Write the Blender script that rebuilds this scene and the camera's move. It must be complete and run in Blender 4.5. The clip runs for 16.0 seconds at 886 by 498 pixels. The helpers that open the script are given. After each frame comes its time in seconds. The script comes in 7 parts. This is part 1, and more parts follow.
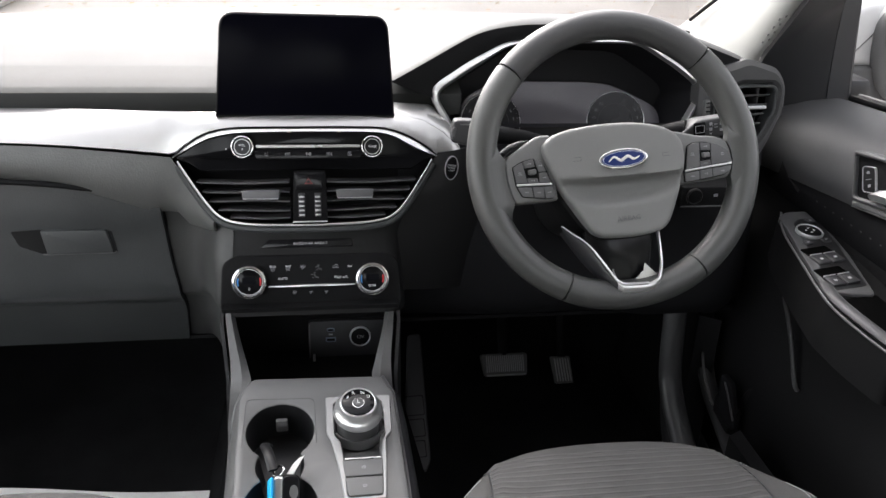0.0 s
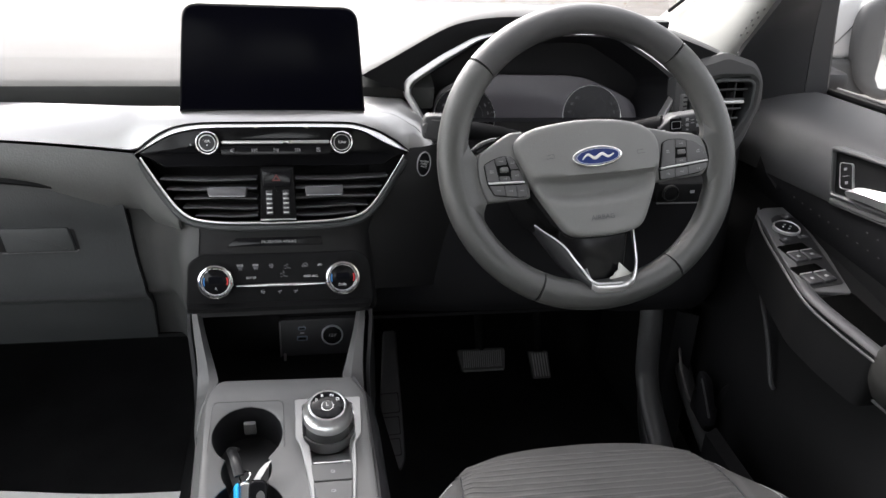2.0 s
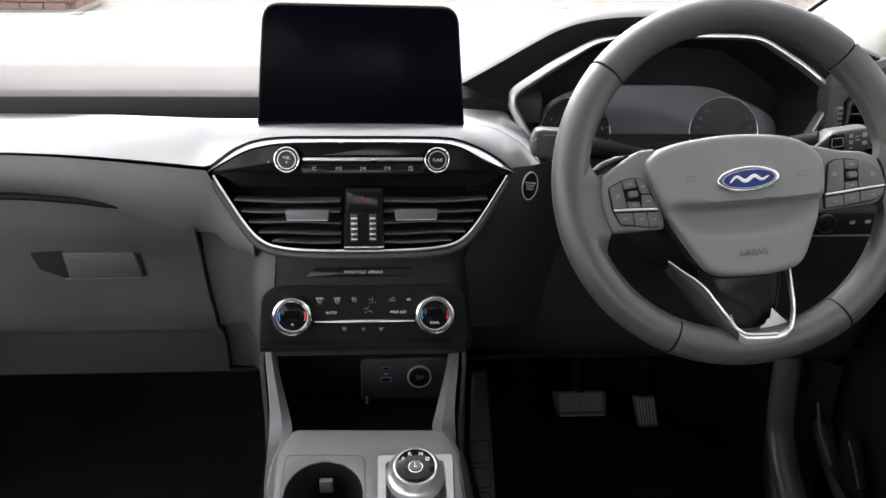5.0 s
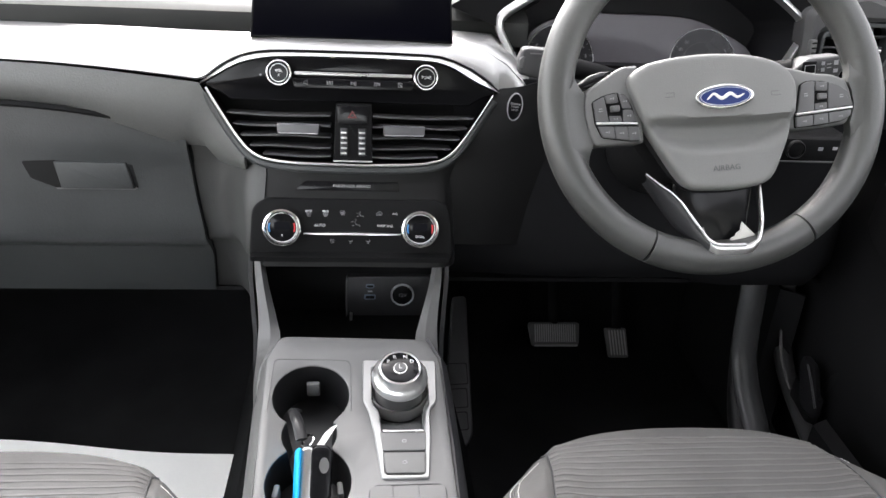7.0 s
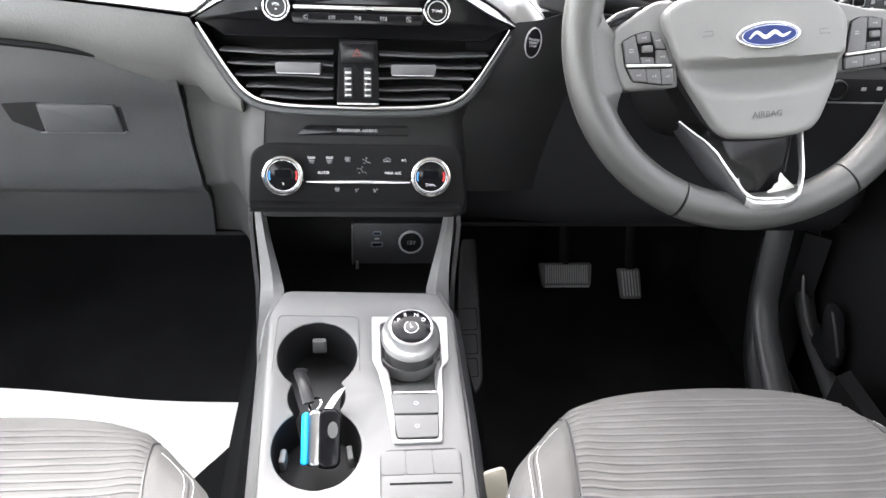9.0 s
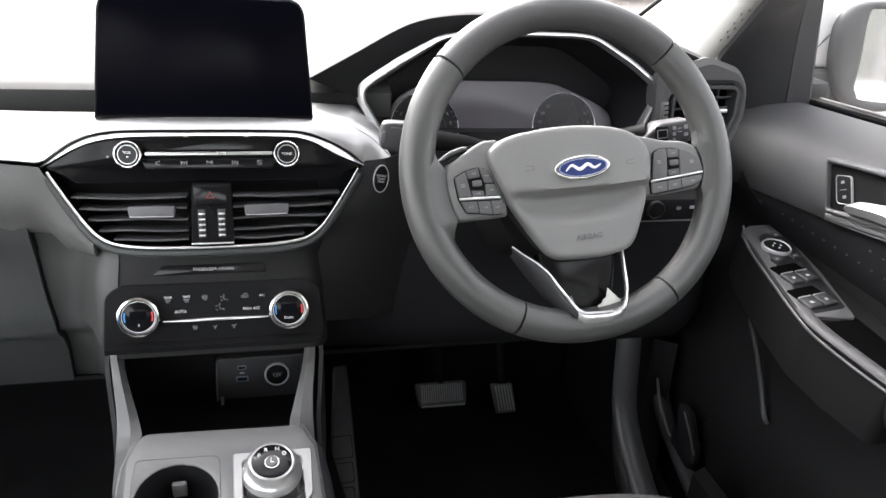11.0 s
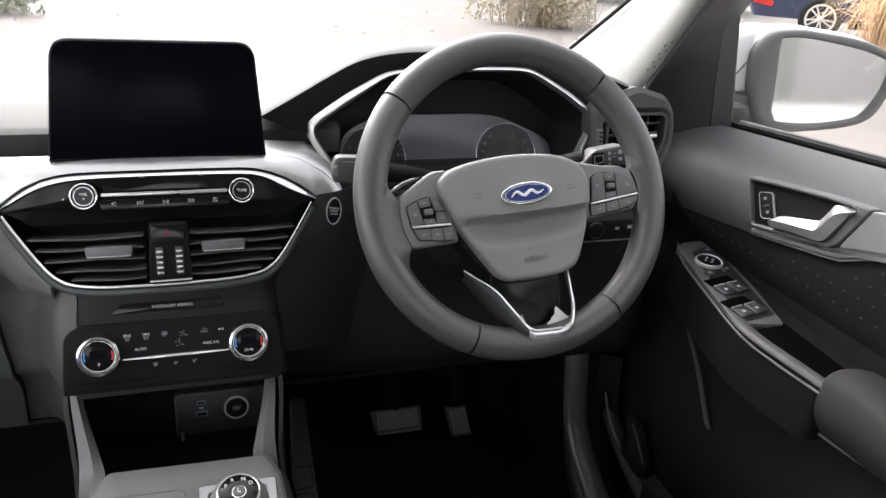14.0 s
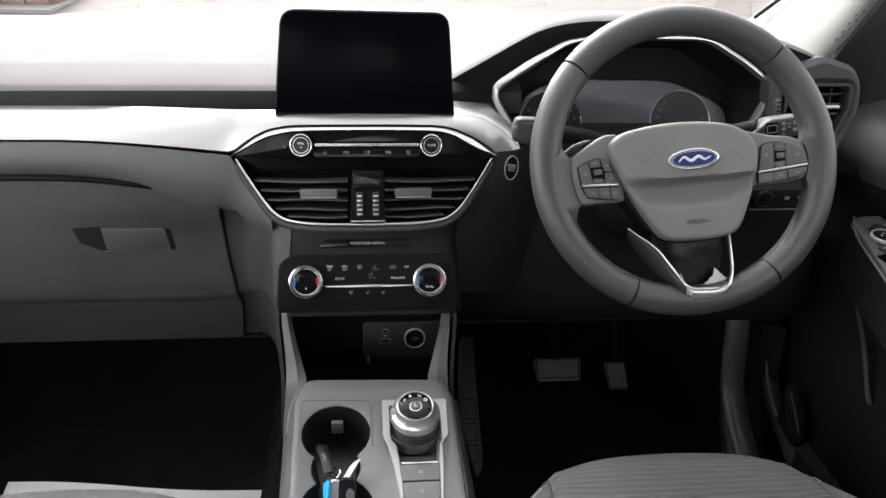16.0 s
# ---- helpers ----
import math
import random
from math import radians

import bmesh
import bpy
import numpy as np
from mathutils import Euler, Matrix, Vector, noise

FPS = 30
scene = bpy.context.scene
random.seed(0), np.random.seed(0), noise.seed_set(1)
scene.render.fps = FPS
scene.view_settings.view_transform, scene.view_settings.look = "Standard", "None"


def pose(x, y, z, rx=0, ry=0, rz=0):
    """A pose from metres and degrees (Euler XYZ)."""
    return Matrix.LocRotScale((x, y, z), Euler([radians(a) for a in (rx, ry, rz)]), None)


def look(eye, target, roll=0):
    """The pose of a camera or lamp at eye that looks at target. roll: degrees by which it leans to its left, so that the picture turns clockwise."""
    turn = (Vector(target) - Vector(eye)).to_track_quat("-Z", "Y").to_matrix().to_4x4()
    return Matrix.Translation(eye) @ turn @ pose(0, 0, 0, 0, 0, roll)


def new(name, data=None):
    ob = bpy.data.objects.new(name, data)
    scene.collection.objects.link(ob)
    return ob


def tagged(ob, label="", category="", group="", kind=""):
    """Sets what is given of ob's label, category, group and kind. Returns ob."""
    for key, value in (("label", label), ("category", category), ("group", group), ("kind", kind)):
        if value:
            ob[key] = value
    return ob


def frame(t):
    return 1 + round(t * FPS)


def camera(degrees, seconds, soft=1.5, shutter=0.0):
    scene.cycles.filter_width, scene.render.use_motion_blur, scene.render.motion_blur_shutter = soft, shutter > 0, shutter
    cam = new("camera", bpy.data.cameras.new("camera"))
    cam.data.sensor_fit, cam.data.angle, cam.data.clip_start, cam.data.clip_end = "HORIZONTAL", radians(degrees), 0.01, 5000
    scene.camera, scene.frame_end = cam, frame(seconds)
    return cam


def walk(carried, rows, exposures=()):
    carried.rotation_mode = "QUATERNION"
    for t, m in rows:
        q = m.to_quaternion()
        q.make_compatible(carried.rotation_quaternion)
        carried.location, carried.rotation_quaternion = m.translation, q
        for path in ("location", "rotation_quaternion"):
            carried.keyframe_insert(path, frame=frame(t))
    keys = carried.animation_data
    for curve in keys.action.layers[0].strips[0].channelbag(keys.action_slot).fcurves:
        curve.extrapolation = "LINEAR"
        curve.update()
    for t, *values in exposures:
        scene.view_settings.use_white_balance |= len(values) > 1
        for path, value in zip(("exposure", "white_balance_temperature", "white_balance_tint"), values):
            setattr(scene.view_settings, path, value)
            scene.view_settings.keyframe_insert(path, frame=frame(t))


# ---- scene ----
cam = camera(58.8, 16.0)
PATH = [
    (0, (0.025, 0.059, 1.042), (0.313, 1.833, 0.163), 2.6),
    (0.5, (0.034, 0.058, 1.04), (0.341, 1.829, 0.164), 3.4),
    (1, (0.031, 0.057, 1.044), (0.355, 1.826, 0.17), 3.4),
    (1.5, (0.037, 0.062, 1.044), (0.358, 1.822, 0.15), 3.3),
    (2, (0.045, 0.083, 1.046), (0.371, 1.835, 0.14), 3.1),
    (2.5, (0.065, 0.122, 1.054), (0.39, 1.875, 0.148), 2.7),
    (3, (0.066, 0.178, 1.037), (0.285, 1.95, 0.137), 1.1),
    (3.5, (0.05, 0.228, 1.014), (0.198, 2.014, 0.127), 0.6),
    (4, (0.037, 0.263, 0.995), (0.159, 2.062, 0.129), 0.8),
    (6.5, (0.027, 0.131, 0.997), (0.213, 1.918, 0.119), 3.2),
    (7, (0.016, 0.165, 0.963), (0.216, 1.912, 0.009), 3.7),
    (7.5, (0.019, 0.245, 0.917), (0.219, 1.841, -0.272), 4.2),
    (8, (0.017, 0.274, 0.896), (0.221, 1.824, -0.351), 4.5),
    (8.2, (0.019, 0.281, 0.897), (0.214, 1.816, -0.37), 4.1),
    (8.5, (0.014, 0.268, 0.905), (0.21, 1.816, -0.346), 4.4),
    (9, (0.009, 0.231, 0.962), (0.207, 1.874, -0.162), 3.8),
    (9.5, (0.012, 0.178, 1.002), (0.239, 1.924, 0.053), 2.7),
    (10, (0.02, 0.149, 1.014), (0.347, 1.912, 0.128), 3.0),
    (12.5, (0.074, 0.291, 0.947), (0.66, 2.019, 0.13), 5.0),
    (13, (0.07, 0.266, 0.967), (0.713, 1.98, 0.163), 4.7),
    (13.5, (0.044, 0.202, 0.993), (0.7, 1.922, 0.211), 4.3),
    (14, (0.025, 0.167, 1.002), (0.635, 1.91, 0.235), 3.7),
    (14.5, (0.011, 0.149, 1.005), (0.498, 1.93, 0.237), 2.8),
    (15, (0.003, 0.132, 1.012), (0.38, 1.937, 0.238), 2.2),
    (15.5, (0.007, 0.102, 1.019), (0.297, 1.922, 0.242), 1.8),
    (16, (0.005, 0.08, 1.031), (0.188, 1.868, 0.153), 1.8),
]

# exposure, world and sun
EXPOSURE = [(0.0, 2.62), (4.2, 2.68), (6.5, 2.8), (7.0, 3.3), (7.5, 3.75), (8.0, 3.93), (8.5, 4.02), (9.0, 4.05), (9.5, 3.62), (10.0, 3.15), (12.5, 3.58), (13.0, 3.52), (13.5, 3.0), (14.0, 2.72), (14.5, 2.62), (16.0, 2.64)]
walk(cam, [(t, look(eye, target, roll)) for t, eye, target, roll in PATH], EXPOSURE)

world = bpy.data.worlds.new("sky")
scene.world = world
world.use_nodes = True
wn = world.node_tree.nodes
wn.clear()
w_out, w_bg, w_sky = wn.new("ShaderNodeOutputWorld"), wn.new("ShaderNodeBackground"), wn.new("ShaderNodeTexSky")
w_sky.sky_type, w_sky.sun_disc = "NISHITA", False
w_sky.sun_elevation, w_sky.sun_rotation = radians(40), radians(346)
w_sky.air_density, w_sky.dust_density, w_sky.ozone_density = 1.0, 4.0, 0.6
w_bg.inputs["Strength"].default_value = 0.185
w_hsv = wn.new("ShaderNodeHueSaturation")
w_hsv.inputs["Saturation"].default_value = 0.16
world.node_tree.links.new(w_sky.outputs[0], w_hsv.inputs["Color"])
world.node_tree.links.new(w_hsv.outputs[0], w_bg.inputs["Color"])
world.node_tree.links.new(w_bg.outputs[0], w_out.inputs["Surface"])
sun_data = bpy.data.lights.new("sun", "SUN")
sun_data.energy, sun_data.angle, sun_data.color = 0.7, radians(40), (1.0, 0.955, 0.945)
sun = new("sun", sun_data)
sun.matrix_world = look((-5.5, 22.2, 19.5), (0, 0, 0))


# ---- materials ----
def mat(name, col, rough=0.5, metal=0.0, grain=400.0, bump=0.0, var=0.12, spec=0.5, big=9.0, kind="noise", coat=0.0):
    """A procedural surface: colour varied at two scales, uneven gloss, fine relief."""
    m = bpy.data.materials.new(name)
    m.use_nodes = True
    nt = m.node_tree
    n, ln = nt.nodes, nt.links
    b = n["Principled BSDF"]
    b.inputs["Metallic"].default_value = metal
    b.inputs["Specular IOR Level"].default_value = spec
    b.inputs["Coat Weight"].default_value = coat
    tc = n.new("ShaderNodeTexCoord")
    fine = n.new("ShaderNodeTexVoronoi" if kind == "voronoi" else "ShaderNodeTexNoise")
    fine.inputs["Scale"].default_value = grain
    wide = n.new("ShaderNodeTexNoise")
    wide.inputs["Scale"].default_value, wide.inputs["Detail"].default_value = big, 5.0
    for tex in (fine, wide):
        ln.new(tc.outputs["Object"], tex.inputs["Vector"])
    fine_out = fine.outputs["Distance"] if kind == "voronoi" else fine.outputs["Fac"]
    add = n.new("ShaderNodeMath")
    add.operation = "MULTIPLY_ADD"
    ln.new(fine_out, add.inputs[0])
    add.inputs[1].default_value = 0.4
    ln.new(wide.outputs["Fac"], add.inputs[2])
    ramp = n.new("ShaderNodeMapRange")
    ramp.inputs["From Min"].default_value, ramp.inputs["From Max"].default_value = 0.35, 1.05
    ramp.inputs["To Min"].default_value, ramp.inputs["To Max"].default_value = 1 - var, 1 + var
    ln.new(add.outputs[0], ramp.inputs["Value"])
    mul = n.new("ShaderNodeVectorMath")
    mul.operation = "SCALE"
    mul.inputs[0].default_value = col
    ln.new(ramp.outputs[0], mul.inputs["Scale"])
    ln.new(mul.outputs[0], b.inputs["Base Color"])
    rr_ = n.new("ShaderNodeMapRange")
    rr_.inputs["To Min"].default_value, rr_.inputs["To Max"].default_value = max(rough - 0.06, 0.02), min(rough + 0.08, 1)
    ln.new(wide.outputs["Fac"], rr_.inputs["Value"])
    ln.new(rr_.outputs[0], b.inputs["Roughness"])
    if bump:
        bp = n.new("ShaderNodeBump")
        bp.inputs["Strength"].default_value, bp.inputs["Distance"].default_value = bump, 0.0006
        ln.new(fine_out, bp.inputs["Height"])
        ln.new(bp.outputs[0], b.inputs["Normal"])
    return m


def glass_mat(name, tint=(0.62, 0.605, 0.61)):
    m = bpy.data.materials.new(name)
    m.use_nodes = True
    n, ln = m.node_tree.nodes, m.node_tree.links
    n.clear()
    out, mix, tr, gl, lw, fr = (n.new("ShaderNode" + k) for k in ("OutputMaterial", "MixShader", "BsdfTransparent", "BsdfGlossy", "LayerWeight", "Math"))
    tr.inputs["Color"].default_value = (*tint, 1)
    gl.inputs["Roughness"].default_value = 0.0
    lw.inputs["Blend"].default_value = 0.5
    fr.operation = "POWER"
    fr.inputs[1].default_value = 5.0
    sc = n.new("ShaderNodeMath")
    sc.operation = "MULTIPLY_ADD"
    sc.inputs[1].default_value, sc.inputs[2].default_value = 0.8, 0.035
    ln.new(lw.outputs["Facing"], fr.inputs[0])
    ln.new(fr.outputs[0], sc.inputs[0])
    ln.new(sc.outputs[0], mix.inputs[0])
    ln.new(tr.outputs[0], mix.inputs[1])
    ln.new(gl.outputs[0], mix.inputs[2])
    ln.new(mix.outputs[0], out.inputs["Surface"])
    return m


M_PAD = mat("dash_pad_plastic", (0.040, 0.041, 0.040), 0.60, grain=900, bump=0.25, var=0.10, spec=0.10)
M_HOOD = mat("hood_plastic", (0.062, 0.062, 0.063), 0.55, grain=900, bump=0.25, var=0.10, spec=0.25)
M_SOFT = mat("soft_grey_plastic", (0.033, 0.036, 0.037), 0.50, grain=420, bump=0.5, var=0.22, big=14)
M_BLACK = mat("black_plastic", (0.0095, 0.0095, 0.010), 0.5, grain=800, bump=0.25, var=0.15, spec=0.06)
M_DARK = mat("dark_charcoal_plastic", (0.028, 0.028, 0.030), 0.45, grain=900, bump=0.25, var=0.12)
M_GLOSS = mat("gloss_black", (0.006, 0.006, 0.007), 0.14, grain=60, var=0.1, coat=0.04, spec=0.18)
M_SCREEN = mat("screen_glass", (0.002, 0.002, 0.004), 0.16, grain=30, var=0.1, spec=0.03)
M_KNEE = mat("lower_black_plastic", (0.0105, 0.0105, 0.0115), 0.75, grain=700, bump=0.3, var=0.15, spec=0.06)
# dark display glass with its grey reflection put into the base colour
M_DISPLAY = mat("cluster_display", (0.066, 0.062, 0.071), 0.24, grain=30, var=0.02)
M_RECESS = mat("hood_lining", (0.012, 0.012, 0.014), 0.6, grain=600, bump=0.2, var=0.15, spec=0.2)
M_DIAL = mat("dial_face", (0.010, 0.010, 0.012), 0.25, grain=60, var=0.15, spec=0.3)
M_UNLIT = mat("unlit_dial_print", (0.085, 0.085, 0.09), 0.6, grain=300, var=0.05)
M_SILVER = mat("satin_silver_trim", (0.52, 0.515, 0.51), 0.36, metal=0.85, grain=700, bump=0.06, var=0.04, big=4)
M_CHROME = mat("chrome", (0.80, 0.80, 0.80), 0.12, metal=1.0, grain=200, var=0.03)
M_SATIN = mat("satin_chrome", (0.62, 0.62, 0.62), 0.28, metal=1.0, grain=300, var=0.04)
M_LEATHER = mat("grained_leather", (0.046, 0.046, 0.047), 0.46, grain=800, bump=0.20, var=0.16, spec=0.5, kind="voronoi")
M_GRIP = mat("smooth_leather", (0.050, 0.051, 0.049), 0.38, grain=900, bump=0.18, var=0.22, spec=0.75, kind="voronoi")
M_FILM = mat("protective_film", (0.55, 0.55, 0.52), 0.6, grain=200, bump=0.3, var=0.1)
M_HUB = mat("airbag_cover_vinyl", (0.172, 0.173, 0.169), 0.52, grain=900, bump=0.22, var=0.08, kind="voronoi")
M_CUP = mat("cup_holder_plastic", (0.014, 0.014, 0.015), 0.35, grain=700, bump=0.2, var=0.15, spec=0.3)
M_CONSOLE = mat("console_plate_grey", (0.134, 0.134, 0.133), 0.50, metal=0.0, grain=900, bump=0.08, var=0.06)
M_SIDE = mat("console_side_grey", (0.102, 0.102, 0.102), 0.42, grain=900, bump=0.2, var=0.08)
M_FABRIC = mat("seat_weave", (0.088, 0.087, 0.086), 0.95, grain=1400, bump=0.8, var=0.22, spec=0.15)
M_RIB = mat("seat_rib_thread", (0.112, 0.110, 0.109), 0.95, grain=1400, bump=0.6, var=0.2, spec=0.15)
M_BOLSTER = mat("seat_bolster_cloth", (0.080, 0.079, 0.078), 0.92, grain=1800, bump=0.5, var=0.12, spec=0.2)
M_THREAD = mat("white_thread", (0.75, 0.75, 0.73), 0.8, grain=900, var=0.1)
M_CARPET = mat("black_carpet", (0.014, 0.014, 0.0145), 1.0, grain=900, bump=1.0, var=0.4, spec=0.02)
# black pedal rubber painted pale: the light on its ribs is in the colour
M_RUBBER = mat("lightened_rubber", (0.34, 0.34, 0.34), 0.4, grain=700, bump=0.3)
M_PAPER = mat("white_paper", (0.88, 0.87, 0.84), 0.85, grain=300, bump=0.15, var=0.04, big=14)
M_WHITE = mat("white_print", (0.75, 0.75, 0.75), 0.6, grain=300, var=0.03)
M_PRINT = mat("grey_print", (0.27, 0.27, 0.28), 0.6, grain=300, var=0.03)
M_USB = mat("usb_blue_grey", (0.12, 0.15, 0.19), 0.5, grain=300, var=0.06)
M_RED = mat("red_print", (0.65, 0.03, 0.03), 0.5, grain=300, var=0.05)
M_BLUE = mat("blue_print", (0.05, 0.30, 0.75), 0.5, grain=300, var=0.05)
M_TAG = mat("blue_plastic_tag", (0.01, 0.38, 0.80), 0.4, grain=300, var=0.06)
M_BADGE = mat("badge_blue", (0.006, 0.020, 0.12), 0.35, grain=100, var=0.1, coat=0.08, spec=0.25)
M_CREAM = mat("cream_plastic", (0.70, 0.66, 0.55), 0.5, grain=300, var=0.06)
M_PILLAR = mat("light_grey_trim_cloth", (0.38, 0.38, 0.36), 0.9, grain=1100, bump=0.4, var=0.06)
M_HEAD = mat("headliner_cloth", (0.74, 0.73, 0.70), 0.95, grain=1100, bump=0.4, var=0.05)
M_SEAL = mat("door_seal_rubber", (0.036, 0.036, 0.037), 0.36, grain=500, bump=0.2, var=0.15, spec=0.5)
M_PLATE = mat("switch_plate_plastic", (0.075, 0.075, 0.077), 0.45, grain=800, bump=0.2, var=0.12)
M_DOOR = mat("door_panel_plastic", (0.042, 0.042, 0.045), 0.55, grain=800, bump=0.35, var=0.10)
M_LOWER = mat("lower_door_plastic", (0.010, 0.010, 0.0105), 0.75, grain=800, bump=0.35, var=0.15, spec=0.08)
M_PALE = mat("pale_grey_ring", (0.42, 0.42, 0.43), 0.4, grain=300, var=0.06)
# paler than the lid's plastic: light on the bulging panel put into colour
M_MID = mat("soft_touch_panel", (0.100, 0.102, 0.099), 0.55, grain=420, bump=0.5, var=0.18, big=14)
M_STACK = mat("stack_plastic", (0.0105, 0.0105, 0.011), 0.45, grain=700, bump=0.25, var=0.14, spec=0.2)
M_BARREL = mat("selector_barrel", (0.10, 0.10, 0.10), 0.30, metal=0.5, grain=500, var=0.08)
M_CARD = mat("middle_door_plastic", (0.0095, 0.0095, 0.0105), 0.75, grain=800, bump=0.35, var=0.15, spec=0.07)
M_SHOULDER = mat("stack_shoulder_plastic", (0.044, 0.045, 0.044), 0.48, grain=520, bump=0.4, var=0.16, big=14, spec=0.4)
M_FLANK = mat("dark_satin_flank", (0.030, 0.030, 0.032), 0.38, grain=700, bump=0.06, var=0.06, spec=0.4)
M_FRAME = mat("satin_selector_frame", (0.31, 0.31, 0.31), 0.42, metal=0.75, grain=500, var=0.05)
M_INLAY = mat("dull_satin_inlay", (0.17, 0.17, 0.172), 0.42, metal=0.5, grain=700, bump=0.06, var=0.06)
M_PULL = mat("satin_door_pull", (0.50, 0.50, 0.50), 0.46, metal=0.55, grain=500, var=0.05)
M_SPOKE = mat("spoke_vinyl", (0.132, 0.133, 0.131), 0.5, grain=900, bump=0.25, var=0.12, kind="voronoi")
# near-black that paints the shade of hollows on flat patches
M_VOID = mat("painted_recess_shade", (0.003, 0.003, 0.003), 1.0, grain=300, var=0.2, spec=0.0)
M_ELBOW = mat("elbow_pad_cloth", (0.024, 0.024, 0.023), 0.70, grain=900, bump=0.4, var=0.15, spec=0.12)
M_UPPER = mat("upper_door_plastic", (0.094, 0.094, 0.096), 0.6, grain=800, bump=0.35, var=0.12, spec=0.35)
M_TAB = mat("vent_tab_plastic", (0.09, 0.09, 0.095), 0.4, grain=700, bump=0.15, var=0.1)
M_SLAT = mat("vent_slat_plastic", (0.085, 0.085, 0.088), 0.32, grain=700, bump=0.1, var=0.1)
M_HAZARD = mat("dim_red_print", (0.10, 0.009, 0.009), 0.5, grain=300, var=0.05)
M_BODY = mat("white_car_paint", (0.80, 0.80, 0.79), 0.25, grain=200, var=0.02, coat=0.7)
M_BLUECAR = mat("blue_car_paint", (0.030, 0.042, 0.095), 0.25, grain=200, var=0.05, coat=0.7)
M_TYRE = mat("tyre_rubber", (0.02, 0.02, 0.02), 0.8, grain=150, bump=0.4)
M_WSCREEN = glass_mat("clear_glass")
M_MIRROR = mat("mirror_silver", (0.92, 0.93, 0.93), 0.02, metal=1.0, grain=50, var=0.01)
# dark rim plastic lightened: glare haze is put into its colour
M_RIMGREY = mat("hazed_mirror_rim", (0.135, 0.135, 0.135), 0.55, grain=600, bump=0.2, var=0.1)
M_KEY = mat("grey_key_plastic", (0.085, 0.085, 0.087), 0.5, grain=700, bump=0.2, var=0.08)
M_LEVER = mat("silver_lever", (0.80, 0.80, 0.80), 0.30, metal=0.9, grain=500, var=0.04)


# ---- building blocks ----
def rot_frame(o, ux, uy):
    """Local x along ux, y along uy, z towards ux cross uy."""
    x, y = Vector(ux).normalized(), Vector(uy).normalized()
    z = x.cross(y)
    return Matrix(((x.x, y.x, z.x, o[0]), (x.y, y.y, z.y, o[1]), (x.z, y.z, z.z, o[2]), (0, 0, 0, 1)))


def thing(name, at, label, category, group="", kind=""):
    ob = new(name)
    ob.location = at
    ob.empty_display_size = 0.03
    return tagged(ob, label, category, group, kind)


def finish(bm, m, name, smooth=38):
    bmesh.ops.recalc_face_normals(bm, faces=bm.faces[:])
    lim = radians(smooth)
    for f in bm.faces:
        f.smooth = True
    for e in bm.edges:
        if len(e.link_faces) == 2 and e.calc_face_angle(0) > lim:
            e.smooth = False
    me = bpy.data.meshes.new(name)
    bm.to_mesh(me)
    bm.free()
    me.materials.append(m)
    return me


CURVED = []


def bow(co):
    """The centre stack bows in plan: its ends lie further forward than its middle."""
    q = STACK_INV @ co
    q.z -= 0.9 * q.x * q.x
    return STACK @ q


def root(ob):
    while ob is not None and ob.parent is not None:
        ob = ob.parent
    return ob


def part(name, bm, m, parent=None, label="", smooth=38):
    if root(parent) in CURVED:
        for v in bm.verts:
            v.co = bow(v.co)
    ob = new(name, finish(bm, m, name, smooth))
    if parent is not None:
        ob.parent = parent
        if parent.type == "EMPTY":
            ob.matrix_parent_inverse = Matrix.Translation(parent.location).inverted()
    return tagged(ob, label)


def solo(name, bm, m, label, category, kind="", group="", smooth=38):
    return tagged(new(name, finish(bm, m, name, smooth)), label, category, group, kind)


def rr(cx, cy, w, h, r, n=5):
    """A rounded rectangle, counter-clockwise."""
    pts = []
    r = min(r, w / 2 - 1e-5, h / 2 - 1e-5)
    for sx, sy, a in ((1, -1, -90), (1, 1, 0), (-1, 1, 90), (-1, -1, 180)):
        for i in range(n + 1):
            t = radians(a + 90 * i / n)
            pts.append((cx + sx * (w / 2 - r) + r * math.cos(t), cy + sy * (h / 2 - r) + r * math.sin(t)))
    return pts


def circ(cx, cy, rx, ry=None, n=32):
    ry = rx if ry is None else ry
    return [(cx + rx * math.cos(2 * math.pi * i / n), cy + ry * math.sin(2 * math.pi * i / n)) for i in range(n)]


def fillet(pts, r, n=5, closed=True):
    """Rounds the corners of a polygon."""
    out, k = [], len(pts)
    for i, p in enumerate(pts):
        if not closed and i in (0, k - 1):
            out.append(tuple(p))
            continue
        a, b, c = Vector(pts[i - 1]), Vector(p), Vector(pts[(i + 1) % k])
        d = min(r, (a - b).length * 0.48, (c - b).length * 0.48)
        s, e = b + (a - b).normalized() * d, b + (c - b).normalized() * d
        for j in range(n + 1):
            t = j / n
            out.append(tuple(s * (1 - t) ** 2 + b * 2 * t * (1 - t) + e * t * t))
    return out


def smooth_path(pts, n=8, closed=False):
    """Catmull-Rom through the points."""
    P = [Vector(p) for p in pts]
    k, out = len(P), []
    for i in range(k if closed else k - 1):
        if closed:
            a, b, c, d = P[i - 1], P[i], P[(i + 1) % k], P[(i + 2) % k]
        else:
            a, b, c, d = P[max(i - 1, 0)], P[i], P[i + 1], P[min(i + 2, k - 1)]
        for j in range(n):
            t = j / n
            out.append(0.5 * (2 * b + (c - a) * t + (2 * a - 5 * b + 4 * c - d) * t * t + (3 * b - a - 3 * c + d) * t ** 3))
    if not closed:
        out.append(P[-1])
    return out


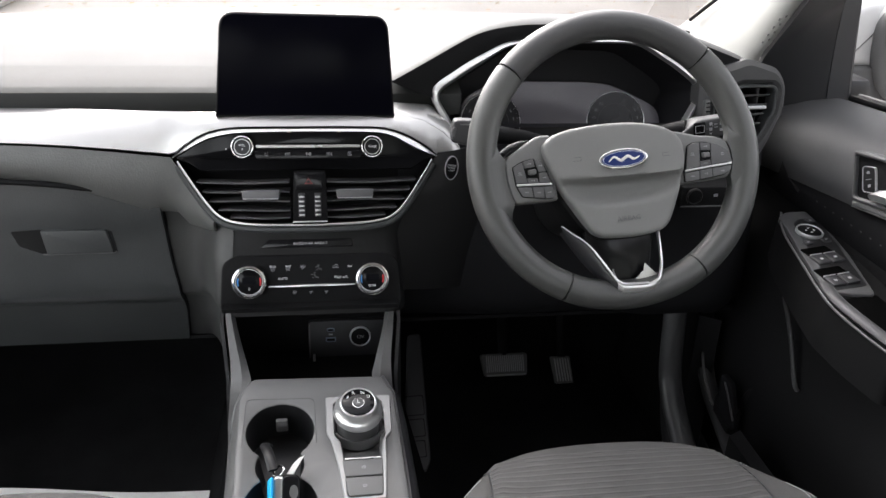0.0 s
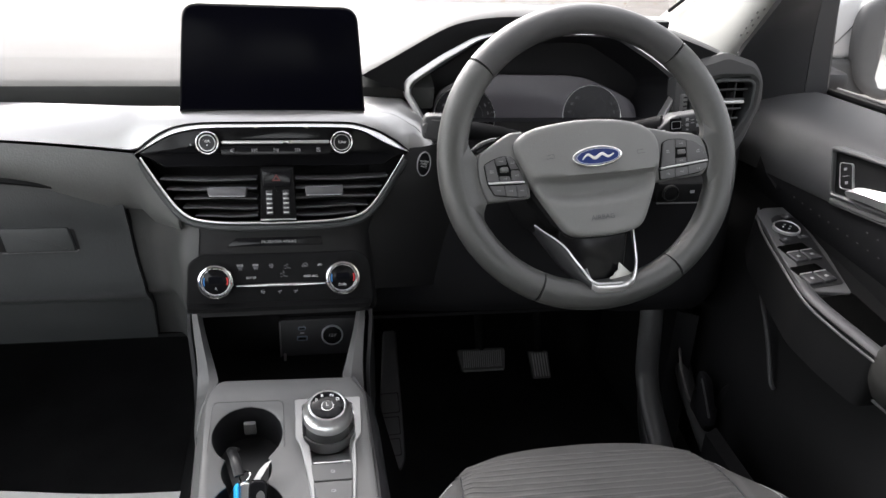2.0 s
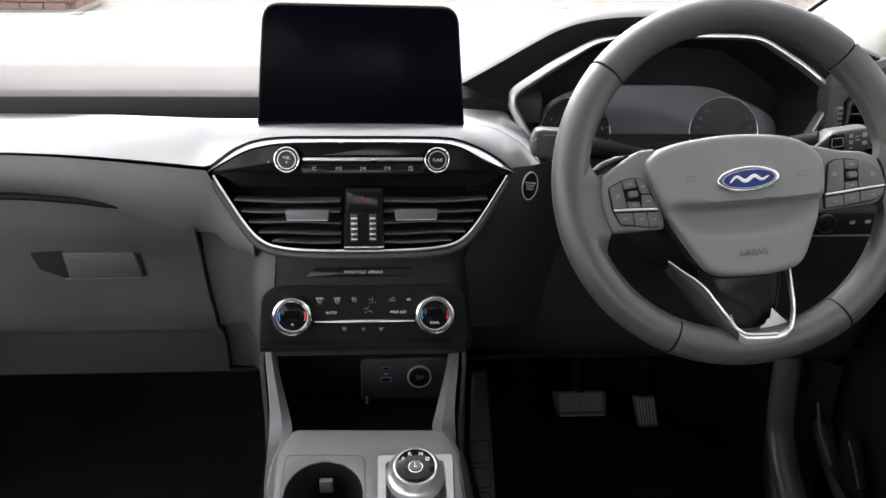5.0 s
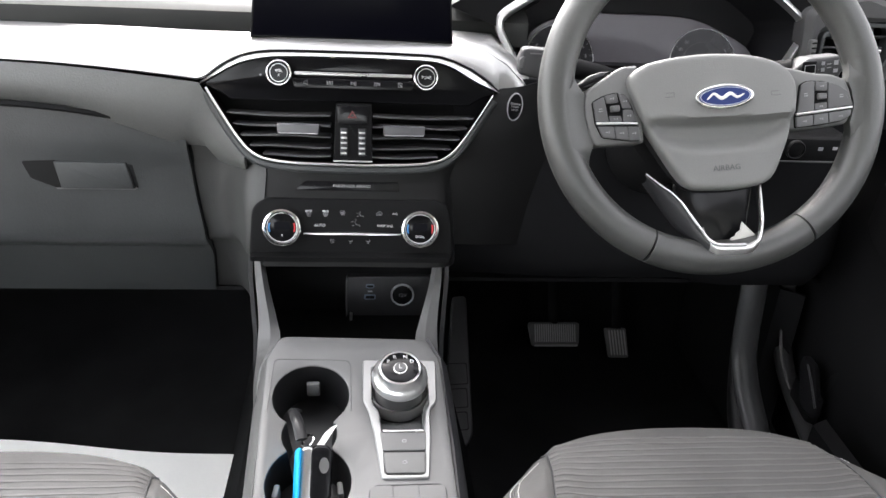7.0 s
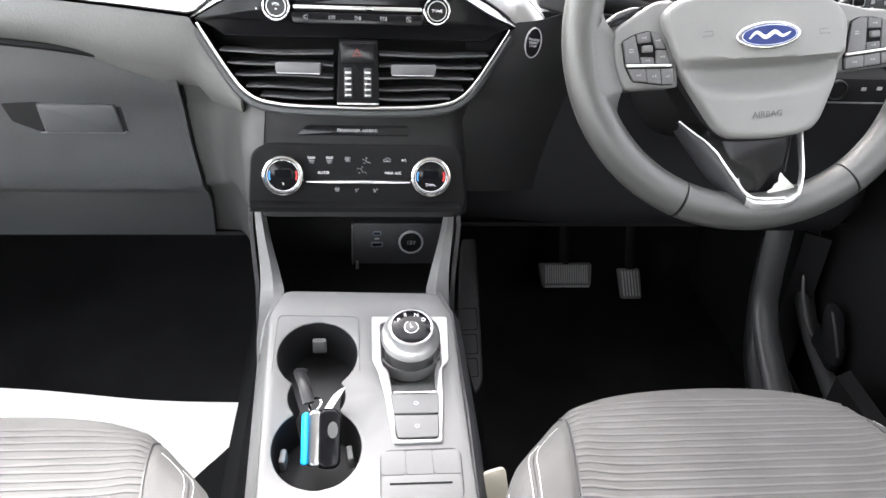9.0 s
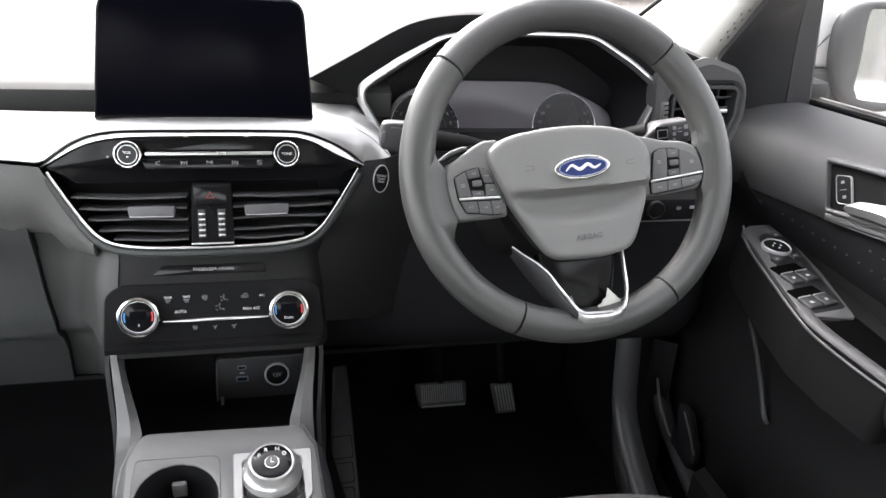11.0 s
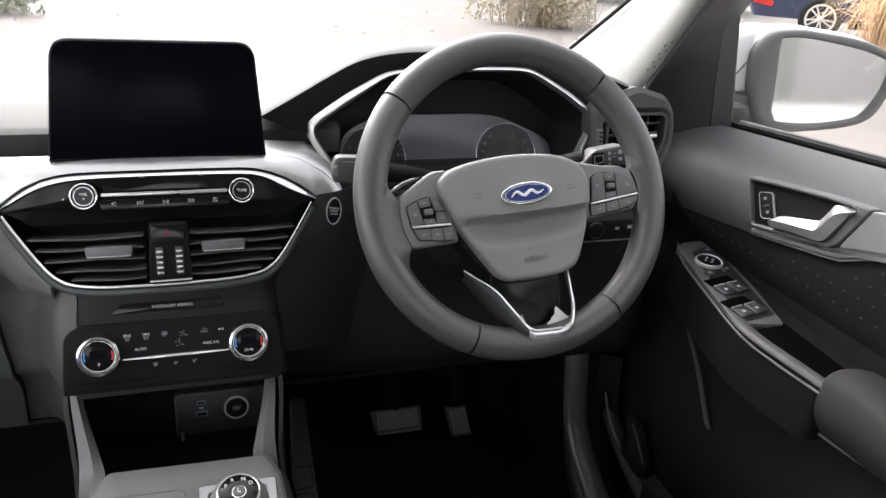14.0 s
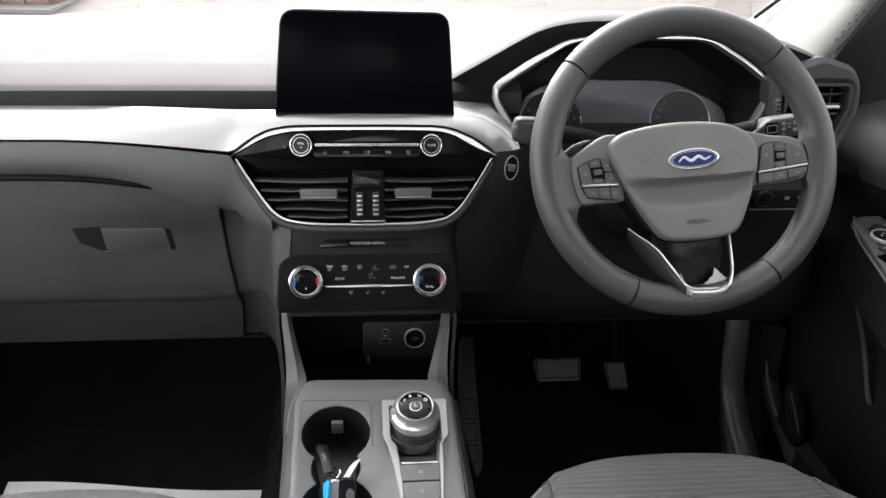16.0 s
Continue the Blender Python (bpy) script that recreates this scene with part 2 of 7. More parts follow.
def inset(pts, d):
    """An outline moved inwards by d (counter-clockwise outlines)."""
    k, out = len(pts), []
    area = sum(pts[i][0] * pts[(i + 1) % k][1] - pts[(i + 1) % k][0] * pts[i][1] for i in range(k))
    s = 1 if area > 0 else -1
    for i in range(k):
        a, b, c = Vector(pts[i - 1]), Vector(pts[i]), Vector(pts[(i + 1) % k])
        e, f = b - a, c - b
        n1 = Vector((-e.y, e.x)).normalized() if e.length > 1e-9 else Vector((0, 0))
        n2 = Vector((-f.y, f.x)).normalized() if f.length > 1e-9 else n1
        m = n1 + n2
        m = m.normalized() if m.length > 1e-6 else n1
        out.append(tuple(b + s * m * d / max(m.dot(n1), 0.5)))
    return out


def loops(bm, rings, cap0=True, cap1=True, closed=True):
    """Skins a list of point rings of the same length."""
    vs = [[bm.verts.new(p) for p in r] for r in rings]
    k = len(vs[0])
    for a, b in zip(vs, vs[1:]):
        for i in range(k if closed else k - 1):
            j = (i + 1) % k
            bm.faces.new((a[i], a[j], b[j], b[i]))
    if closed and cap0:
        bm.faces.new(vs[0][::-1])
    if closed and cap1:
        bm.faces.new(vs[-1])
    return vs


def slab(pts, z0, z1, M=Matrix(), bev=0.0, bm=None):
    """An extruded outline with a rounded upper edge."""
    bm = bm or bmesh.new()
    steps = [(0.0, z0)]
    if bev:
        steps += [(0.0, z1 - bev)] + [(bev * (1 - math.cos(radians(a))), z1 - bev + bev * math.sin(radians(a))) for a in (30, 60, 90)]
    else:
        steps += [(0.0, z1)]
    loops(bm, [[M @ Vector((p[0], p[1], z)) for p in (inset(pts, d) if d else pts)] for d, z in steps])
    return bm


def band(outer, inner, z0, z1, M=Matrix(), bev=0.0, bm=None):
    """A frame between two outlines with the same number of points."""
    bm = bm or bmesh.new()
    o2, i2 = inset(outer, bev), inset(inner, -bev)
    rings = [(outer, z0), (outer, z1 - bev), (o2, z1), (i2, z1), (inner, z1 - bev), (inner, z0)]
    loops(bm, [[M @ Vector((p[0], p[1], z)) for p in r] for r, z in rings], False, False)
    return bm


def lathe(profile, M=Matrix(), n=32, bm=None, cap=True):
    """Turns (radius, height) points about the local z axis."""
    bm = bm or bmesh.new()
    loops(bm, [[M @ Vector((r * math.cos(2 * math.pi * i / n), r * math.sin(2 * math.pi * i / n), z)) for i in range(n)] for r, z in profile], cap, cap)
    return bm


def tube(path, r, n=8, closed=False, bm=None, flat=1.0, up=(0, 0, 1)):
    """A rod along a path; r is a radius or a list of radii."""
    bm = bm or bmesh.new()
    P = [Vector(p) for p in path]
    k, rings = len(P), []
    for i, p in enumerate(P):
        d = (P[(i + 1) % k] - P[i - 1]) if closed else (P[min(i + 1, k - 1)] - P[max(i - 1, 0)])
        d.normalize()
        s = d.cross(Vector(up))
        s = s.normalized() if s.length > 1e-6 else d.orthogonal().normalized()
        t = s.cross(d)
        q = r[i] if isinstance(r, (list, tuple)) else r
        rings.append([p + s * q * math.cos(2 * math.pi * j / n) + t * q * flat * math.sin(2 * math.pi * j / n) for j in range(n)])
    if closed:
        rings.append(rings[0])
        loops(bm, rings, False, False)
        bmesh.ops.remove_doubles(bm, verts=bm.verts[:], dist=1e-6)
    else:
        loops(bm, rings)
    return bm


def sheet(rows, thick=0.0, bm=None):
    """A surface through rows of points, with thickness when asked."""
    bm = bm or bmesh.new()
    loops(bm, [[Vector(p) for p in r] for r in rows], closed=False)
    if thick:
        bmesh.ops.recalc_face_normals(bm, faces=bm.faces[:])
        bmesh.ops.solidify(bm, geom=bm.faces[:], thickness=thick)
    return bm


def block(c, size, bev=0.002, M=Matrix(), bm=None):
    """A box with rounded edges."""
    bm = bm or bmesh.new()
    x, y, z = (s / 2 for s in size)
    r = min(bev, x * 0.9, y * 0.9, z * 0.9)
    rings = []
    for zz, d in ((-z, r), (-z + r * 0.3, r * 0.3), (-z + r, 0), (z - r, 0), (z - r * 0.3, r * 0.3), (z, r)):
        rings.append([M @ (Vector(c) + Vector((p[0], p[1], zz))) for p in rr(0, 0, 2 * (x - d), 2 * (y - d), max(r - d * 0.5, 1e-4), 2)])
    loops(bm, rings)
    return bm


def words(name, body, size, M, m, parent, depth=0.0003):
    """Lettering as a mesh, centred on the local origin."""
    cu = bpy.data.curves.new(name, "FONT")
    cu.body, cu.size, cu.align_x, cu.align_y, cu.extrude = body, size, "CENTER", "CENTER", depth
    cu.resolution_u = 2
    tmp = bpy.data.objects.new(name, cu)
    me = bpy.data.meshes.new_from_object(tmp)
    bpy.data.objects.remove(tmp)
    bpy.data.curves.remove(cu)
    me.transform(M)
    if root(parent) in CURVED:
        for v in me.vertices:
            v.co = bow(v.co)
    me.materials.clear()
    me.materials.append(m)
    me.name = name
    ob = new(name, me)
    ob.parent = parent
    if parent.type == "EMPTY":
        ob.matrix_parent_inverse = Matrix.Translation(parent.location).inverted()
    return ob


def bars(name, spots, M, m, parent, h=0.0006):
    """Small print that cannot be read: bars of (x, y, w, h)."""
    bm = bmesh.new()
    for x, y, w, hh in spots:
        slab(rr(x, y, w, hh, 0.0002, 1), 0, h, M, bm=bm)
    return part(name, bm, m, parent)


def along(table, z):
    """Straight-line reading of a table of pairs."""
    return float(np.interp(z, [p[0] for p in table], [p[1] for p in table]))


def ease(t):
    t = min(1.0, max(0.0, t))
    return t * t * (3 - 2 * t)


def T(x, y, z=0.0, turn=0.0):
    return pose(x, y, z, 0, 0, turn)


S17, C17 = math.sin(radians(17)), math.cos(radians(17))
STACK = rot_frame((0, 1.060, 0.690), (1, 0, 0), (0, S17, C17))
STACK_INV = STACK.inverted()
S15, C15 = math.sin(radians(15)), math.cos(radians(15))
CONS = rot_frame((0, 0.942, 0.417), (1, 0, 0), (0, C15, S15))
S10, C10 = math.sin(radians(10)), math.cos(radians(10))
CLUS = rot_frame((0.379, 1.145, 0.757), (1, 0, 0), (0, S10, C10))
SCR = rot_frame((0.001, 1.088, 0.736), (1, 0, 0), (0, S10, C10))
S27, C27 = math.sin(radians(27)), math.cos(radians(27))
WHEEL = rot_frame((0.372, 0.905 + 0.012 * S27, 0.722 + 0.012 * C27), (1, 0, 0), (0, S27, C27)) @ pose(0, 0, 0, 0, 0, 6)

# ---- the shell of the car ----
FLOOR = 0.03
rows = []
for y, z in ((-1.60, FLOOR), (-0.4, FLOOR), (0.6, FLOOR), (1.25, FLOOR), (1.46, FLOOR), (1.54, FLOOR + 0.04), (1.66, 0.20), (1.72, 0.42)):
    row = []
    for x in (-0.80, -0.62, -0.30, -0.17, -0.13, -0.08, 0.08, 0.13, 0.17, 0.30, 0.62, 0.80):
        lift = 0.14 if abs(x) <= 0.13 else (0.03 if abs(x) < 0.2 else 0.0)
        row.append((x, y, z + lift))
    rows.append(row)
solo("floor", sheet(rows, 0.02), M_CARPET, "black carpet over the cabin floor and tunnel", "floor", "structure")
solo("wall_front", sheet([[(x, y, z) for x in (-0.82, 0.0, 0.82)] for y, z in ((1.74, 0.0), (1.745, 0.50), (1.75, 0.735))], 0.03), M_BLACK, "dark bulkhead behind the dashboard", "wall", "structure")


# roof, and the rear of the cabin behind the viewpoint
def roof_z(x, y):
    return 1.235 - 0.10 * (x / 0.62) ** 2 - 0.05 * max(0.0, (y - 0.2) / 0.5) ** 2 - 0.05 * max(0.0, (-0.9 - y) / 0.8) ** 2


solo("ceiling", sheet([[(x, y, roof_z(x, y)) for x in (-0.62, -0.5, -0.25, 0, 0.25, 0.5, 0.62)] for y in (0.72, 0.5, 0.2, -0.3, -0.9, -1.5)], 0.03), M_HEAD, "pale grey cloth roof lining", "ceiling", "structure")
solo("wall_rear", sheet([[(x, y, z) for x in (-0.82, -0.3, 0.3, 0.82)] for y, z in ((-1.60, 0.0), (-1.62, 0.45), (-1.60, 0.80))], 0.03), M_DARK, "dark trim at the back of the cabin", "wall", "structure")
# the passenger's side: lower wall and pillars, left open between them
for nm, ys in (("wall_left_rear", (-1.60, -0.8, 0.02)), ("wall_left_front", (1.24, 1.5, 1.74))):
    solo(nm, sheet([[(x, y, z) for y in ys] for x, z in ((-0.80, 0.0), (-0.74, 0.45), (-0.76, 0.68), (-0.86, 0.74))], 0.03), M_DOOR, "dark plastic lining of the passenger side", "wall", "structure")
# low unseen side wall; the side above it is left open to let light in
solo("wall_left_sill", sheet([[(x, y, z) for y in (0.0, 0.6, 1.26)] for x, z in ((-0.83, -0.05), (-0.82, 0.34), (-0.76, 0.345), (-0.74, 0.02))], 0.01), M_DARK, "dark lower side of the passenger opening", "wall", "structure")
wr = sheet([[(x, y, z) for y in (-1.60, -0.8, 0.02)] for x, z in ((0.80, 0.0), (0.74, 0.45), (0.76, 0.68), (0.86, 0.74))], 0.03)
# unseen panel added to keep stray light out of the driver's footwell
wf = sheet([[(x, y, z) for y in (1.31, 1.5, 1.74)] for x, z in ((0.80, 0.0), (0.79, 0.45), (0.80, 0.68), (0.86, 0.72))], 0.03)
solo("wall_right_front", wf, M_DOOR, "unseen dark panel closing the side ahead of the driver's door", "wall", "structure")
solo("wall_right", wr, M_DOOR, "dark plastic lining beside the rear seat", "wall", "structure")
for side in (-1, 1):
    for y0, y1 in ((0.02, -0.10), (-1.25, -1.60)):
        bm = sheet([[(side * 0.86, y0, 0.735), (side * 0.86, y1, 0.735)], [(side * 0.76, y0, 0.98), (side * 0.76, y1, 0.98)], [(side * 0.62, y0, 1.15), (side * 0.62, y1, 1.15)]], 0.03)
        solo("trim_1", bm, M_PILLAR, "pale grey cabin pillar trim", "pillar", "structure")
# passenger's front pillar
bm = sheet([[(-0.79, 1.62, 0.76), (-0.765, 1.58, 0.79)], [(-0.735, 1.05, 0.93), (-0.70, 1.12, 0.985)], [(-0.62, 0.72, 1.15), (-0.56, 0.74, 1.20)]], 0.03)
solo("trim_2", bm, M_PILLAR, "pale grey windscreen pillar trim", "pillar", "structure")

# windscreen
WS = [[(x * w, y - 0.05 * (x * x), z) for x in (-1, -0.5, 0, 0.5, 1)] for y, z, w in ((1.78, 0.745, 0.80), (1.42, 0.915, 0.745), (1.08, 1.06, 0.68), (0.74, 1.19, 0.61))]
glass = solo("window_1", sheet(WS), M_WSCREEN, "clear sloping windscreen glass", "windscreen", "structure")
glass.visible_shadow = False

# grey mirror hanging from the windscreen
rvm = thing("rear_view_mirror", (0.007, 0.97, 1.08), "small grey rear-view mirror hanging from the windscreen", "mirror")
RV = rot_frame((0.007, 0.95, 0.9625), (1, 0, 0), (0, 0.10, 1))
m_rv = mat("grey_mirror_case", (0.16, 0.16, 0.155), 0.5, grain=700, bump=0.2, var=0.08)
part("case", slab(rr(0, 0, 0.104, 0.058, 0.016), -0.026, 0.0, RV, 0.006), m_rv, rvm, "grey plastic case")
part("mirror_glass", slab(rr(0, 0.003, 0.084, 0.040, 0.010), -0.002, 0.0006, RV), M_MIRROR, rvm)
part("stem", tube([(0.007, 0.97, 0.985), (0.007, 1.01, 1.04), (0.007, 1.05, 1.068)], 0.009, 10), m_rv, rvm)

# driver's front pillar: pale trim, and the dark corner piece between it and the door glass
PL = [Vector((0.765, 1.60, 0.784)), Vector((0.729, 1.35, 0.898)), Vector((0.66, 1.00, 1.05)), Vector((0.60, 0.74, 1.165))]
PR = [Vector((0.722, 1.25, 0.780)), Vector((0.665, 1.05, 0.930)), Vector((0.607, 0.85, 1.078)), Vector((0.565, 0.70, 1.17))]
RIDGE = [b + Vector((-0.032, -0.006, 0.002)) for b in PR]
rows = []
for a, r, b in zip(smooth_path(PL, 4), smooth_path(RIDGE, 4), smooth_path(PR, 4)):
    rows.append([tuple(a * (1 - t) ** 2 + (r + Vector((-0.010, -0.004, 0.004))) * 2 * t * (1 - t) + b * t * t) for t in np.linspace(0, 1, 13)])
low = [tuple(Vector(p) + Vector((0.02, 0.02, -0.06))) for p in rows[0]]
solo("trim_3", sheet([low] + rows), M_PILLAR, "pale grey cloth-grained windscreen pillar trim", "pillar", "structure")
slots = thing("demister_slots", (0.70, 1.18, 0.83), "small dark demister slots in the pale pillar trim", "vent")
for i in range(4):
    for k in (0, 1):
        s = 0.22 + 0.10 * i + 0.05 * k
        a, r, b = PL[0].lerp(PL[1], s), RIDGE[0].lerp(RIDGE[1], s) + Vector((-0.010, -0.004, 0.004)), PR[0].lerp(PR[1], s)
        t = 0.84 + 0.07 * k
        p = a * (1 - t) ** 2 + r * 2 * t * (1 - t) + b * t * t
        part("slot", block((0, 0, 0), (0.0020, 0.0022, 0.0050), 0.0006, pose(p.x, p.y, p.z, 40, 0, 0)), M_SIDE, slots)
seal = tube([(p.x - 0.020, p.y - 0.030, p.z + 0.002) for p in smooth_path(PL, 6)], 0.0036, 8)
solo("trim_4", seal, M_BLACK, "black rubber seal along the windscreen edge", "seal", "structure")

# ---- dashboard ----
dash = thing("dashboard", (0, 1.30, 0.30), "dark grey dashboard with a broad satin silver strip", "dashboard")


def lip_z(x):
    return 0.749 - 0.010 * (x + 0.05) ** 2


# upper pad, rolling over to its front lip
prof = [(1.163, -0.034), (1.158, -0.010), (1.160, -0.003), (1.168, 0.001), (1.174, 0.0030), (1.21, 0.0080), (1.246, 0.0128), (1.252, 0.0132), (1.27, 0.0133), (1.40, 0.0125), (1.60, 0.008), (1.76, -0.008)]
rows = [[(x, y, lip_z(x) + dz) for x in np.linspace(-0.80, 0.22, 25)] for y, dz in prof]
part("top_pad", sheet(rows, 0.006), M_PAD, dash, "grained charcoal soft pad")
rows = [[(x, y, lip_z(x) + dz) for x in np.linspace(-0.80, 0.20, 25)] for y, dz in ((1.166, -0.010), (1.172, -0.014), (1.172, -0.045))]
part("shadow_gap", sheet(rows, 0.003), M_BLACK, dash)


# satin strip: wide at the passenger's side, running over the radio in an arch
RADIO_ARCH = ((-0.1765, -0.0030), (-0.1564, 0.0126), (-0.1432, 0.0212), (-0.1272, 0.0285), (-0.1115, 0.0322), (-0.093, 0.0344), (-0.0687, 0.0350), (0.0392, 0.0354), (0.0879, 0.0348), (0.1034, 0.0334), (0.119, 0.0295), (0.1381, 0.0219), (0.1576, 0.0109), (0.1765, -0.0030))


def strip_low(x):
    """Lower edge of the strip as (y, z)."""
    if x < -0.175:
        t = min(1.0, (-0.175 - x) / 0.22)
        return 1.0825 + 0.0195 * t, 0.682 + 0.011 * math.sin(t * math.pi / 2)
    if x > 0.176:
        return 1.092, 0.676 + 0.004 * (x - 0.176) / 0.03
    w = along(RADIO_ARCH, x) + 0.0012
    p = bow(STACK @ Vector((x, w, 0.004)))
    return p.y, p.z


RIGHT_END = ((0.11, 0.735), (0.158, 0.725), (0.186, 0.708), (0.214, 0.681))


def strip_high(x):
    if x > 0.11:
        y = 1.10
        for (x0, z0), (x1, z1) in zip(RIGHT_END, RIGHT_END[1:]):
            if x <= x1 + 1e-6:
                return y, z0 + (z1 - z0) * (x - x0) / (x1 - x0)
    t = min(1.0, max(0.0, (abs(x) - 0.105) / 0.28))
    t = t * t * (3 - 2 * t)
    return 1.104 + 0.054 * t, 0.7350 - 0.010 * t


rows = [[], [], [], [], [], []]
for x in np.concatenate((np.linspace(-0.80, -0.20, 13), np.linspace(-0.19, 0.214, 45))):
    (y0, z0), (y1, z1) = strip_low(x), strip_high(x)
    for i, t in enumerate((0.0, 0.04, 0.3, 0.6, 0.9, 1.0)):
        bulge = 0.006 * math.sin(t * math.pi) * min(1.0, max(0.0, (0.214 - x) / 0.08))
        rows[i].append((x, y0 + (y1 - y0) * t - bulge * 0.7 + (0.006 if t == 0 else 0), z0 + (z1 - z0) * t + bulge * 0.6 - (0.001 if t == 0 else 0)))
part("silver_strip", sheet(rows, 0.003), M_SILVER, dash, "satin silver metallic strip")

# soft panel under the strip, sweeping down round the centre vents
def mid_point(x, t):
    """A point of the soft panel, t from its upper edge to its lower one."""
    y0, z0 = strip_low(min(x, -0.176))
    drop = 0.040 + 0.060 * min(1.0, max(0.0, (x + 0.44) / 0.27)) ** 2.2
    if x > -0.176:
        p = bow(STACK @ Vector((x, -0.004 - 0.088 * min(1.0, (x + 0.176) / 0.07) ** 0.8, -0.006)))
        y0, z0 = p.y, p.z
        drop = max(0.012, z0 - 0.570)
    tuck = 0.034 * t * t * min(1.0, max(0.0, (x + 0.23) / 0.05))
    return (x, y0 - 0.001 - 0.016 * math.sin(t * math.pi * 0.8) + 0.010 * t + tuck, z0 - 0.0018 - drop * t)


rows = []
XS = np.concatenate((np.linspace(-0.80, -0.22, 14), np.linspace(-0.205, -0.124, 7)))
for t in np.linspace(0, 1, 9):
    row = []
    for x in XS:
        row.append(mid_point(x, t))
    rows.append(row)
part("mid_panel", sheet(rows, 0.004), M_MID, dash, "soft-touch grey panel")

# glove box lid with its shadow gap and handle
LID = ((0.300, 1.229), (0.325, 1.2120), (0.444, 1.1300), (0.451, 1.1230), (0.459, 1.1100), (0.466, 1.1050), (0.480, 1.1040), (0.550, 1.1045), (0.600, 1.1085), (0.660, 1.1180))
GAP_X = ((0.300, -0.2085), (0.362, -0.1989), (0.421, -0.1896), (0.4388, -0.1892), (0.4755, -0.1888), (0.503, -0.1931), (0.532, -0.1962), (0.559, -0.1982), (0.590, -0.1998), (0.660, -0.2040))


rows = []
for t in list(np.linspace(0, 0.54, 12)) + list(np.linspace(0.56, 0.66, 12)) + list(np.linspace(0.70, 1, 6)):
    row = []
    for u in np.linspace(0, 1, 17):
        ztop = 0.642 - 0.036 * max(0.0, (u - 0.62) / 0.38) ** 2.2
        z = ztop - (ztop - 0.325) * t
        row.append((-0.80 + (along(GAP_X, z) - 0.0012 + 0.80) * u, along(LID, z) - 0.010 * ease((z - 0.560) / 0.040) * ease((u - 0.55) / 0.3), z))
    rows.append(row)
glove = part("glove_box_lid", sheet(rows, 0.008), M_SOFT, dash, "plain dark grey glove box lid")
GH = rot_frame((-0.318, 1.0968, 0.557), (1, 0, 0), (0, 0.02, 1))
# flat dark patch on the lid paints the shade of the finger hollow
part("handle_recess", slab(fillet([(-0.0834, 0.0136), (-0.0440, 0.0160), (0.0468, 0.0163), (0.0520, -0.0200), (-0.0458, -0.0210), (-0.0756, -0.0084)][::-1], 0.003), -0.006, 0.0007, GH), M_STACK, glove, "flat dark patch painted as the shade of the finger recess")
hp = fillet([(-0.0447, 0.0155), (0.0415, 0.0150), (0.0475, -0.0195), (-0.0400, -0.0205)][::-1], 0.003)
part("handle", slab(hp, -0.004, 0.0050, GH, 0.002), M_SOFT, glove, "pull handle of the glove box")
# paler colour paints the bright lower edge of the handle
part("handle_lip", tube([GH @ Vector(p) for p in ((-0.046, -0.0205, 0.003), (0.0475, -0.0200, 0.003), (0.0505, -0.0185, 0.002))], 0.0010, 6), M_SIDE, glove)
gap = [(along(GAP_X, z), along(LID, z) + 0.0030 - 0.010 * ease((z - 0.560) / 0.040), z) for z in (0.596, 0.57, 0.54, 0.51, 0.48, 0.466, 0.459, 0.451, 0.444, 0.42, 0.38, 0.325)]
upper_gap = [(x, y, z) for x, y, z in ((-0.80, 1.086, 0.648), (-0.44, 1.086, 0.648), (-0.35, 1.086, 0.644), (-0.295, 1.086, 0.637), (-0.262, 1.090, 0.631))]
part("glove_box_gap", tube(smooth_path(upper_gap, 5), 0.0038, 6), M_BLACK, dash)
part("glove_box_gap", tube(gap, 0.0026, 6), M_BLACK, dash)
# underside of the passenger side
rows = [[(x, y, z) for x in (-0.80, -0.4, -0.12)] for y, z in ((1.205, 0.327), (1.30, 0.31), (1.745, 0.36))]
part("under_panel", sheet(rows, 0.006), M_BLACK, dash)

# driver's lower panels
rows = []
for t in np.linspace(0, 1, 9):
    z = 0.690 - 0.315 * t
    y = 1.108 - 0.030 * math.sin(t * 1.4) + 0.10 * max(0, (t - 0.75) / 0.25) ** 2
    rows.append([(x, y + (0.0 if x < 0.17 else -0.012 * min(1, (x - 0.17) / 0.1)) + 8.0 * max(0.0, x - 0.62) ** 2, z - (0.012 if x > 0.5 else 0) - 0.2 * max(0.0, x - 0.62)) for x in np.linspace(0.125, 0.745, 15)])
part("knee_panel", sheet(rows, 0.006), M_KNEE, dash, "black lower panel under the steering column")
rows = [[(x, y, z) for x in (0.11, 0.4, 0.78)] for y, z in ((1.16, 0.372), (1.28, 0.36), (1.745, 0.40))]
part("under_panel", sheet(rows, 0.006), M_BLACK, dash)
# grey shoulder right of the radio that carries the start button
rows = []
for x, w, xr, zr in ((0.180, -0.001, 0.232, 0.694), (0.170, -0.014, 0.244, 0.676), (0.160, -0.031, 0.250, 0.655), (0.143, -0.058, 0.250, 0.630), (0.130, -0.076, 0.250, 0.605), (0.112, -0.094, 0.248, 0.580), (0.104, -0.118, 0.245, 0.555), (0.106, -0.150, 0.240, 0.52), (0.106, -0.190, 0.235, 0.47)):
    a, b = bow(STACK @ Vector((x, w, -0.006 if w > -0.07 else -0.016))), Vector((xr, 1.092, zr))
    rows.append([tuple(a.lerp(b, f) + Vector((0, -0.005 * math.sin(f * math.pi), 0))) for f in np.linspace(0, 1, 9)])
part("start_button_panel", sheet(rows, 0.004), M_STACK, dash)
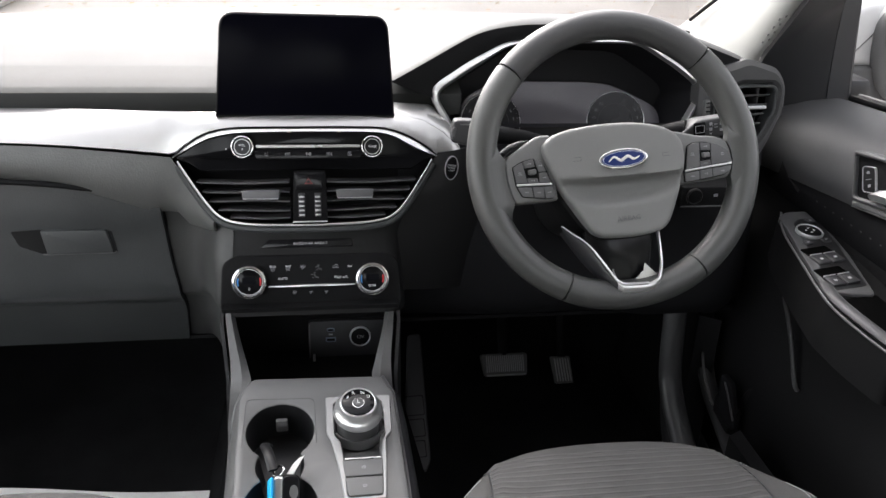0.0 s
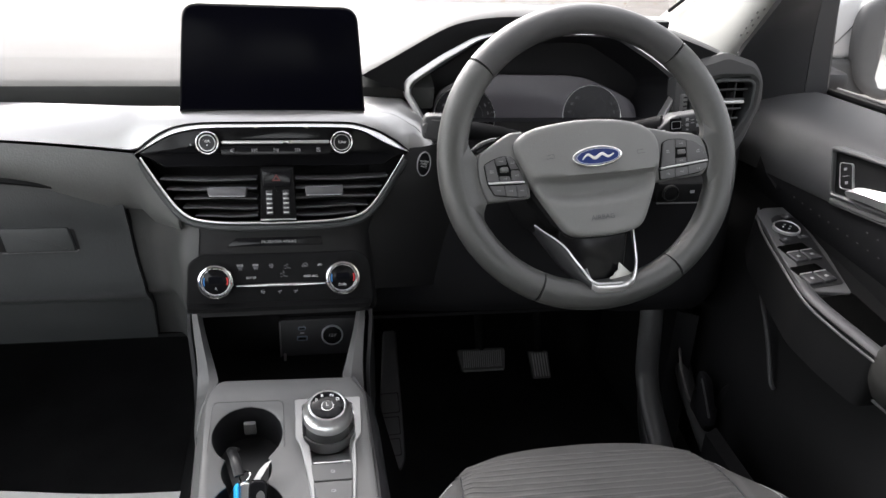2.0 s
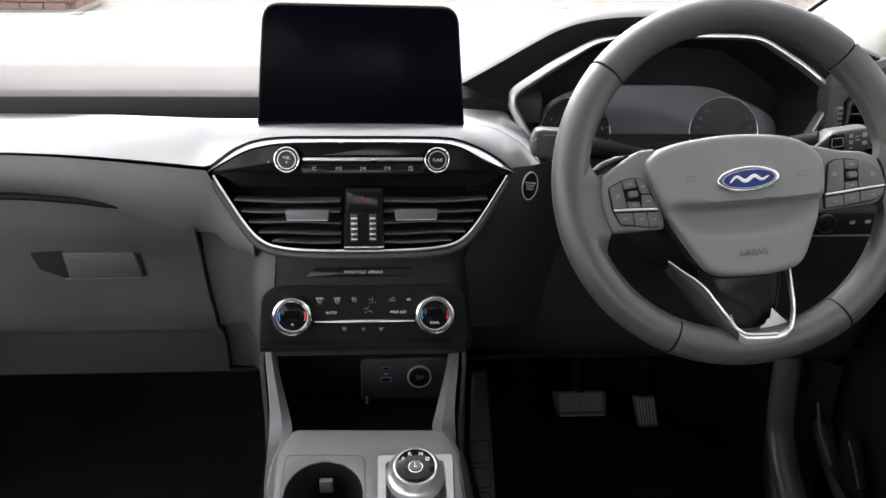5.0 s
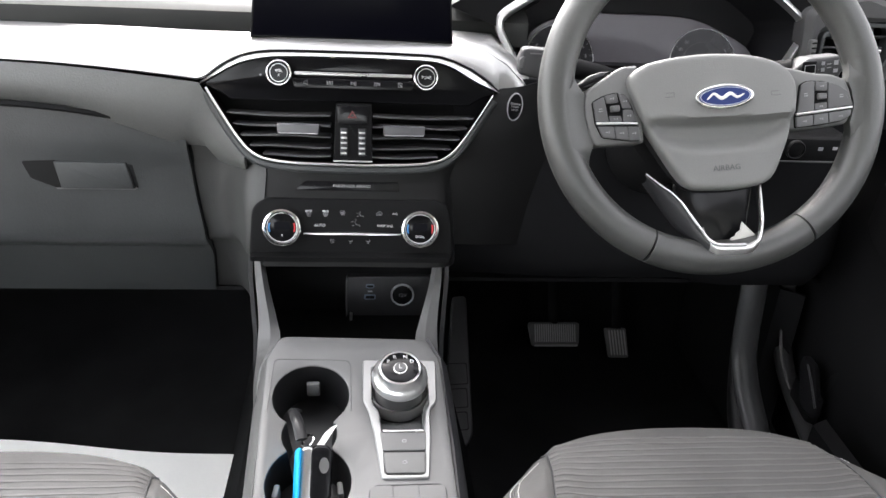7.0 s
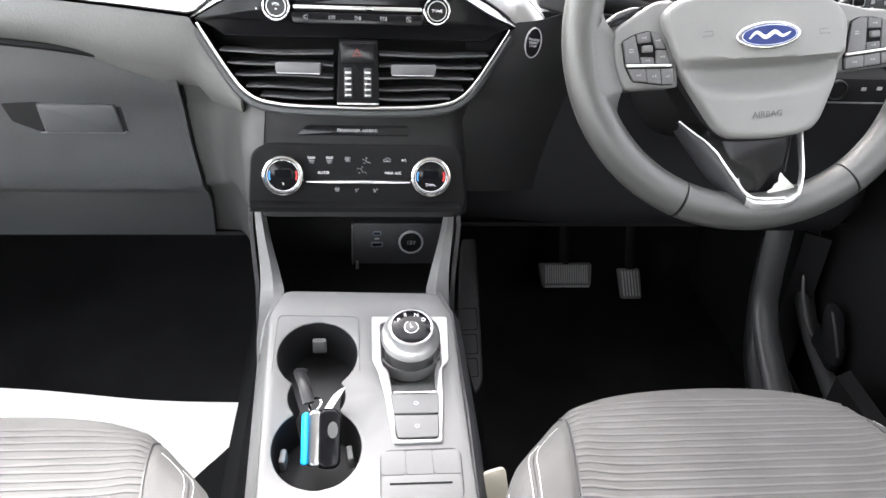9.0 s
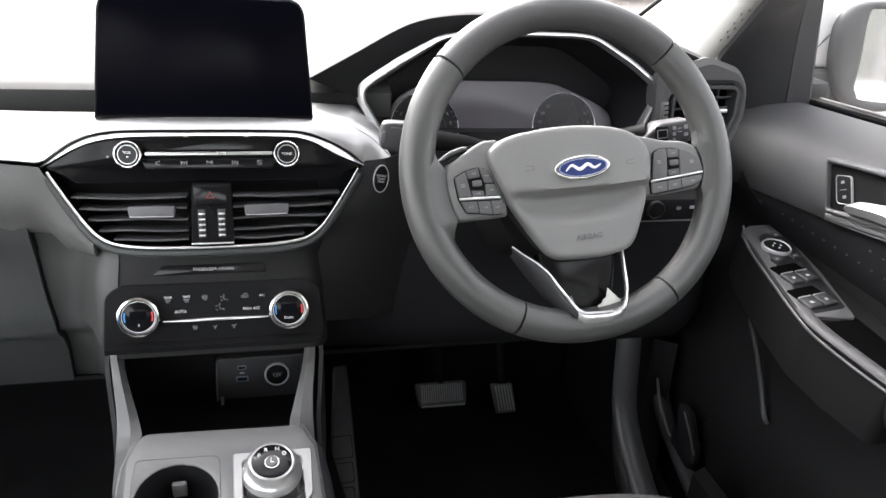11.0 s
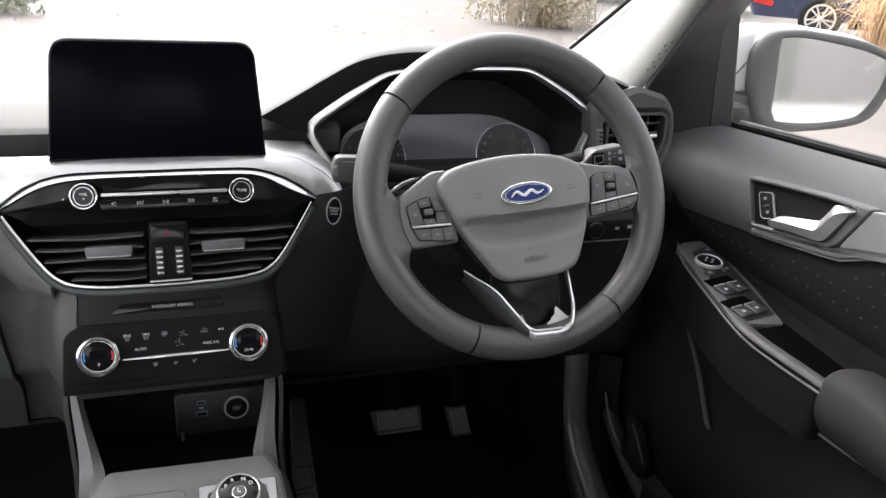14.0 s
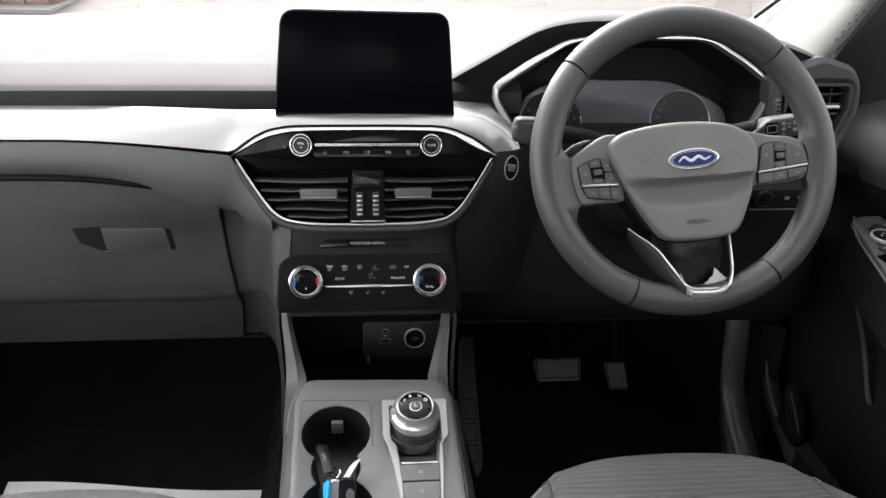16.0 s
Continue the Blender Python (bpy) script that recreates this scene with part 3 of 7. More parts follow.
# silver shoulder end piece running up to the cluster
rows = [[(0.108, 1.100, 0.7352), (0.158, 1.100, 0.7252), (0.187, 1.100, 0.7082), (0.214, 1.102, 0.682)], [(0.108, 1.104, 0.7362), (0.161, 1.104, 0.7292), (0.191, 1.106, 0.713), (0.218, 1.108, 0.686)], [(0.108, 1.150, 0.7365), (0.172, 1.150, 0.7330), (0.198, 1.150, 0.7150), (0.224, 1.150, 0.69)]]
part("strip_end_cap", sheet(rows, 0.004), M_SILVER, dash)

# start button
ST = rot_frame((0.197, 1.0795, 0.6625), (1, 0.10, 0), (-0.03, 0.17, 0.98)) @ T(0, 0, 0, -9)
start = thing("start_button", (0.197, 1.082, 0.64), "round black engine start button with chrome ring", "button")
part("ring", band(circ(0, 0, 0.0096, 0.0170), circ(0, 0, 0.0085, 0.0157), 0, 0.004, ST, 0.0008), M_PRINT, start)
part("cap", slab(circ(0, 0, 0.0084, 0.0156), 0, 0.003, ST, 0.0012), M_GLOSS, start)
words("lettering", "ENGINE\nSTART\nSTOP", 0.0036, ST @ T(0, 0, 0.0032), M_PALE, start)
tagged(start.children[-1], "white lettering")

# ---- infotainment screen ----
screen = thing("infotainment_screen", (0.001, 1.10, 0.73), "blank black tablet-style screen standing on the dashboard", "screen")
so = [(-0.1180, -0.002), (0.1168, -0.002)] + fillet([(0.1168, -0.002), (0.1078, 0.1280), (-0.1055, 0.1300), (-0.1180, -0.002)], 0.020, 8, False)[1:-1]
part("housing", slab(so, -0.020, 0.0, SCR, 0.003), M_BLACK, screen)
part("glass", slab(inset(so, 0.0025), 0.0, 0.0012, SCR, 0.0008), M_SCREEN, screen, "unlit glossy black display glass")
part("stand", block((0.0, 1.128, 0.745), (0.16, 0.035, 0.03), 0.006), M_BLACK, screen)

# ---- radio panel ----
radio = thing("radio_panel", (0, 1.08, 0.66), "gloss black radio panel with two chrome-ringed knobs", "radio")
CURVED.append(radio)
ro_top = [(-0.1765, -0.0040), (-0.1610, 0.0044), (-0.1445, 0.0137), (-0.1283, 0.0210), (-0.1125, 0.0253), (-0.0938, 0.0283), (-0.0694, 0.0296), (-0.0210, 0.0303), (0.0392, 0.0303), (0.0881, 0.0292), (0.1037, 0.0272), (0.1194, 0.0220), (0.1451, 0.0078), (0.1765, -0.0045)]
ro_bot = [(0.155, -0.012), (0.140, -0.021), (-0.140, -0.021), (-0.155, -0.012)]
ro = [tuple(p) for p in smooth_path([Vector(p) for p in ro_top], 4)] + ro_bot
part("face", slab(ro[::-1], -0.02, 0.0, STACK, 0.002), M_GLOSS, radio, "gloss black face")
lo_line = smooth_path([Vector(p) for p in ro_top], 4)
hi_line = [Vector((p.x, along(RADIO_ARCH, p.x))) for p in lo_line]
part("edge_groove", tube([STACK @ Vector((p.x, p.y + 0.0004, 0.0022)) for p in hi_line], 0.0009, 6), M_BLACK, radio)
rows = [[STACK @ Vector((a.x, a.y + (b.y - a.y) * f, z)) for a, b in zip(lo_line, hi_line)] for f, z in ((-0.05, -0.003), (0.0, 0.0040), (0.10, 0.0052), (0.85, 0.0022), (0.97, 0.0014), (1.0, -0.002))]
part("top_edge_trim", sheet(rows), M_LEVER, radio, "bright bevelled edge along the top of the panel", 50)


def knob(parent, x, y, r, M, name, text, tint=None):
    B = M @ T(x, y)
    ring = part(name, lathe([(r, 0), (r, 0.006), (r * 0.97, 0.009), (r * 0.90, 0.0095), (r * 0.85, 0.009), (r * 0.83, 0.006)], B, 40, cap=False), M_CHROME, parent, "chrome ring knob")
    part("cap", lathe([(r * 0.84, 0.002), (r * 0.84, 0.0075), (r * 0.78, 0.0088)], B, 40), M_GLOSS, ring)
    part("inner_ring", band(circ(0, 0, r * 0.70), circ(0, 0, r * 0.64), 0.0088, 0.0094, B, 0.0002), M_SATIN, ring)
    if text:
        words("lettering", text, r * 0.30, B @ T(0, 0, 0.0090), M_WHITE, ring)
    return ring


knob(radio, -0.083, 0.0108, 0.0150, STACK, "volume_knob", "VOL\no")
knob(radio, 0.086, 0.0104, 0.0150, STACK, "tuning_knob", "TUNE")
part("disc_slot", slab(rr(0.002, 0.0112, 0.136, 0.004, 0.0015), 0, 0.0022, STACK, 0.0008), M_SATIN, radio, "satin silver bar over the disc slot")
part("disc_slot_gap", slab(rr(0.002, 0.0083, 0.130, 0.0018, 0.0006), 0, 0.0006, STACK), M_BLACK, radio)
part("button_ledge", slab([(-0.066, -0.006), (0.070, -0.006), (0.074, 0.006), (-0.070, 0.006)], -0.002, 0.0016, STACK, 0.001), M_GLOSS, radio)
BACK = [[(0.5, 0.4), (0.0, 0.0), (0.5, -0.4), (0.5, 0.4)], [(0.0, 0.4), (-0.5, 0.0), (0.0, -0.4), (0.0, 0.4)], [(-0.55, 0.4), (-0.55, -0.4)]]
RADIO_MARKS = (("mute_mark", [[(-0.5, 0.2), (-0.2, 0.2), (0.2, 0.5), (0.2, -0.5), (-0.2, -0.2), (-0.5, -0.2), (-0.5, 0.2)]], -0.052), ("back_mark", BACK, -0.025), ("play_mark", [[(-0.5, 0.4), (0.1, 0.0), (-0.5, -0.4), (-0.5, 0.4)], [(0.25, 0.4), (0.25, -0.4)], [(0.5, 0.4), (0.5, -0.4)]], 0.002), ("forward_mark", [[(-u, v) for u, v in line] for line in BACK], 0.029), ("display_mark", [[(-0.4, 0.4), (0.4, 0.4), (0.4, -0.4), (-0.4, -0.4), (-0.4, 0.4)], [(-0.4, 0.4), (0.4, -0.4)]], 0.056))
for nm, lines, cx in RADIO_MARKS:
    bm = bmesh.new()
    for line in lines:
        tube([STACK @ Vector((cx + u * 0.0056, 0.001 + v * 0.0056, 0.0018)) for u, v in line], 0.00034, 4, bm=bm)
    part(nm, bm, M_PALE, radio)
bars("sensor_dot", [(-0.105, 0.008, 0.002, 0.002)], STACK, M_PRINT, radio)
for sx in (-0.022, 0.042):
    part("strip_clip", slab(rr(sx, 0.0300, 0.005, 0.0016, 0.0005, 2), 0.0, 0.0030, STACK), M_CREAM, radio)

# ---- centre air vents ----
vent = thing("centre_air_vent", (0, 1.06, 0.60), "pair of black slatted air vents in a chrome bezel", "air vent")
CURVED.append(vent)
vb = [(-0.170, -0.008), (-0.160, -0.024), (-0.136, -0.060), (-0.118, -0.080), (-0.096, -0.089), (-0.05, -0.0925), (0.05, -0.0925), (0.096, -0.089), (0.118, -0.080), (0.136, -0.060), (0.160, -0.024), (0.170, -0.008)]
u_path = smooth_path([Vector(p) for p in vb], 5)
part("bezel", tube([STACK @ Vector((p.x, p.y, 0.003)) for p in u_path], 0.0017, 8), M_SATIN, vent, "chrome surround")
part("outer_bezel", tube([STACK @ Vector((p.x * 1.012, p.y - 0.0065, 0.0005)) for p in u_path], 0.0046, 8), M_SOFT, vent)
cav = [(p.x, p.y) for p in smooth_path([Vector(p) for p in vb], 3)] + [(0.15, -0.004), (-0.15, -0.004)]
part("cavity", slab(cav, -0.060, -0.045, STACK), M_BLACK, vent)
bm = bmesh.new()
loops(bm, [[STACK @ Vector((p[0], p[1], z)) for p in cav] for z in (-0.045, 0.001)], False, False)
part("duct", bm, M_BLACK, vent)


def half_width(w):
    for (x0, w0), (x1, w1) in zip(vb[6:], vb[7:]):
        if w0 <= w <= w1:
            return x0 + (x1 - x0) * (w - w0) / max(w1 - w0, 1e-6)
    return 0.165


for side in (-1, 1):
    for w in (-0.037, -0.049, -0.061, -0.0735, -0.084):
        x0, x1 = 0.025, half_width(w) - 0.004
        bm = bmesh.new()
        rings = []
        for x in np.linspace(x0, x1, 9):
            sway = 0.003 * math.sin((x - x0) / (x1 - x0) * 6.0 + w * 120)
            rings.append([STACK @ Vector((side * x, w + dy + sway * 0.25, z)) for dy, z in ((-0.0012, -0.004), (0.0004, -0.0035), (0.0018, -0.010), (0.0030, -0.034), (0.0010, -0.034), (-0.0006, -0.012))])
        loops(bm, rings)
        part("slat", bm, M_SLAT, vent)
    tab = slab(fillet([(side * 0.062 - 0.024, -0.058), (side * 0.062 + 0.024, -0.058), (side * 0.062 + 0.025, -0.046), (side * 0.062 - 0.025, -0.046)], 0.002), -0.012, 0.004, STACK, 0.0015)
    tb = part("vent_tab", tab, M_TAB, vent, "sliding tab on the slats")
    part("tab_edge", slab(rr(side * 0.062, -0.0575, 0.046, 0.0010, 0.0004, 2), 0.002, 0.0046, STACK), M_PALE, tb)
col = fillet([(-0.021, -0.088), (0.025, -0.088), (0.023, -0.022), (-0.018, -0.022)], 0.001)
part("centre_column", slab(col, -0.02, 0.004, STACK, 0.001), M_BLACK, vent)
part("hazard_button", slab(fillet([(-0.016, -0.046), (0.019, -0.046), (0.021, -0.024), (-0.017, -0.024)], 0.002), 0.004, 0.006, STACK, 0.001), M_GLOSS, vent, "black hazard light button")
part("hazard_mark", band([(-0.0045, -0.038), (0.0065, -0.038), (0.001, -0.0295)], [(-0.0020, -0.0365), (0.0040, -0.0365), (0.001, -0.0322)], 0.006, 0.0064, STACK), M_HAZARD, vent, "red warning triangle")
for sx in (-0.0085, 0.0125):
    tw = part("thumbwheel", slab(rr(sx, -0.066, 0.009, 0.032, 0.001, 2), 0.0, 0.006, STACK, 0.002), M_DARK, vent, "ribbed thumbwheel")
    bm = bmesh.new()
    for i in range(5):
        slab(rr(sx, -0.055 - 0.006 * i, 0.007, 0.0022, 0.0006, 2), 0.005, 0.0078, STACK, 0.0006, bm)
    part("rib", bm, M_SATIN, tw)
part("column_foot", slab(rr(0.002, -0.0885, 0.046, 0.0022, 0.0008, 2), 0.0, 0.0062, STACK, 0.0008), M_SATIN, vent)

# ---- heater panel ----
def part_bow(co, w):
    """The bow of the stack fades out below the vents."""
    return co.lerp(bow(co), min(1.0, max(0.0, (w + 0.140) / 0.030)))


climate = thing("climate_panel", (0, 1.03, 0.48), "black climate control panel with two chrome-ringed dials", "control panel")
def under_bezel(x):
    """Height of the vent bezel's lower edge at x."""
    a = abs(x)
    for (x0, w0), (x1, w1) in zip(vb[6:], vb[7:]):
        if x0 <= a <= x1:
            return w0 + (w1 - w0) * (a - x0) / (x1 - x0)
    return -0.0925 if a < 0.1 else 0.0


rows = []
for k, (w, hw, out, hr) in enumerate(((-0.066, 0.156, 0.9, 0.122), (-0.076, 0.143, 0.9, 0.121), (-0.086, 0.124, 1.0, 0.120), (-0.094, 0.112, 1.1, 0.118), (-0.102, 0.107, 1.15, 0.114), (-0.112, 0.1065, 1.08, 0.110), (-0.125, 0.108, 1.0, 0.108), (-0.150, 0.109, 1.0, 0.109), (-0.190, 0.110, 0.9, 0.110), (-0.218, 0.111, 0.85, 0.111))):
    spots = [(-hw + dx * out, z) for dx, z in ((0.006, -0.0066), (0.018, -0.0057), (0.030, -0.0055))]
    e = spots[-1][0]
    spots += [(e + (-0.05 - e) * f, -0.0055) for f in (0.25, 0.5, 0.75)] + [(x, -0.0055) for x in (-0.05, 0.0, 0.05, 0.075, 0.095)]
    spots += [(hr + dx, z) for dx, z in ((-0.006, -0.0055), (0.004, -0.008), (0.012, -0.015), (0.018, -0.030), (0.022, -0.055), (0.024, -0.085))]
    row = []
    for x, z in spots:
        we = min(w, under_bezel(x) - 0.004 - 0.0008 * k) if w > -0.10 else w
        row.append(tuple(part_bow(STACK @ Vector((x, we, z)), we)))
    rows.append(row)
part("surround", sheet(rows), M_STACK, climate, "black plastic surround")
# cheek beside the glove box, bending forward into the rounded shoulder of the stack
SHOULDER = ((0.467, 0.108), (0.508, 0.107), (0.547, 0.109), (0.571, 0.1075), (0.583, 0.1065), (0.592, 0.107), (0.600, 0.112), (0.608, 0.124), (0.617, 0.141), (0.627, 0.155))
rows = []
for z in (0.622, 0.615, 0.608, 0.600, 0.592, 0.583, 0.571, 0.558, 0.540, 0.520, 0.500, 0.4835, 0.474, 0.466, 0.459, 0.451, 0.444, 0.420, 0.380, 0.345, 0.325):
    w = (z - 0.690) / C17
    base = along(LID, z) - 0.010 * ease((z - 0.565) / 0.045)
    hw = float(np.interp(z, [p[0] for p in SHOULDER], [p[1] for p in SHOULDER]))
    near = [part_bow(STACK @ Vector((-hw + dx, w, d)), w) for dx, d in ((-0.018, -0.0205), (-0.011, -0.0135), (-0.003, -0.0088), (0.006, -0.0066))]
    low = ease((0.490 - z) / 0.030)
    near = [p.lerp(Vector((x, y + 0.2 * max(0.0, 0.42 - z), z)), low) for p, x, y in zip(near, (-0.130, -0.125, -0.120, -0.114), (1.078, 1.070, 1.064, 1.060))]
    gx = along(GAP_X, z) + 0.0012
    b0 = Vector((min(-0.176, near[0].x - 0.035), base, z))
    b1, b2, b3 = b0 + Vector((0.026, 0, 0)), near[0] + Vector((-0.010, 0.020, 0)), near[0]
    bend = [b0 * (1 - t) ** 3 + b1 * 3 * t * (1 - t) ** 2 + b2 * 3 * t * t * (1 - t) + b3 * t ** 3 for t in np.linspace(0, 1, 10)]
    rows.append([(gx, base, z), ((gx + b0.x) / 2, base, z)] + [(p.x, p.y, z) for p in bend] + [(p.x, p.y, z) for p in near[1:]])
# lighter than the surround: sheen on the rounded shoulder is put into colour
part("shoulder", sheet(rows), M_SHOULDER, climate, "soft grey cheek and rounded shoulder of the stack", 70)
FACE = STACK @ T(0, 0, -0.0035)
face = fillet([(-0.122, -0.212), (0.126, -0.212), (0.120, -0.145), (0.105, -0.134), (-0.100, -0.134), (-0.117, -0.145)], 0.014)
part("face", slab(face, -0.016, 0.0, FACE, 0.003), M_BLACK, climate)
part("airbag_strip", slab(fillet([(-0.066, -0.1245), (0.058, -0.1245), (0.056, -0.1135), (-0.054, -0.1135)], 0.002), -0.010, -0.0050, STACK, 0.0004), M_GLOSS, climate)
words("lettering", "PASSENGER AIRBAG", 0.0050, STACK @ T(0.001, -0.119, -0.0049), M_PALE, climate)
for x, low_text in ((-0.081, "0"), (0.083, "DUAL")):
    B = FACE @ T(x, -0.168)
    dial = part("temperature_dial", lathe([(0.0232, 0), (0.0232, 0.010), (0.0222, 0.0125), (0.0200, 0.0128), (0.0190, 0.011), (0.0188, 0.006)], B, 48, cap=False), M_CHROME, climate, "chrome-ringed rotary dial")
    part("dial_face", lathe([(0.0190, 0.002), (0.0190, 0.0085), (0.018, 0.009)], B, 48), M_GLOSS, dial)
    part("inner_ring", band(circ(0, 0, 0.0180, n=48), circ(0, 0, 0.0172, n=48), 0.009, 0.0098, B, 0.0002), M_SATIN, dial)
    for sgn, mm in ((-1, M_BLUE), (1, M_RED)):
        arc = [(sgn * 0.0158 * math.cos(a), 0.0158 * math.sin(a)) for a in np.linspace(-0.35, 0.35, 8)]
        arc += [(sgn * 0.0142 * math.cos(a), 0.0142 * math.sin(a)) for a in np.linspace(0.35, -0.35, 8)]
        part("warm_mark" if sgn > 0 else "cold_mark", slab(arc, 0.009, 0.0096, B), mm, dial)
    words("lettering", low_text, 0.0042, B @ T(0, -0.0095, 0.0092), M_WHITE, dial)
    part("window", slab(rr(0, 0.002, 0.018, 0.009, 0.001, 2), 0.009, 0.0093, B), M_SCREEN, dial)
bm = bmesh.new()
rings = []
for x in np.linspace(-0.056, 0.060, 17):
    u = (x - 0.002) / 0.058
    hh = 0.0034 * (1 - 0.75 * u * u)
    rings.append([FACE @ Vector((x, -0.1765 + dy * hh, z)) for dy, z in ((-0.6, 0.0), (-0.4, 0.003), (0.4, 0.003), (0.6, 0.0))])
loops(bm, rings)
part("button_bar", bm, M_SATIN, climate, "satin silver toggle bar")
part("bar_centre", slab(rr(0.002, -0.1762, 0.036, 0.003, 0.001, 2), 0.002, 0.0042, FACE, 0.0006), M_SATIN, climate)
for body, x, y in (("AUTO", -0.037, -0.1665), ("MAX A/C", 0.041, -0.1665), ("A/C", 0.053, -0.1515), ("REAR", -0.050, -0.1495), ("MAX", -0.030, -0.1495)):
    words("lettering", body, 0.0046 if body in ("AUTO", "MAX A/C") else 0.0036, FACE @ T(x, y, 0.0002), M_WHITE, climate)


def icon(name, lines, x, y, size, M, m, parent):
    """A small printed symbol made of strokes within a unit square."""
    bm = bmesh.new()
    for line in lines:
        tube([M @ Vector((x + u * size, y + v * size, 0.0003)) for u, v in line], 0.00030, 4, bm=bm)
    return part(name, bm, m, parent)


SCREEN_MARK = [[(-0.5, 0.1), (-0.35, 0.45), (0.35, 0.45), (0.5, 0.1), (-0.5, 0.1)], [(-0.25, 0.3), (-0.3, 0.0), (-0.2, -0.4)], [(0.0, 0.3), (-0.05, 0.0), (0.05, -0.4)], [(0.25, 0.3), (0.2, 0.0), (0.3, -0.4)]]
SEATED_MARK = [[(-0.1, 0.45), (0.05, 0.3), (-0.1, 0.15)], [(-0.15, 0.1), (0.05, -0.3), (0.45, -0.3), (0.5, -0.5)], [(-0.6, 0.1), (-0.3, 0.1)], [(-0.5, -0.4), (-0.2, -0.4)]]
CAR_MARK = [[(-0.5, -0.2), (-0.5, 0.1), (-0.25, 0.1), (-0.1, 0.35), (0.25, 0.35), (0.5, 0.0), (0.5, -0.2), (-0.5, -0.2)], [(-0.2, -0.05), (0.2, -0.05), (0.1, 0.1)]]
FAN_MARK = [[(0.0, 0.0), (0.3, 0.35), (0.45, 0.1), (0.0, 0.0)], [(0.0, 0.0), (-0.35, 0.25), (-0.4, 0.0), (0.0, 0.0)], [(0.0, 0.0), (0.05, -0.4), (-0.2, -0.35), (0.0, 0.0)]]
for nm, lines, x, y, size in (("demister_mark", SCREEN_MARK, -0.050, -0.1535, 0.0064), ("demister_mark", SCREEN_MARK, -0.030, -0.1535, 0.0064), ("demister_mark", SCREEN_MARK, -0.010, -0.1515, 0.0064), ("airflow_mark", SEATED_MARK, 0.0110, -0.1520, 0.0078), ("airflow_mark", SEATED_MARK, 0.0060, -0.1625, 0.0092), ("recirculation_mark", CAR_MARK, 0.0340, -0.1515, 0.0076), ("seat_mark", SCREEN_MARK, -0.022, -0.1860, 0.0056), ("fan_mark", FAN_MARK, 0.000, -0.1860, 0.0060), ("fan_mark", FAN_MARK, 0.021, -0.1860, 0.0068)):
    icon(nm, lines, x, y, size, FACE, M_PRINT, climate)

# ---- storage cubby under the heater panel ----
cubby = thing("storage_cubby", (0, 1.05, 0.40), "deep black storage tray with power sockets", "storage tray")
rows = [[(x, 1.118, z) for x in (-0.118, 0.0, 0.118)] for z in (0.50, 0.42, 0.345)]
part("back_wall", sheet(rows, 0.006), M_BLACK, cubby)
rows = [[(x * k, y, z) for x in (-1, 0, 1)] for y, z, k in ((0.940, 0.406, 0.078), (0.985, 0.378, 0.086), (1.03, 0.352, 0.096), (1.118, 0.345, 0.116))]
part("tray", sheet(rows, 0.006), M_BLACK, cubby)
part("roof", sheet([[(x, y, 0.492) for x in (-0.118, 0.118)] for y in (0.992, 1.118)], 0.006), M_BLACK, cubby)
US = rot_frame((0.055, 1.100, 0.3795), (1, 0, 0), (0, 0.12, 1))
part("socket_plate", slab(rr(0.0000, -0.028, 0.126, 0.110, 0.004), -0.012, 0.0, US, 0.002), M_DARK, cubby)
part("plate_edge", slab(rr(-0.0625, -0.020, 0.0022, 0.088, 0.0008, 2), -0.004, 0.004, US, 0.0008), M_SIDE, cubby)
usb = part("usb_socket", slab(rr(-0.0300, -0.004, 0.016, 0.0075, 0.001, 2), 0, 0.0012, US, 0.0005), M_USB, cubby, "small usb socket")
part("usb_slot", slab(rr(-0.0300, -0.004, 0.012, 0.004, 0.0005, 2), 0.0012, 0.0016, US), M_BLACK, usb)
bars("usb_mark", [(-0.0300, 0.0045, 0.006, 0.0022)], US, M_PRINT, cubby)
usc = part("usb_socket", slab(rr(-0.0300, 0.0125, 0.0120, 0.0060, 0.0025, 3), 0, 0.0012, US, 0.0005), M_USB, cubby, "small usb socket")
part("usb_slot", slab(rr(-0.0300, 0.0125, 0.0090, 0.0030, 0.0013, 3), 0.0012, 0.0016, US), M_BLACK, usc)
B = US @ T(0.015, 0.0)
pw = part("power_socket", lathe([(0.0165, 0), (0.0165, 0.003), (0.0158, 0.004), (0.0148, 0.004), (0.0139, 0.002)], B, 36, cap=False), M_PALE, cubby, "round 12 volt socket with satin ring")
part("socket_cap", lathe([(0.0139, 0), (0.0139, 0.0030), (0.0130, 0.0036)], B, 36), M_BLACK, pw)
words("lettering", "12V", 0.0075, B @ T(0, 0, 0.0037), M_PRINT, pw)
part("tray_catch", block((-0.001, 1.085, 0.352), (0.004, 0.006, 0.012), 0.001), M_SATIN, cubby)

# ---- centre console ----
console = thing("centre_console", (0.01, 0.80, 0.10), "light grey centre console with twin cup holders between the seats", "console")


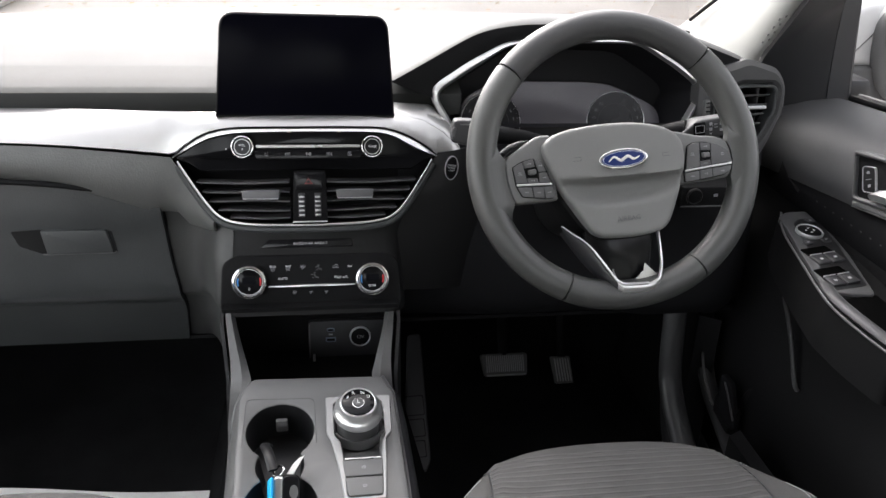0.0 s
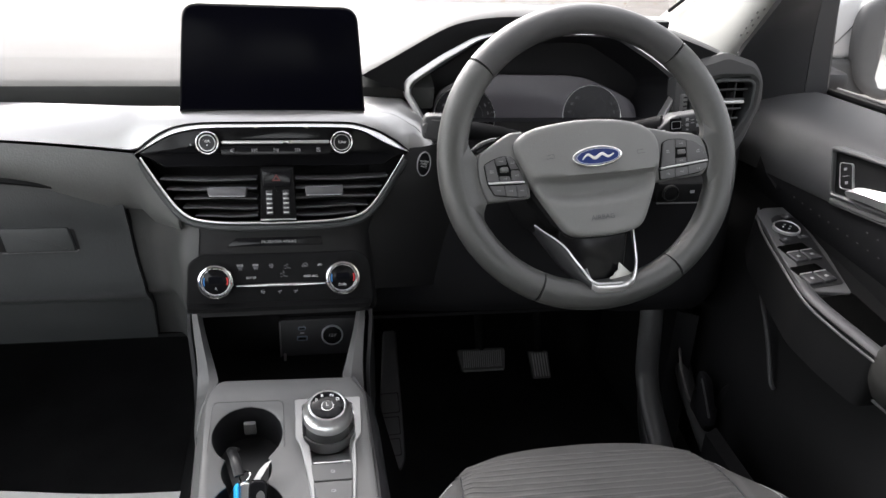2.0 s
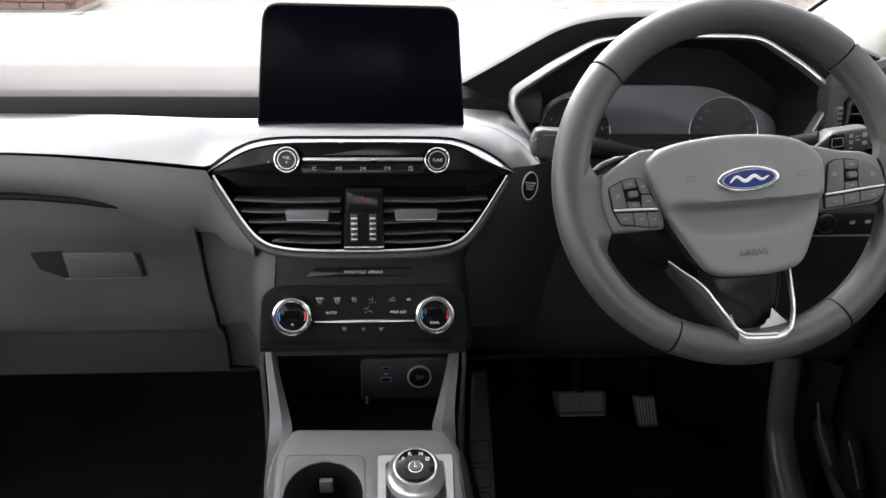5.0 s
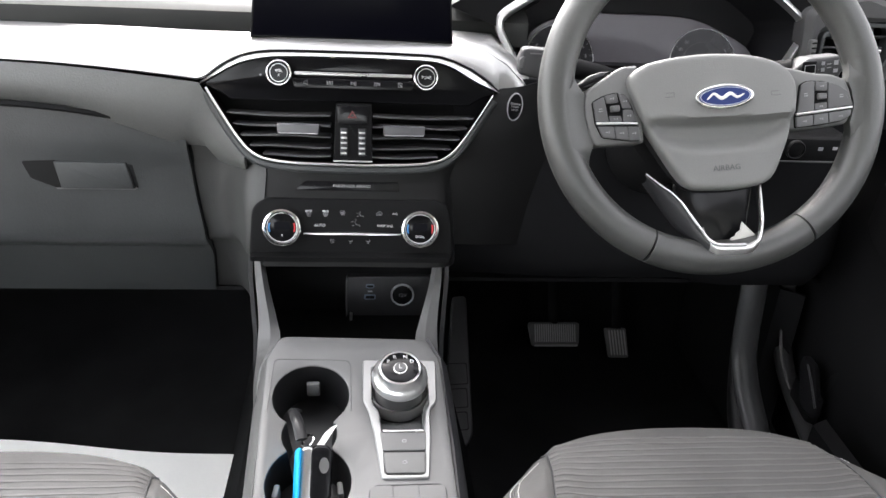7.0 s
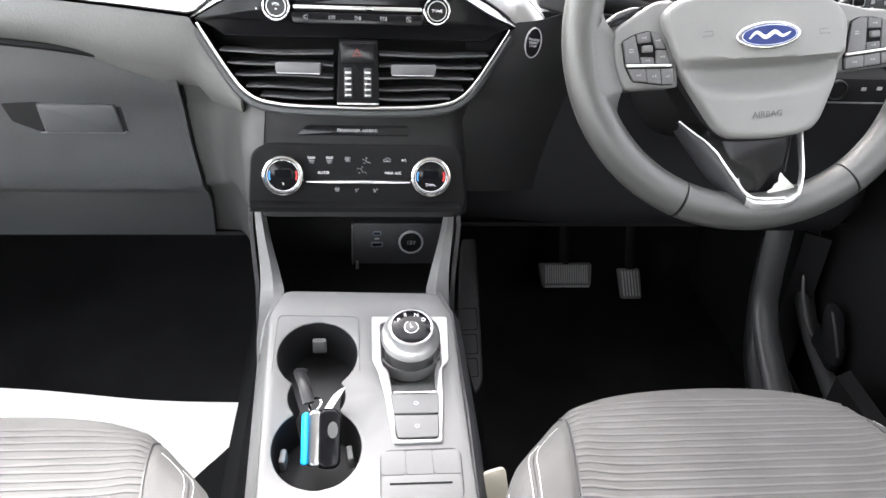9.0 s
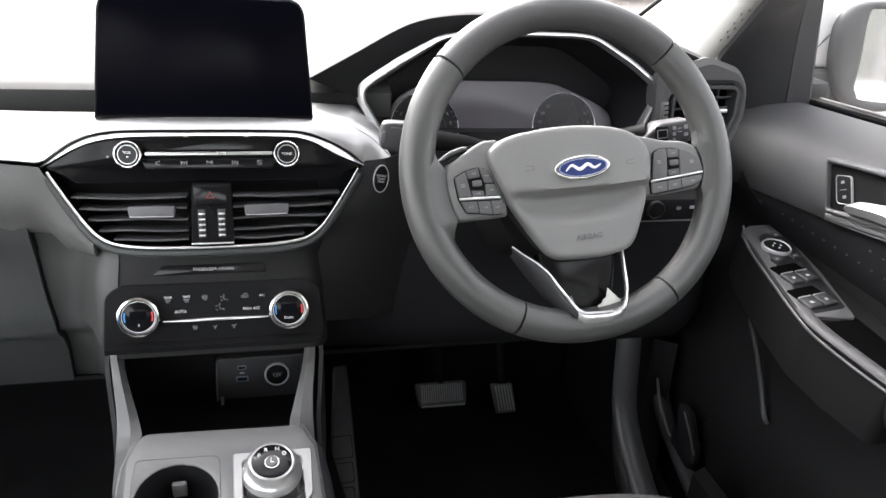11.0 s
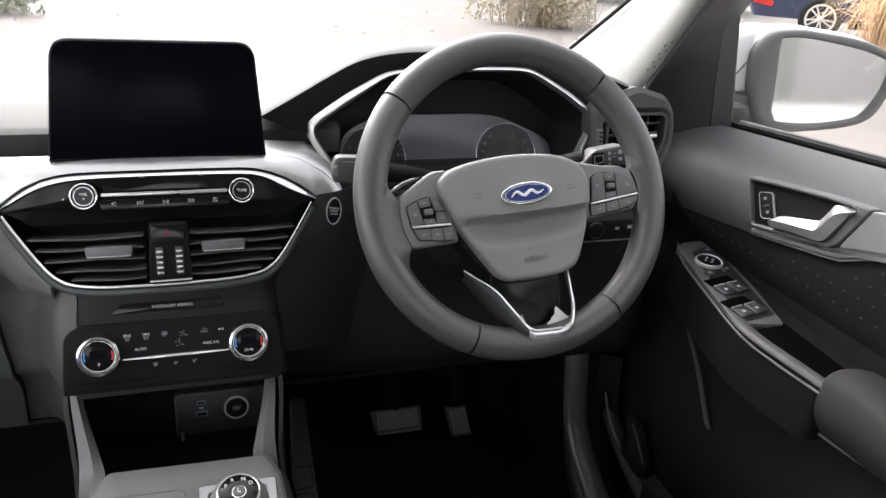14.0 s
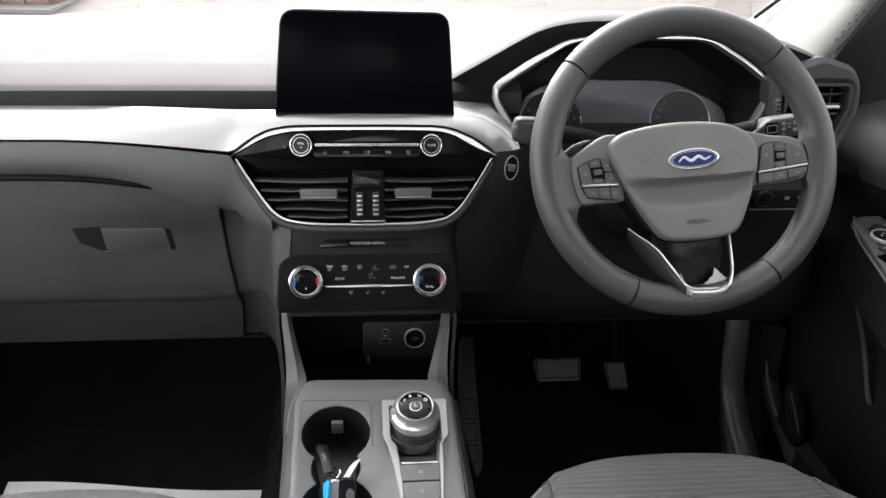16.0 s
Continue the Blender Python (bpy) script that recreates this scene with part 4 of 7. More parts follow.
def plate_with_holes(outer, holes, z, M, lip):
    """A flat plate cut by openings, with a rounded outer edge."""
    bm = bmesh.new()
    edges = []
    for pts in [outer] + holes:
        vs = [bm.verts.new(M @ Vector((p[0], p[1], z))) for p in pts]
        edges += [bm.edges.new((vs[i], vs[(i + 1) % len(vs)])) for i in range(len(vs))]
    bmesh.ops.triangle_fill(bm, use_beauty=True, edges=edges)
    o1 = [[M @ Vector((p[0], p[1], zz)) for p in inset(outer, d)] for d, zz in ((0, z), (-0.0015, z - 0.001), (-0.002, z - lip))]
    loops(bm, o1, False, False)
    for pts in holes:
        loops(bm, [[M @ Vector((p[0], p[1], zz)) for p in inset(pts, d)] for d, zz in ((0, z), (0.0008, z - 0.0008), (0.0008, z - 0.0022))], False, False)
    bmesh.ops.remove_doubles(bm, verts=bm.verts[:], dist=1e-5)
    return bm


CUPS = ((-0.041, -0.083, 0.043), (-0.040, -0.133, 0.030), (-0.038, -0.190, 0.0445))


def cup_outline():
    left, right = [], []
    for v in np.linspace(-0.0402, -0.2343, 56):
        lo, hi = [], []
        for cx, cv, r in CUPS:
            h = r ** 2 - (v - cv) ** 2
            if h >= 0:
                lo.append(cx - math.sqrt(h))
                hi.append(cx + math.sqrt(h))
        if lo:
            left.append((min(lo), v))
            right.append((max(hi), v))
    return left + right[::-1]


plate_out = fillet([(-0.089, -0.268), (0.114, -0.268), (0.104, -0.034), (0.090, -0.004), (-0.079, 0.001), (-0.093, -0.028)], 0.008, 4)
gear_hole = [(0.0565 + 0.0372 * math.cos(radians(a)), -0.0730 + 0.0372 * math.sin(radians(a))) for a in range(-34, 215, 8)] + [(0.0300, -0.1020), (0.0312, -0.1290), (0.0818, -0.1290), (0.0835, -0.1020)]
part("top_plate", plate_with_holes(plate_out, [cup_outline(), gear_hole], 0.0, CONS, 0.012), M_CONSOLE, console, "satin light grey top plate", 60)
well_bm = bmesh.new()
loops(well_bm, [[CONS @ Vector((p[0], p[1], z)) for p in inset(cup_outline(), d)] for d, z in ((0.0007, -0.0018), (0.002, -0.03), (0.004, -0.062))], False, True)
wells = part("cup_holder", well_bm, M_CUP, console, "double black cup holder")
for x, v, z, turn in ((-0.041, -0.0520, -0.030, 0), (-0.0715, -0.1900, -0.026, 82), (-0.0060, -0.1880, -0.026, -82)):
    part("grip_tab", block((0, 0, 0), (0.0150, 0.006, 0.022), 0.0015, CONS @ T(x, v, z, turn)), M_CONSOLE, wells, "pale sprung tab")
part("cup_surround", tube([CONS @ Vector((p[0], p[1], 0.0)) for p in fillet([(-0.0875, -0.104), (-0.0855, -0.0315), (0.0015, -0.0345), (0.0035, -0.104)], 0.008, 5, False)], 0.0008, 6), M_SIDE, console)

# console sides and rear box
for s, xs in ((-1, (-0.082, -0.093, -0.092, -0.091)), (1, (0.093, 0.106, 0.113, 0.1165))):
    rows = []
    for z, out in ((-0.001, 0.0), (-0.012, 0.008), (-0.06, 0.018), (-0.16, 0.030), (-0.40, 0.034)):
        row = []
        for x, v in zip(xs, (0.0, -0.030, -0.15, -0.30)):
            p = CONS @ Vector((x + s * 0.001, v, 0))
            row.append((p.x + s * out * (0.5 if v > -0.02 else 1), p.y + (0.02 if v > -0.02 and z < -0.02 else 0), max(p.z + z, 0.06)))
        rows.append(row)
    # the driver's flank is painted darker, as the side in shade
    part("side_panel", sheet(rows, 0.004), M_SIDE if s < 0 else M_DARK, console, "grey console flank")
rear = fillet([(-0.088, -0.410), (0.118, -0.410), (0.1145, -0.2688), (-0.089, -0.2688)], 0.003)
part("rear_box", slab(rear, -0.12, -0.0002, CONS, 0.0008), M_CONSOLE, console, "pale grey box behind the top plate")
lid = fillet([(-0.074, -0.400), (0.108, -0.400), (0.106, -0.312), (0.085, -0.306), (-0.045, -0.308), (-0.072, -0.316)], 0.012)
part("armrest_lid", slab(lid, -0.004, 0.003, CONS, 0.002), M_DARK, console, "dark padded armrest lid")
# uprights joining the console to the dashboard
for s in (-1, 1):
    o = 0.0 if s < 0 else -0.003
    rows = [
        [(s * 0.122 + o, 1.075, 0.505), (s * 0.118 + o, 1.020, 0.500), (s * 0.111 + o, 1.014, 0.495), (s * 0.107 + o, 1.022, 0.490)],
        [(s * 0.119 + o, 1.070, 0.465), (s * 0.115 + o, 1.002, 0.460), (s * 0.105 + o, 0.996, 0.455), (s * 0.100 + o, 1.006, 0.450)],
        [(s * 0.115 + o, 1.045, 0.420), (s * 0.110 + o, 0.972, 0.420), (s * 0.096 + o, 0.966, 0.420), (s * 0.088 + o, 0.975, 0.418)],
        [(s * 0.114 + o, 1.010, 0.370), (s * 0.110 + o, 0.938, 0.392), (s * 0.094 + o, 0.934, 0.410), (s * 0.082 + o, 0.943, 0.4125)],
        [(s * 0.114 + o, 0.970, 0.330), (s * 0.111 + o, 0.908, 0.372), (s * 0.103 + o, 0.904, 0.396), (s * 0.092 + o, 0.912, 0.4040)],
        [(s * 0.114 + o, 0.930, 0.300), (s * 0.109 + o, 0.884, 0.350), (s * 0.104 + o, 0.876, 0.382), (s * 0.094 + o, 0.882, 0.3950)],
    ]
    rows = list(map(list, zip(*[smooth_path(c, 5) for c in zip(*rows)])))
    part("upright", sheet(rows, 0.006), M_SIDE, console, "smooth grey upright")
    rows = [[(s * 0.124 + o, 1.05, 0.52), (s * 0.130 + o, 1.14, 0.52)], [(s * 0.128 + o, 1.03, 0.45), (s * 0.135 + o, 1.14, 0.45)], [(s * 0.122 + o, 1.00, 0.38), (s * 0.14 + o, 1.14, 0.36)], [(s * 0.128 + o, 0.97, 0.20), (s * 0.15 + o, 1.20, 0.16)], [(s * 0.135 + o, 0.95, 0.06), (s * 0.165 + o, 1.30, 0.05)]]
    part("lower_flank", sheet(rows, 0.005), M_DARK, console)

# rotary gear selector
gear = thing("gear_selector", (0.0565, 0.865, 0.39), "chrome rotary gear selector with black lettered top", "gear selector")
gp = fillet([(0.0365, -0.1893), (0.0855, -0.1890), (0.0880, -0.158), (0.0895, -0.1400), (0.0905, -0.104), (0.0985, -0.095), (0.1005, -0.037), (0.0155, -0.036), (0.0165, -0.092), (0.0222, -0.104), (0.0288, -0.1350), (0.0320, -0.1580)], 0.004, 3)
gi = fillet([(0.0400, -0.1845), (0.0810, -0.1848), (0.0825, -0.158), (0.0830, -0.1307), (0.0850, -0.106), (0.0890, -0.100), (0.0890, -0.046), (0.0260, -0.046), (0.0270, -0.098), (0.0340, -0.106), (0.0368, -0.1301), (0.0388, -0.1575)], 0.004, 3)
part("frame_trim", band(gp, gi, -0.001, 0.0032, CONS, 0.0012), M_FRAME, gear, "satin chrome frame")
well = [(p[0], p[1]) for p in inset(gear_hole, 0.0006)]
bm = bmesh.new()
loops(bm, [[CONS @ Vector((p[0], p[1], z * (1.0 if p[1] > -0.110 else 0.10))) for p in well] for z in (-0.001, -0.012, -0.024)], False, True)
part("well", bm, M_SIDE, gear, "sunken seat of the dial")
G = CONS @ T(0.0565, -0.0800, -0.002)
part("collar", lathe([(0.0366, -0.014), (0.0366, 0.000), (0.0356, 0.003), (0.0335, 0.002), (0.0330, -0.012)], CONS @ T(0.0565, -0.0730), 48, cap=False), M_SATIN, gear, "satin ring round the dial")
part("body", lathe([(0.0262, -0.024), (0.0266, 0.010), (0.0276, 0.022), (0.0290, 0.028)], G, 48), M_BARREL, gear, "smooth dark grey barrel")
part("knob", lathe([(0.0285, 0.0255), (0.0306, 0.0268), (0.0309, 0.0300), (0.0300, 0.0340), (0.0280, 0.0365), (0.0258, 0.0385), (0.0240, 0.0440), (0.0228, 0.0472), (0.0214, 0.0480), (0.0204, 0.0474)], G, 56, cap=False), M_LEVER, gear, "bright chrome dial")
part("top_face", lathe([(0.0206, 0.044), (0.0206, 0.0470), (0.0190, 0.0480), (0.010, 0.0486)], G, 48), M_GLOSS, gear)
for ch, a in (("P", 150), ("R", 113), ("N", 67), ("D", 30)):
    words("lettering", ch, 0.0064, G @ T(0.0148 * math.cos(radians(a)), 0.0148 * math.sin(radians(a)), 0.0483), M_WHITE, gear)
lc = part("low_button", lathe([(0.0062, 0.0475), (0.0062, 0.0495), (0.0056, 0.0502)], G @ T(0, -0.001), 28), M_KEY, gear, "small round chrome button")
words("lettering", "L", 0.0075, G @ T(0, -0.001, 0.0503), M_WHITE, lc)
part("button_ring", band(circ(0, -0.002, 0.0076, n=28), circ(0, -0.002, 0.0064, n=28), 0.0482, 0.0494, G, 0.0003), M_SATIN, gear)
for y0, y1 in ((-0.157, -0.1345), (-0.1835, -0.159)):
    bt = part("parking_button", slab(fillet([(0.0405 - (y0 + 0.18) * 0.12, y0), (0.0815 + (y0 + 0.18) * 0.06, y0), (0.0828 + (y1 + 0.16) * 0.06, y1), (0.0380 - (y1 + 0.16) * 0.12, y1)], 0.0015, 2), 0.0, 0.0042, CONS, 0.001), M_CONSOLE, gear, "flat grey push button")
    part("button_mark", band(circ(0.0605, (y0 + y1) / 2, 0.0026, 0.0019, 14), circ(0.0605, (y0 + y1) / 2, 0.0020, 0.0014, 14), 0.0042, 0.0045, CONS), M_PALE, bt)
part("button_lip", slab(rr(0.0600, -0.1335, 0.044, 0.0022, 0.0008, 2), 0.001, 0.0052, CONS, 0.0006), M_SATIN, gear)
# switch pad behind it
pad = thing("switch_pad", (0.062, 0.72, 0.35), "flush grey switch pad with a dark slot line", "switch")
po = fillet([(0.0236, -0.2505), (0.1022, -0.2485), (0.1022, -0.1946), (0.0238, -0.1956)], 0.011, 6)
part("base", slab(inset(po, 0.0004), -0.002, 0.0004, CONS), M_SIDE, pad)
part("outline_gap", band(inset(po, -0.0005), inset(po, 0.0005), -0.001, 0.0011, CONS), M_DARK, pad, "thin dark outline")
part("lower_key", slab(fillet([(0.0246, -0.2495), (0.1012, -0.2475), (0.1012, -0.2212), (0.0246, -0.2216)], 0.006, 4), -0.001, 0.0012, CONS, 0.0004), M_CONSOLE, pad)
for x0, x1, x2, x3 in ((0.0246, 0.0480, 0.0476, 0.0246), (0.0485, 0.0743, 0.0736, 0.0481), (0.0748, 0.1012, 0.1012, 0.0741)):
    part("upper_key", slab(fillet([(x0, -0.2208), (x1, -0.2208), (x2, -0.1956), (x3, -0.1966)], 0.003, 3), -0.001, 0.0012, CONS, 0.0004), M_CONSOLE, pad)
part("slot_line", slab(rr(0.062, -0.2300, 0.060, 0.0020, 0.0008, 2), 0.0010, 0.0016, CONS), M_BLACK, pad)

# car key with a tag in the rear cup holder
key = thing("car_key", (-0.038, 0.76, 0.33), "black car key with a blue plastic tag in the cup holder", "key")
KM = CONS @ pose(-0.030, -0.182, -0.006, 26, 10, 4)
part("fob", slab(rr(0.003, 0.004, 0.024, 0.058, 0.009), -0.008, 0.008, KM, 0.004), M_GLOSS, key, "gloss black key fob")
part("fob_edge", slab(rr(-0.0105, 0.004, 0.014, 0.054, 0.006), -0.009, 0.007, KM, 0.003), M_SATIN, key, "pale silver side of the fob")
part("tag", slab(rr(-0.0200, 0.004, 0.0045, 0.050, 0.002, 3), -0.014, 0.012, KM, 0.002), M_TAG, key, "bright blue plastic tag")
part("fob_mark", slab(circ(0.006, 0.012, 0.005, 0.008, 20), 0.008, 0.0085, KM), M_SIDE, key)
rg = [CONS @ Vector((-0.040 + 0.006 * math.cos(a), -0.150 + 0.007 * math.sin(a), 0.013 + 0.004 * math.cos(a))) for a in np.linspace(0, 2 * math.pi, 24, endpoint=False)]
part("ring", tube(rg, 0.0012, 6, True), M_CHROME, key)
part("leather_loop", tube(smooth_path([CONS @ Vector(p) for p in ((-0.046, -0.150, 0.016), (-0.052, -0.128, 0.016), (-0.058, -0.108, 0.006), (-0.056, -0.095, -0.012))], 5), 0.0062, 8, flat=0.45), M_CUP, key, "dark strap of the key")
part("foil_tag", slab(fillet([(-0.005, -0.014), (0.002, -0.012), (0.007, 0.015), (0.002, 0.010), (-0.002, 0.002)], 0.001, 2), 0, 0.0012, CONS @ pose(-0.022, -0.143, 0.012, 30, 10, -20)), M_PAPER, key, "crumpled silver tag")

# ---- steering wheel ----
wheel = thing("steering_wheel", (0.372, 0.98, 0.55), "dark leather steering wheel turned a little off centre", "steering wheel")
RIM_R, RIM_T, RIM_Z = 0.1660, 0.0178, -0.012


def rim_radius(a):
    """The rim is drawn in a little towards the bottom."""
    return RIM_R - 0.0045 * max(0.0, -math.sin(radians(a))) ** 4


def arc(a0, a1, k, z=RIM_Z):
    return [WHEEL @ Vector((rim_radius(a) * math.cos(radians(a)), rim_radius(a) * math.sin(radians(a)), z)) for a in np.linspace(a0, a1, k)]


axis_n = WHEEL.to_3x3() @ Vector((0, 0, 1))
for a0, a1, m, lab in ((43.6, 134.4, M_LEATHER, "smooth leather section of the rim"), (135.2, 239.6, M_GRIP, "grained leather section of the rim"), (240.4, 301.2, M_GRIP, "smooth leather section of the rim"), (302.0, 402.8, M_GRIP, "grained leather section of the rim")):
    part("rim_section", tube(arc(a0, a1, 48), RIM_T, 24, up=axis_n), m, wheel, lab)
for a in (43.2, 134.8, 240.0, 301.6):
    part("rim_seam", tube(arc(a - 0.3, a + 0.3, 3), RIM_T - 0.0012, 20, up=axis_n), M_BLACK, wheel)


def shrunk(pts, d):
    mx, my = sum(p[0] for p in pts) / len(pts), sum(p[1] for p in pts) / len(pts)
    return [(p[0] + (mx - p[0]) * d, p[1] + (my - p[1]) * d) for p in pts]


def dome(pts, steps, M, relief=None):
    """A cushion over an outline: (share drawn in towards the middle, height) a ring."""
    bm = bmesh.new()
    loops(bm, [[M @ Vector((x, y, z + (relief(x, y) if relief and d > 0.001 else 0.0))) for x, y in shrunk(pts, d)] for d, z in steps])
    return bm


def cover_relief(x, y):
    """Upper half of the airbag cover stands proud; a scooped crease under the badge leads to the lower half."""
    q = min(1.0, abs(x - 0.002) / 0.074)
    top, foot = -0.0195 - 0.0025 * (x / 0.07), -0.0385 + 0.0150 * q ** 3
    high = 0.0125 - 0.5 * (x - 0.002) ** 2 - 0.9 * max(0.0, y - 0.012) ** 2
    low = 0.0045 + 0.03 * (y + 0.06)
    if y >= top:
        return high
    bottom = -0.0062 + 0.0085 * q ** 4
    if y <= foot:
        return low + (bottom - low) * (1 - ease((foot - y) / 0.018))
    t = (top - y) / max(top - foot, 1e-5)
    return high + (bottom - high) * math.sin(min(1.0, t * 2.0) * math.pi / 2)


hub = [tuple(p) for p in smooth_path([Vector(p) for p in ((-0.0915, 0.030), (-0.075, 0.0395), (-0.045, 0.0440), (-0.006, 0.0448), (0.035, 0.0402), (0.0625, 0.031), (0.0775, 0.017), (0.0805, 0.0), (0.0755, -0.0315), (0.0605, -0.068), (0.0510, -0.0840), (0.0383, -0.0905), (0.0118, -0.0932), (-0.0251, -0.0910), (-0.0394, -0.0862), (-0.0490, -0.0760), (-0.0643, -0.0505), (-0.0798, -0.0215), (-0.0902, 0.0058), (-0.0945, 0.020))], 6, True)]
hub = hub[::-1]
steps = [(0, -0.05), (0, -0.014), (0.004, -0.008), (0.012, -0.0045), (0.026, -0.0020), (0.05, -0.0006), (0.08, 0.0)] + [(d, 0.0) for d in np.linspace(0.11, 0.985, 44)]
cover = part("airbag_cover", dome(hub, steps, WHEEL, cover_relief), M_HUB, wheel, "soft grey airbag cover with a scooped crease", 60)
# black gap plate, widened on the left to stand for the recess's shade
part("cover_gap", dome([(p[0] * (1.065 if p[0] < -0.05 and p[1] < 0.016 else 1.014), p[1] * 1.012 - 0.0005) for p in hub], [(0, -0.045), (0, -0.0125), (0.03, -0.0115)], WHEEL), M_BLACK, wheel)
BC = -0.0005
badge = part("badge", slab(circ(BC, 0.000, 0.0304, 0.0124, 48), 0.009, 0.0158, WHEEL, 0.0016), M_CHROME, wheel, "chrome-edged blue oval badge")
part("badge_face", slab(circ(BC, 0.000, 0.0272, 0.0099, 48), 0.0158, 0.0162, WHEEL), M_BADGE, badge)
part("badge_line", band(circ(BC, 0.000, 0.0260, 0.0090, 48), circ(BC, 0.000, 0.0254, 0.0085, 48), 0.0162, 0.0164, WHEEL), M_WHITE, badge)
part("badge_bar", tube(smooth_path([WHEEL @ Vector((BC + x, y, 0.0163)) for x, y in ((-0.0190, -0.0022), (-0.0120, 0.0030), (-0.0040, -0.0018), (0.0050, 0.0024), (0.0120, -0.0016), (0.0195, 0.0012))], 6), [0.0006 + 0.0012 * math.sin(math.pi * i / 30) for i in range(31)], 6, flat=0.3, up=axis_n), M_WHITE, badge, "white wavy stripe")
words("lettering", "AIRBAG", 0.0084, WHEEL @ T(0.001, -0.0705, 0.0043), M_KEY, cover, 0.0004)
for cx, cy, sg in ((-0.056, 0.006, 1), (0.055, 0.000, -1)):
    bars("horn_mark", [(cx, cy - 0.0022, 0.0100, 0.0007), (cx + sg * 0.001, cy + 0.0018, 0.0080, 0.0007), (cx + sg * 0.0050, cy, 0.0007, 0.0040)], WHEEL @ T(0, 0, 0.0108), M_SIDE, cover)

# spokes: leather running in from the rim, grey plates, button pods
sl_plate = fillet([(-0.0800, 0.0400), (-0.0950, 0.0400), (-0.1035, 0.0368), (-0.1186, 0.0285), (-0.1330, 0.0205), (-0.1372, 0.0160), (-0.1398, 0.0070), (-0.1400, -0.010), (-0.1364, -0.0280), (-0.1325, -0.0375), (-0.0800, -0.0385)], 0.004)
sr_plate = fillet([(0.0650, 0.0300), (0.0650, -0.0385), (0.1360, -0.0360), (0.1420, -0.0290), (0.1455, -0.0160), (0.1440, -0.0020), (0.1395, 0.0100), (0.1250, 0.0165), (0.1050, 0.0190), (0.0840, 0.0250)], 0.004)
for side, plate in ((-1, sl_plate), (1, sr_plate)):
    part("spoke", slab(plate, -0.030, -0.0022, WHEEL, 0.004), M_SPOKE, wheel, "grey vinyl-covered spoke")
    edge = ((-0.0375, 0.1322), (-0.0280, 0.1362), (-0.0100, 0.1398), (0.0070, 0.1396), (0.0160, 0.1370)) if side < 0 else ((-0.0360, 0.1385), (-0.0290, 0.1418), (-0.0160, 0.1453), (-0.0020, 0.1440), (0.0100, 0.1398))
    rows = []
    for y in np.linspace(-0.075, 0.048, 42):
        a = math.degrees(math.asin(y / RIM_R))
        xl = rim_radius(a) * math.cos(radians(a))
        out = ease((edge[0][0] + 0.002 - y) / 0.034) if y < edge[0][0] + 0.002 else ease((y - edge[-1][0] + 0.002) / 0.026)
        xr = along(edge, y) + (xl - RIM_T * 0.96 - along(edge, y)) * math.sqrt(out)
        z1 = -0.0012 + (RIM_Z + RIM_T * 0.20 + 0.0012) * out
        z0 = RIM_Z + RIM_T - 0.0004
        row = [WHEEL @ Vector((side * (xl + (xr - xl) * t), y, z0 + (z1 - z0) * ease(t))) for t in np.linspace(0, 1, 12)]
        rows.append(row + [WHEEL @ Vector((side * xr, y, z1 - dz)) for dz in (0.002, 0.012)])
    part("spoke_leather", sheet(rows), M_GRIP, wheel, "leather running from the rim onto the spoke", 60)
part("spoke_flap", slab(fillet([(-0.1450, 0.0215), (-0.1320, 0.0215), (-0.1030, 0.0360), (-0.1158, 0.0375), (-0.1301, 0.0340), (-0.1426, 0.0256)], 0.003), -0.026, -0.008, WHEEL, 0.003), M_DARK, wheel, "dark flap behind the spoke")
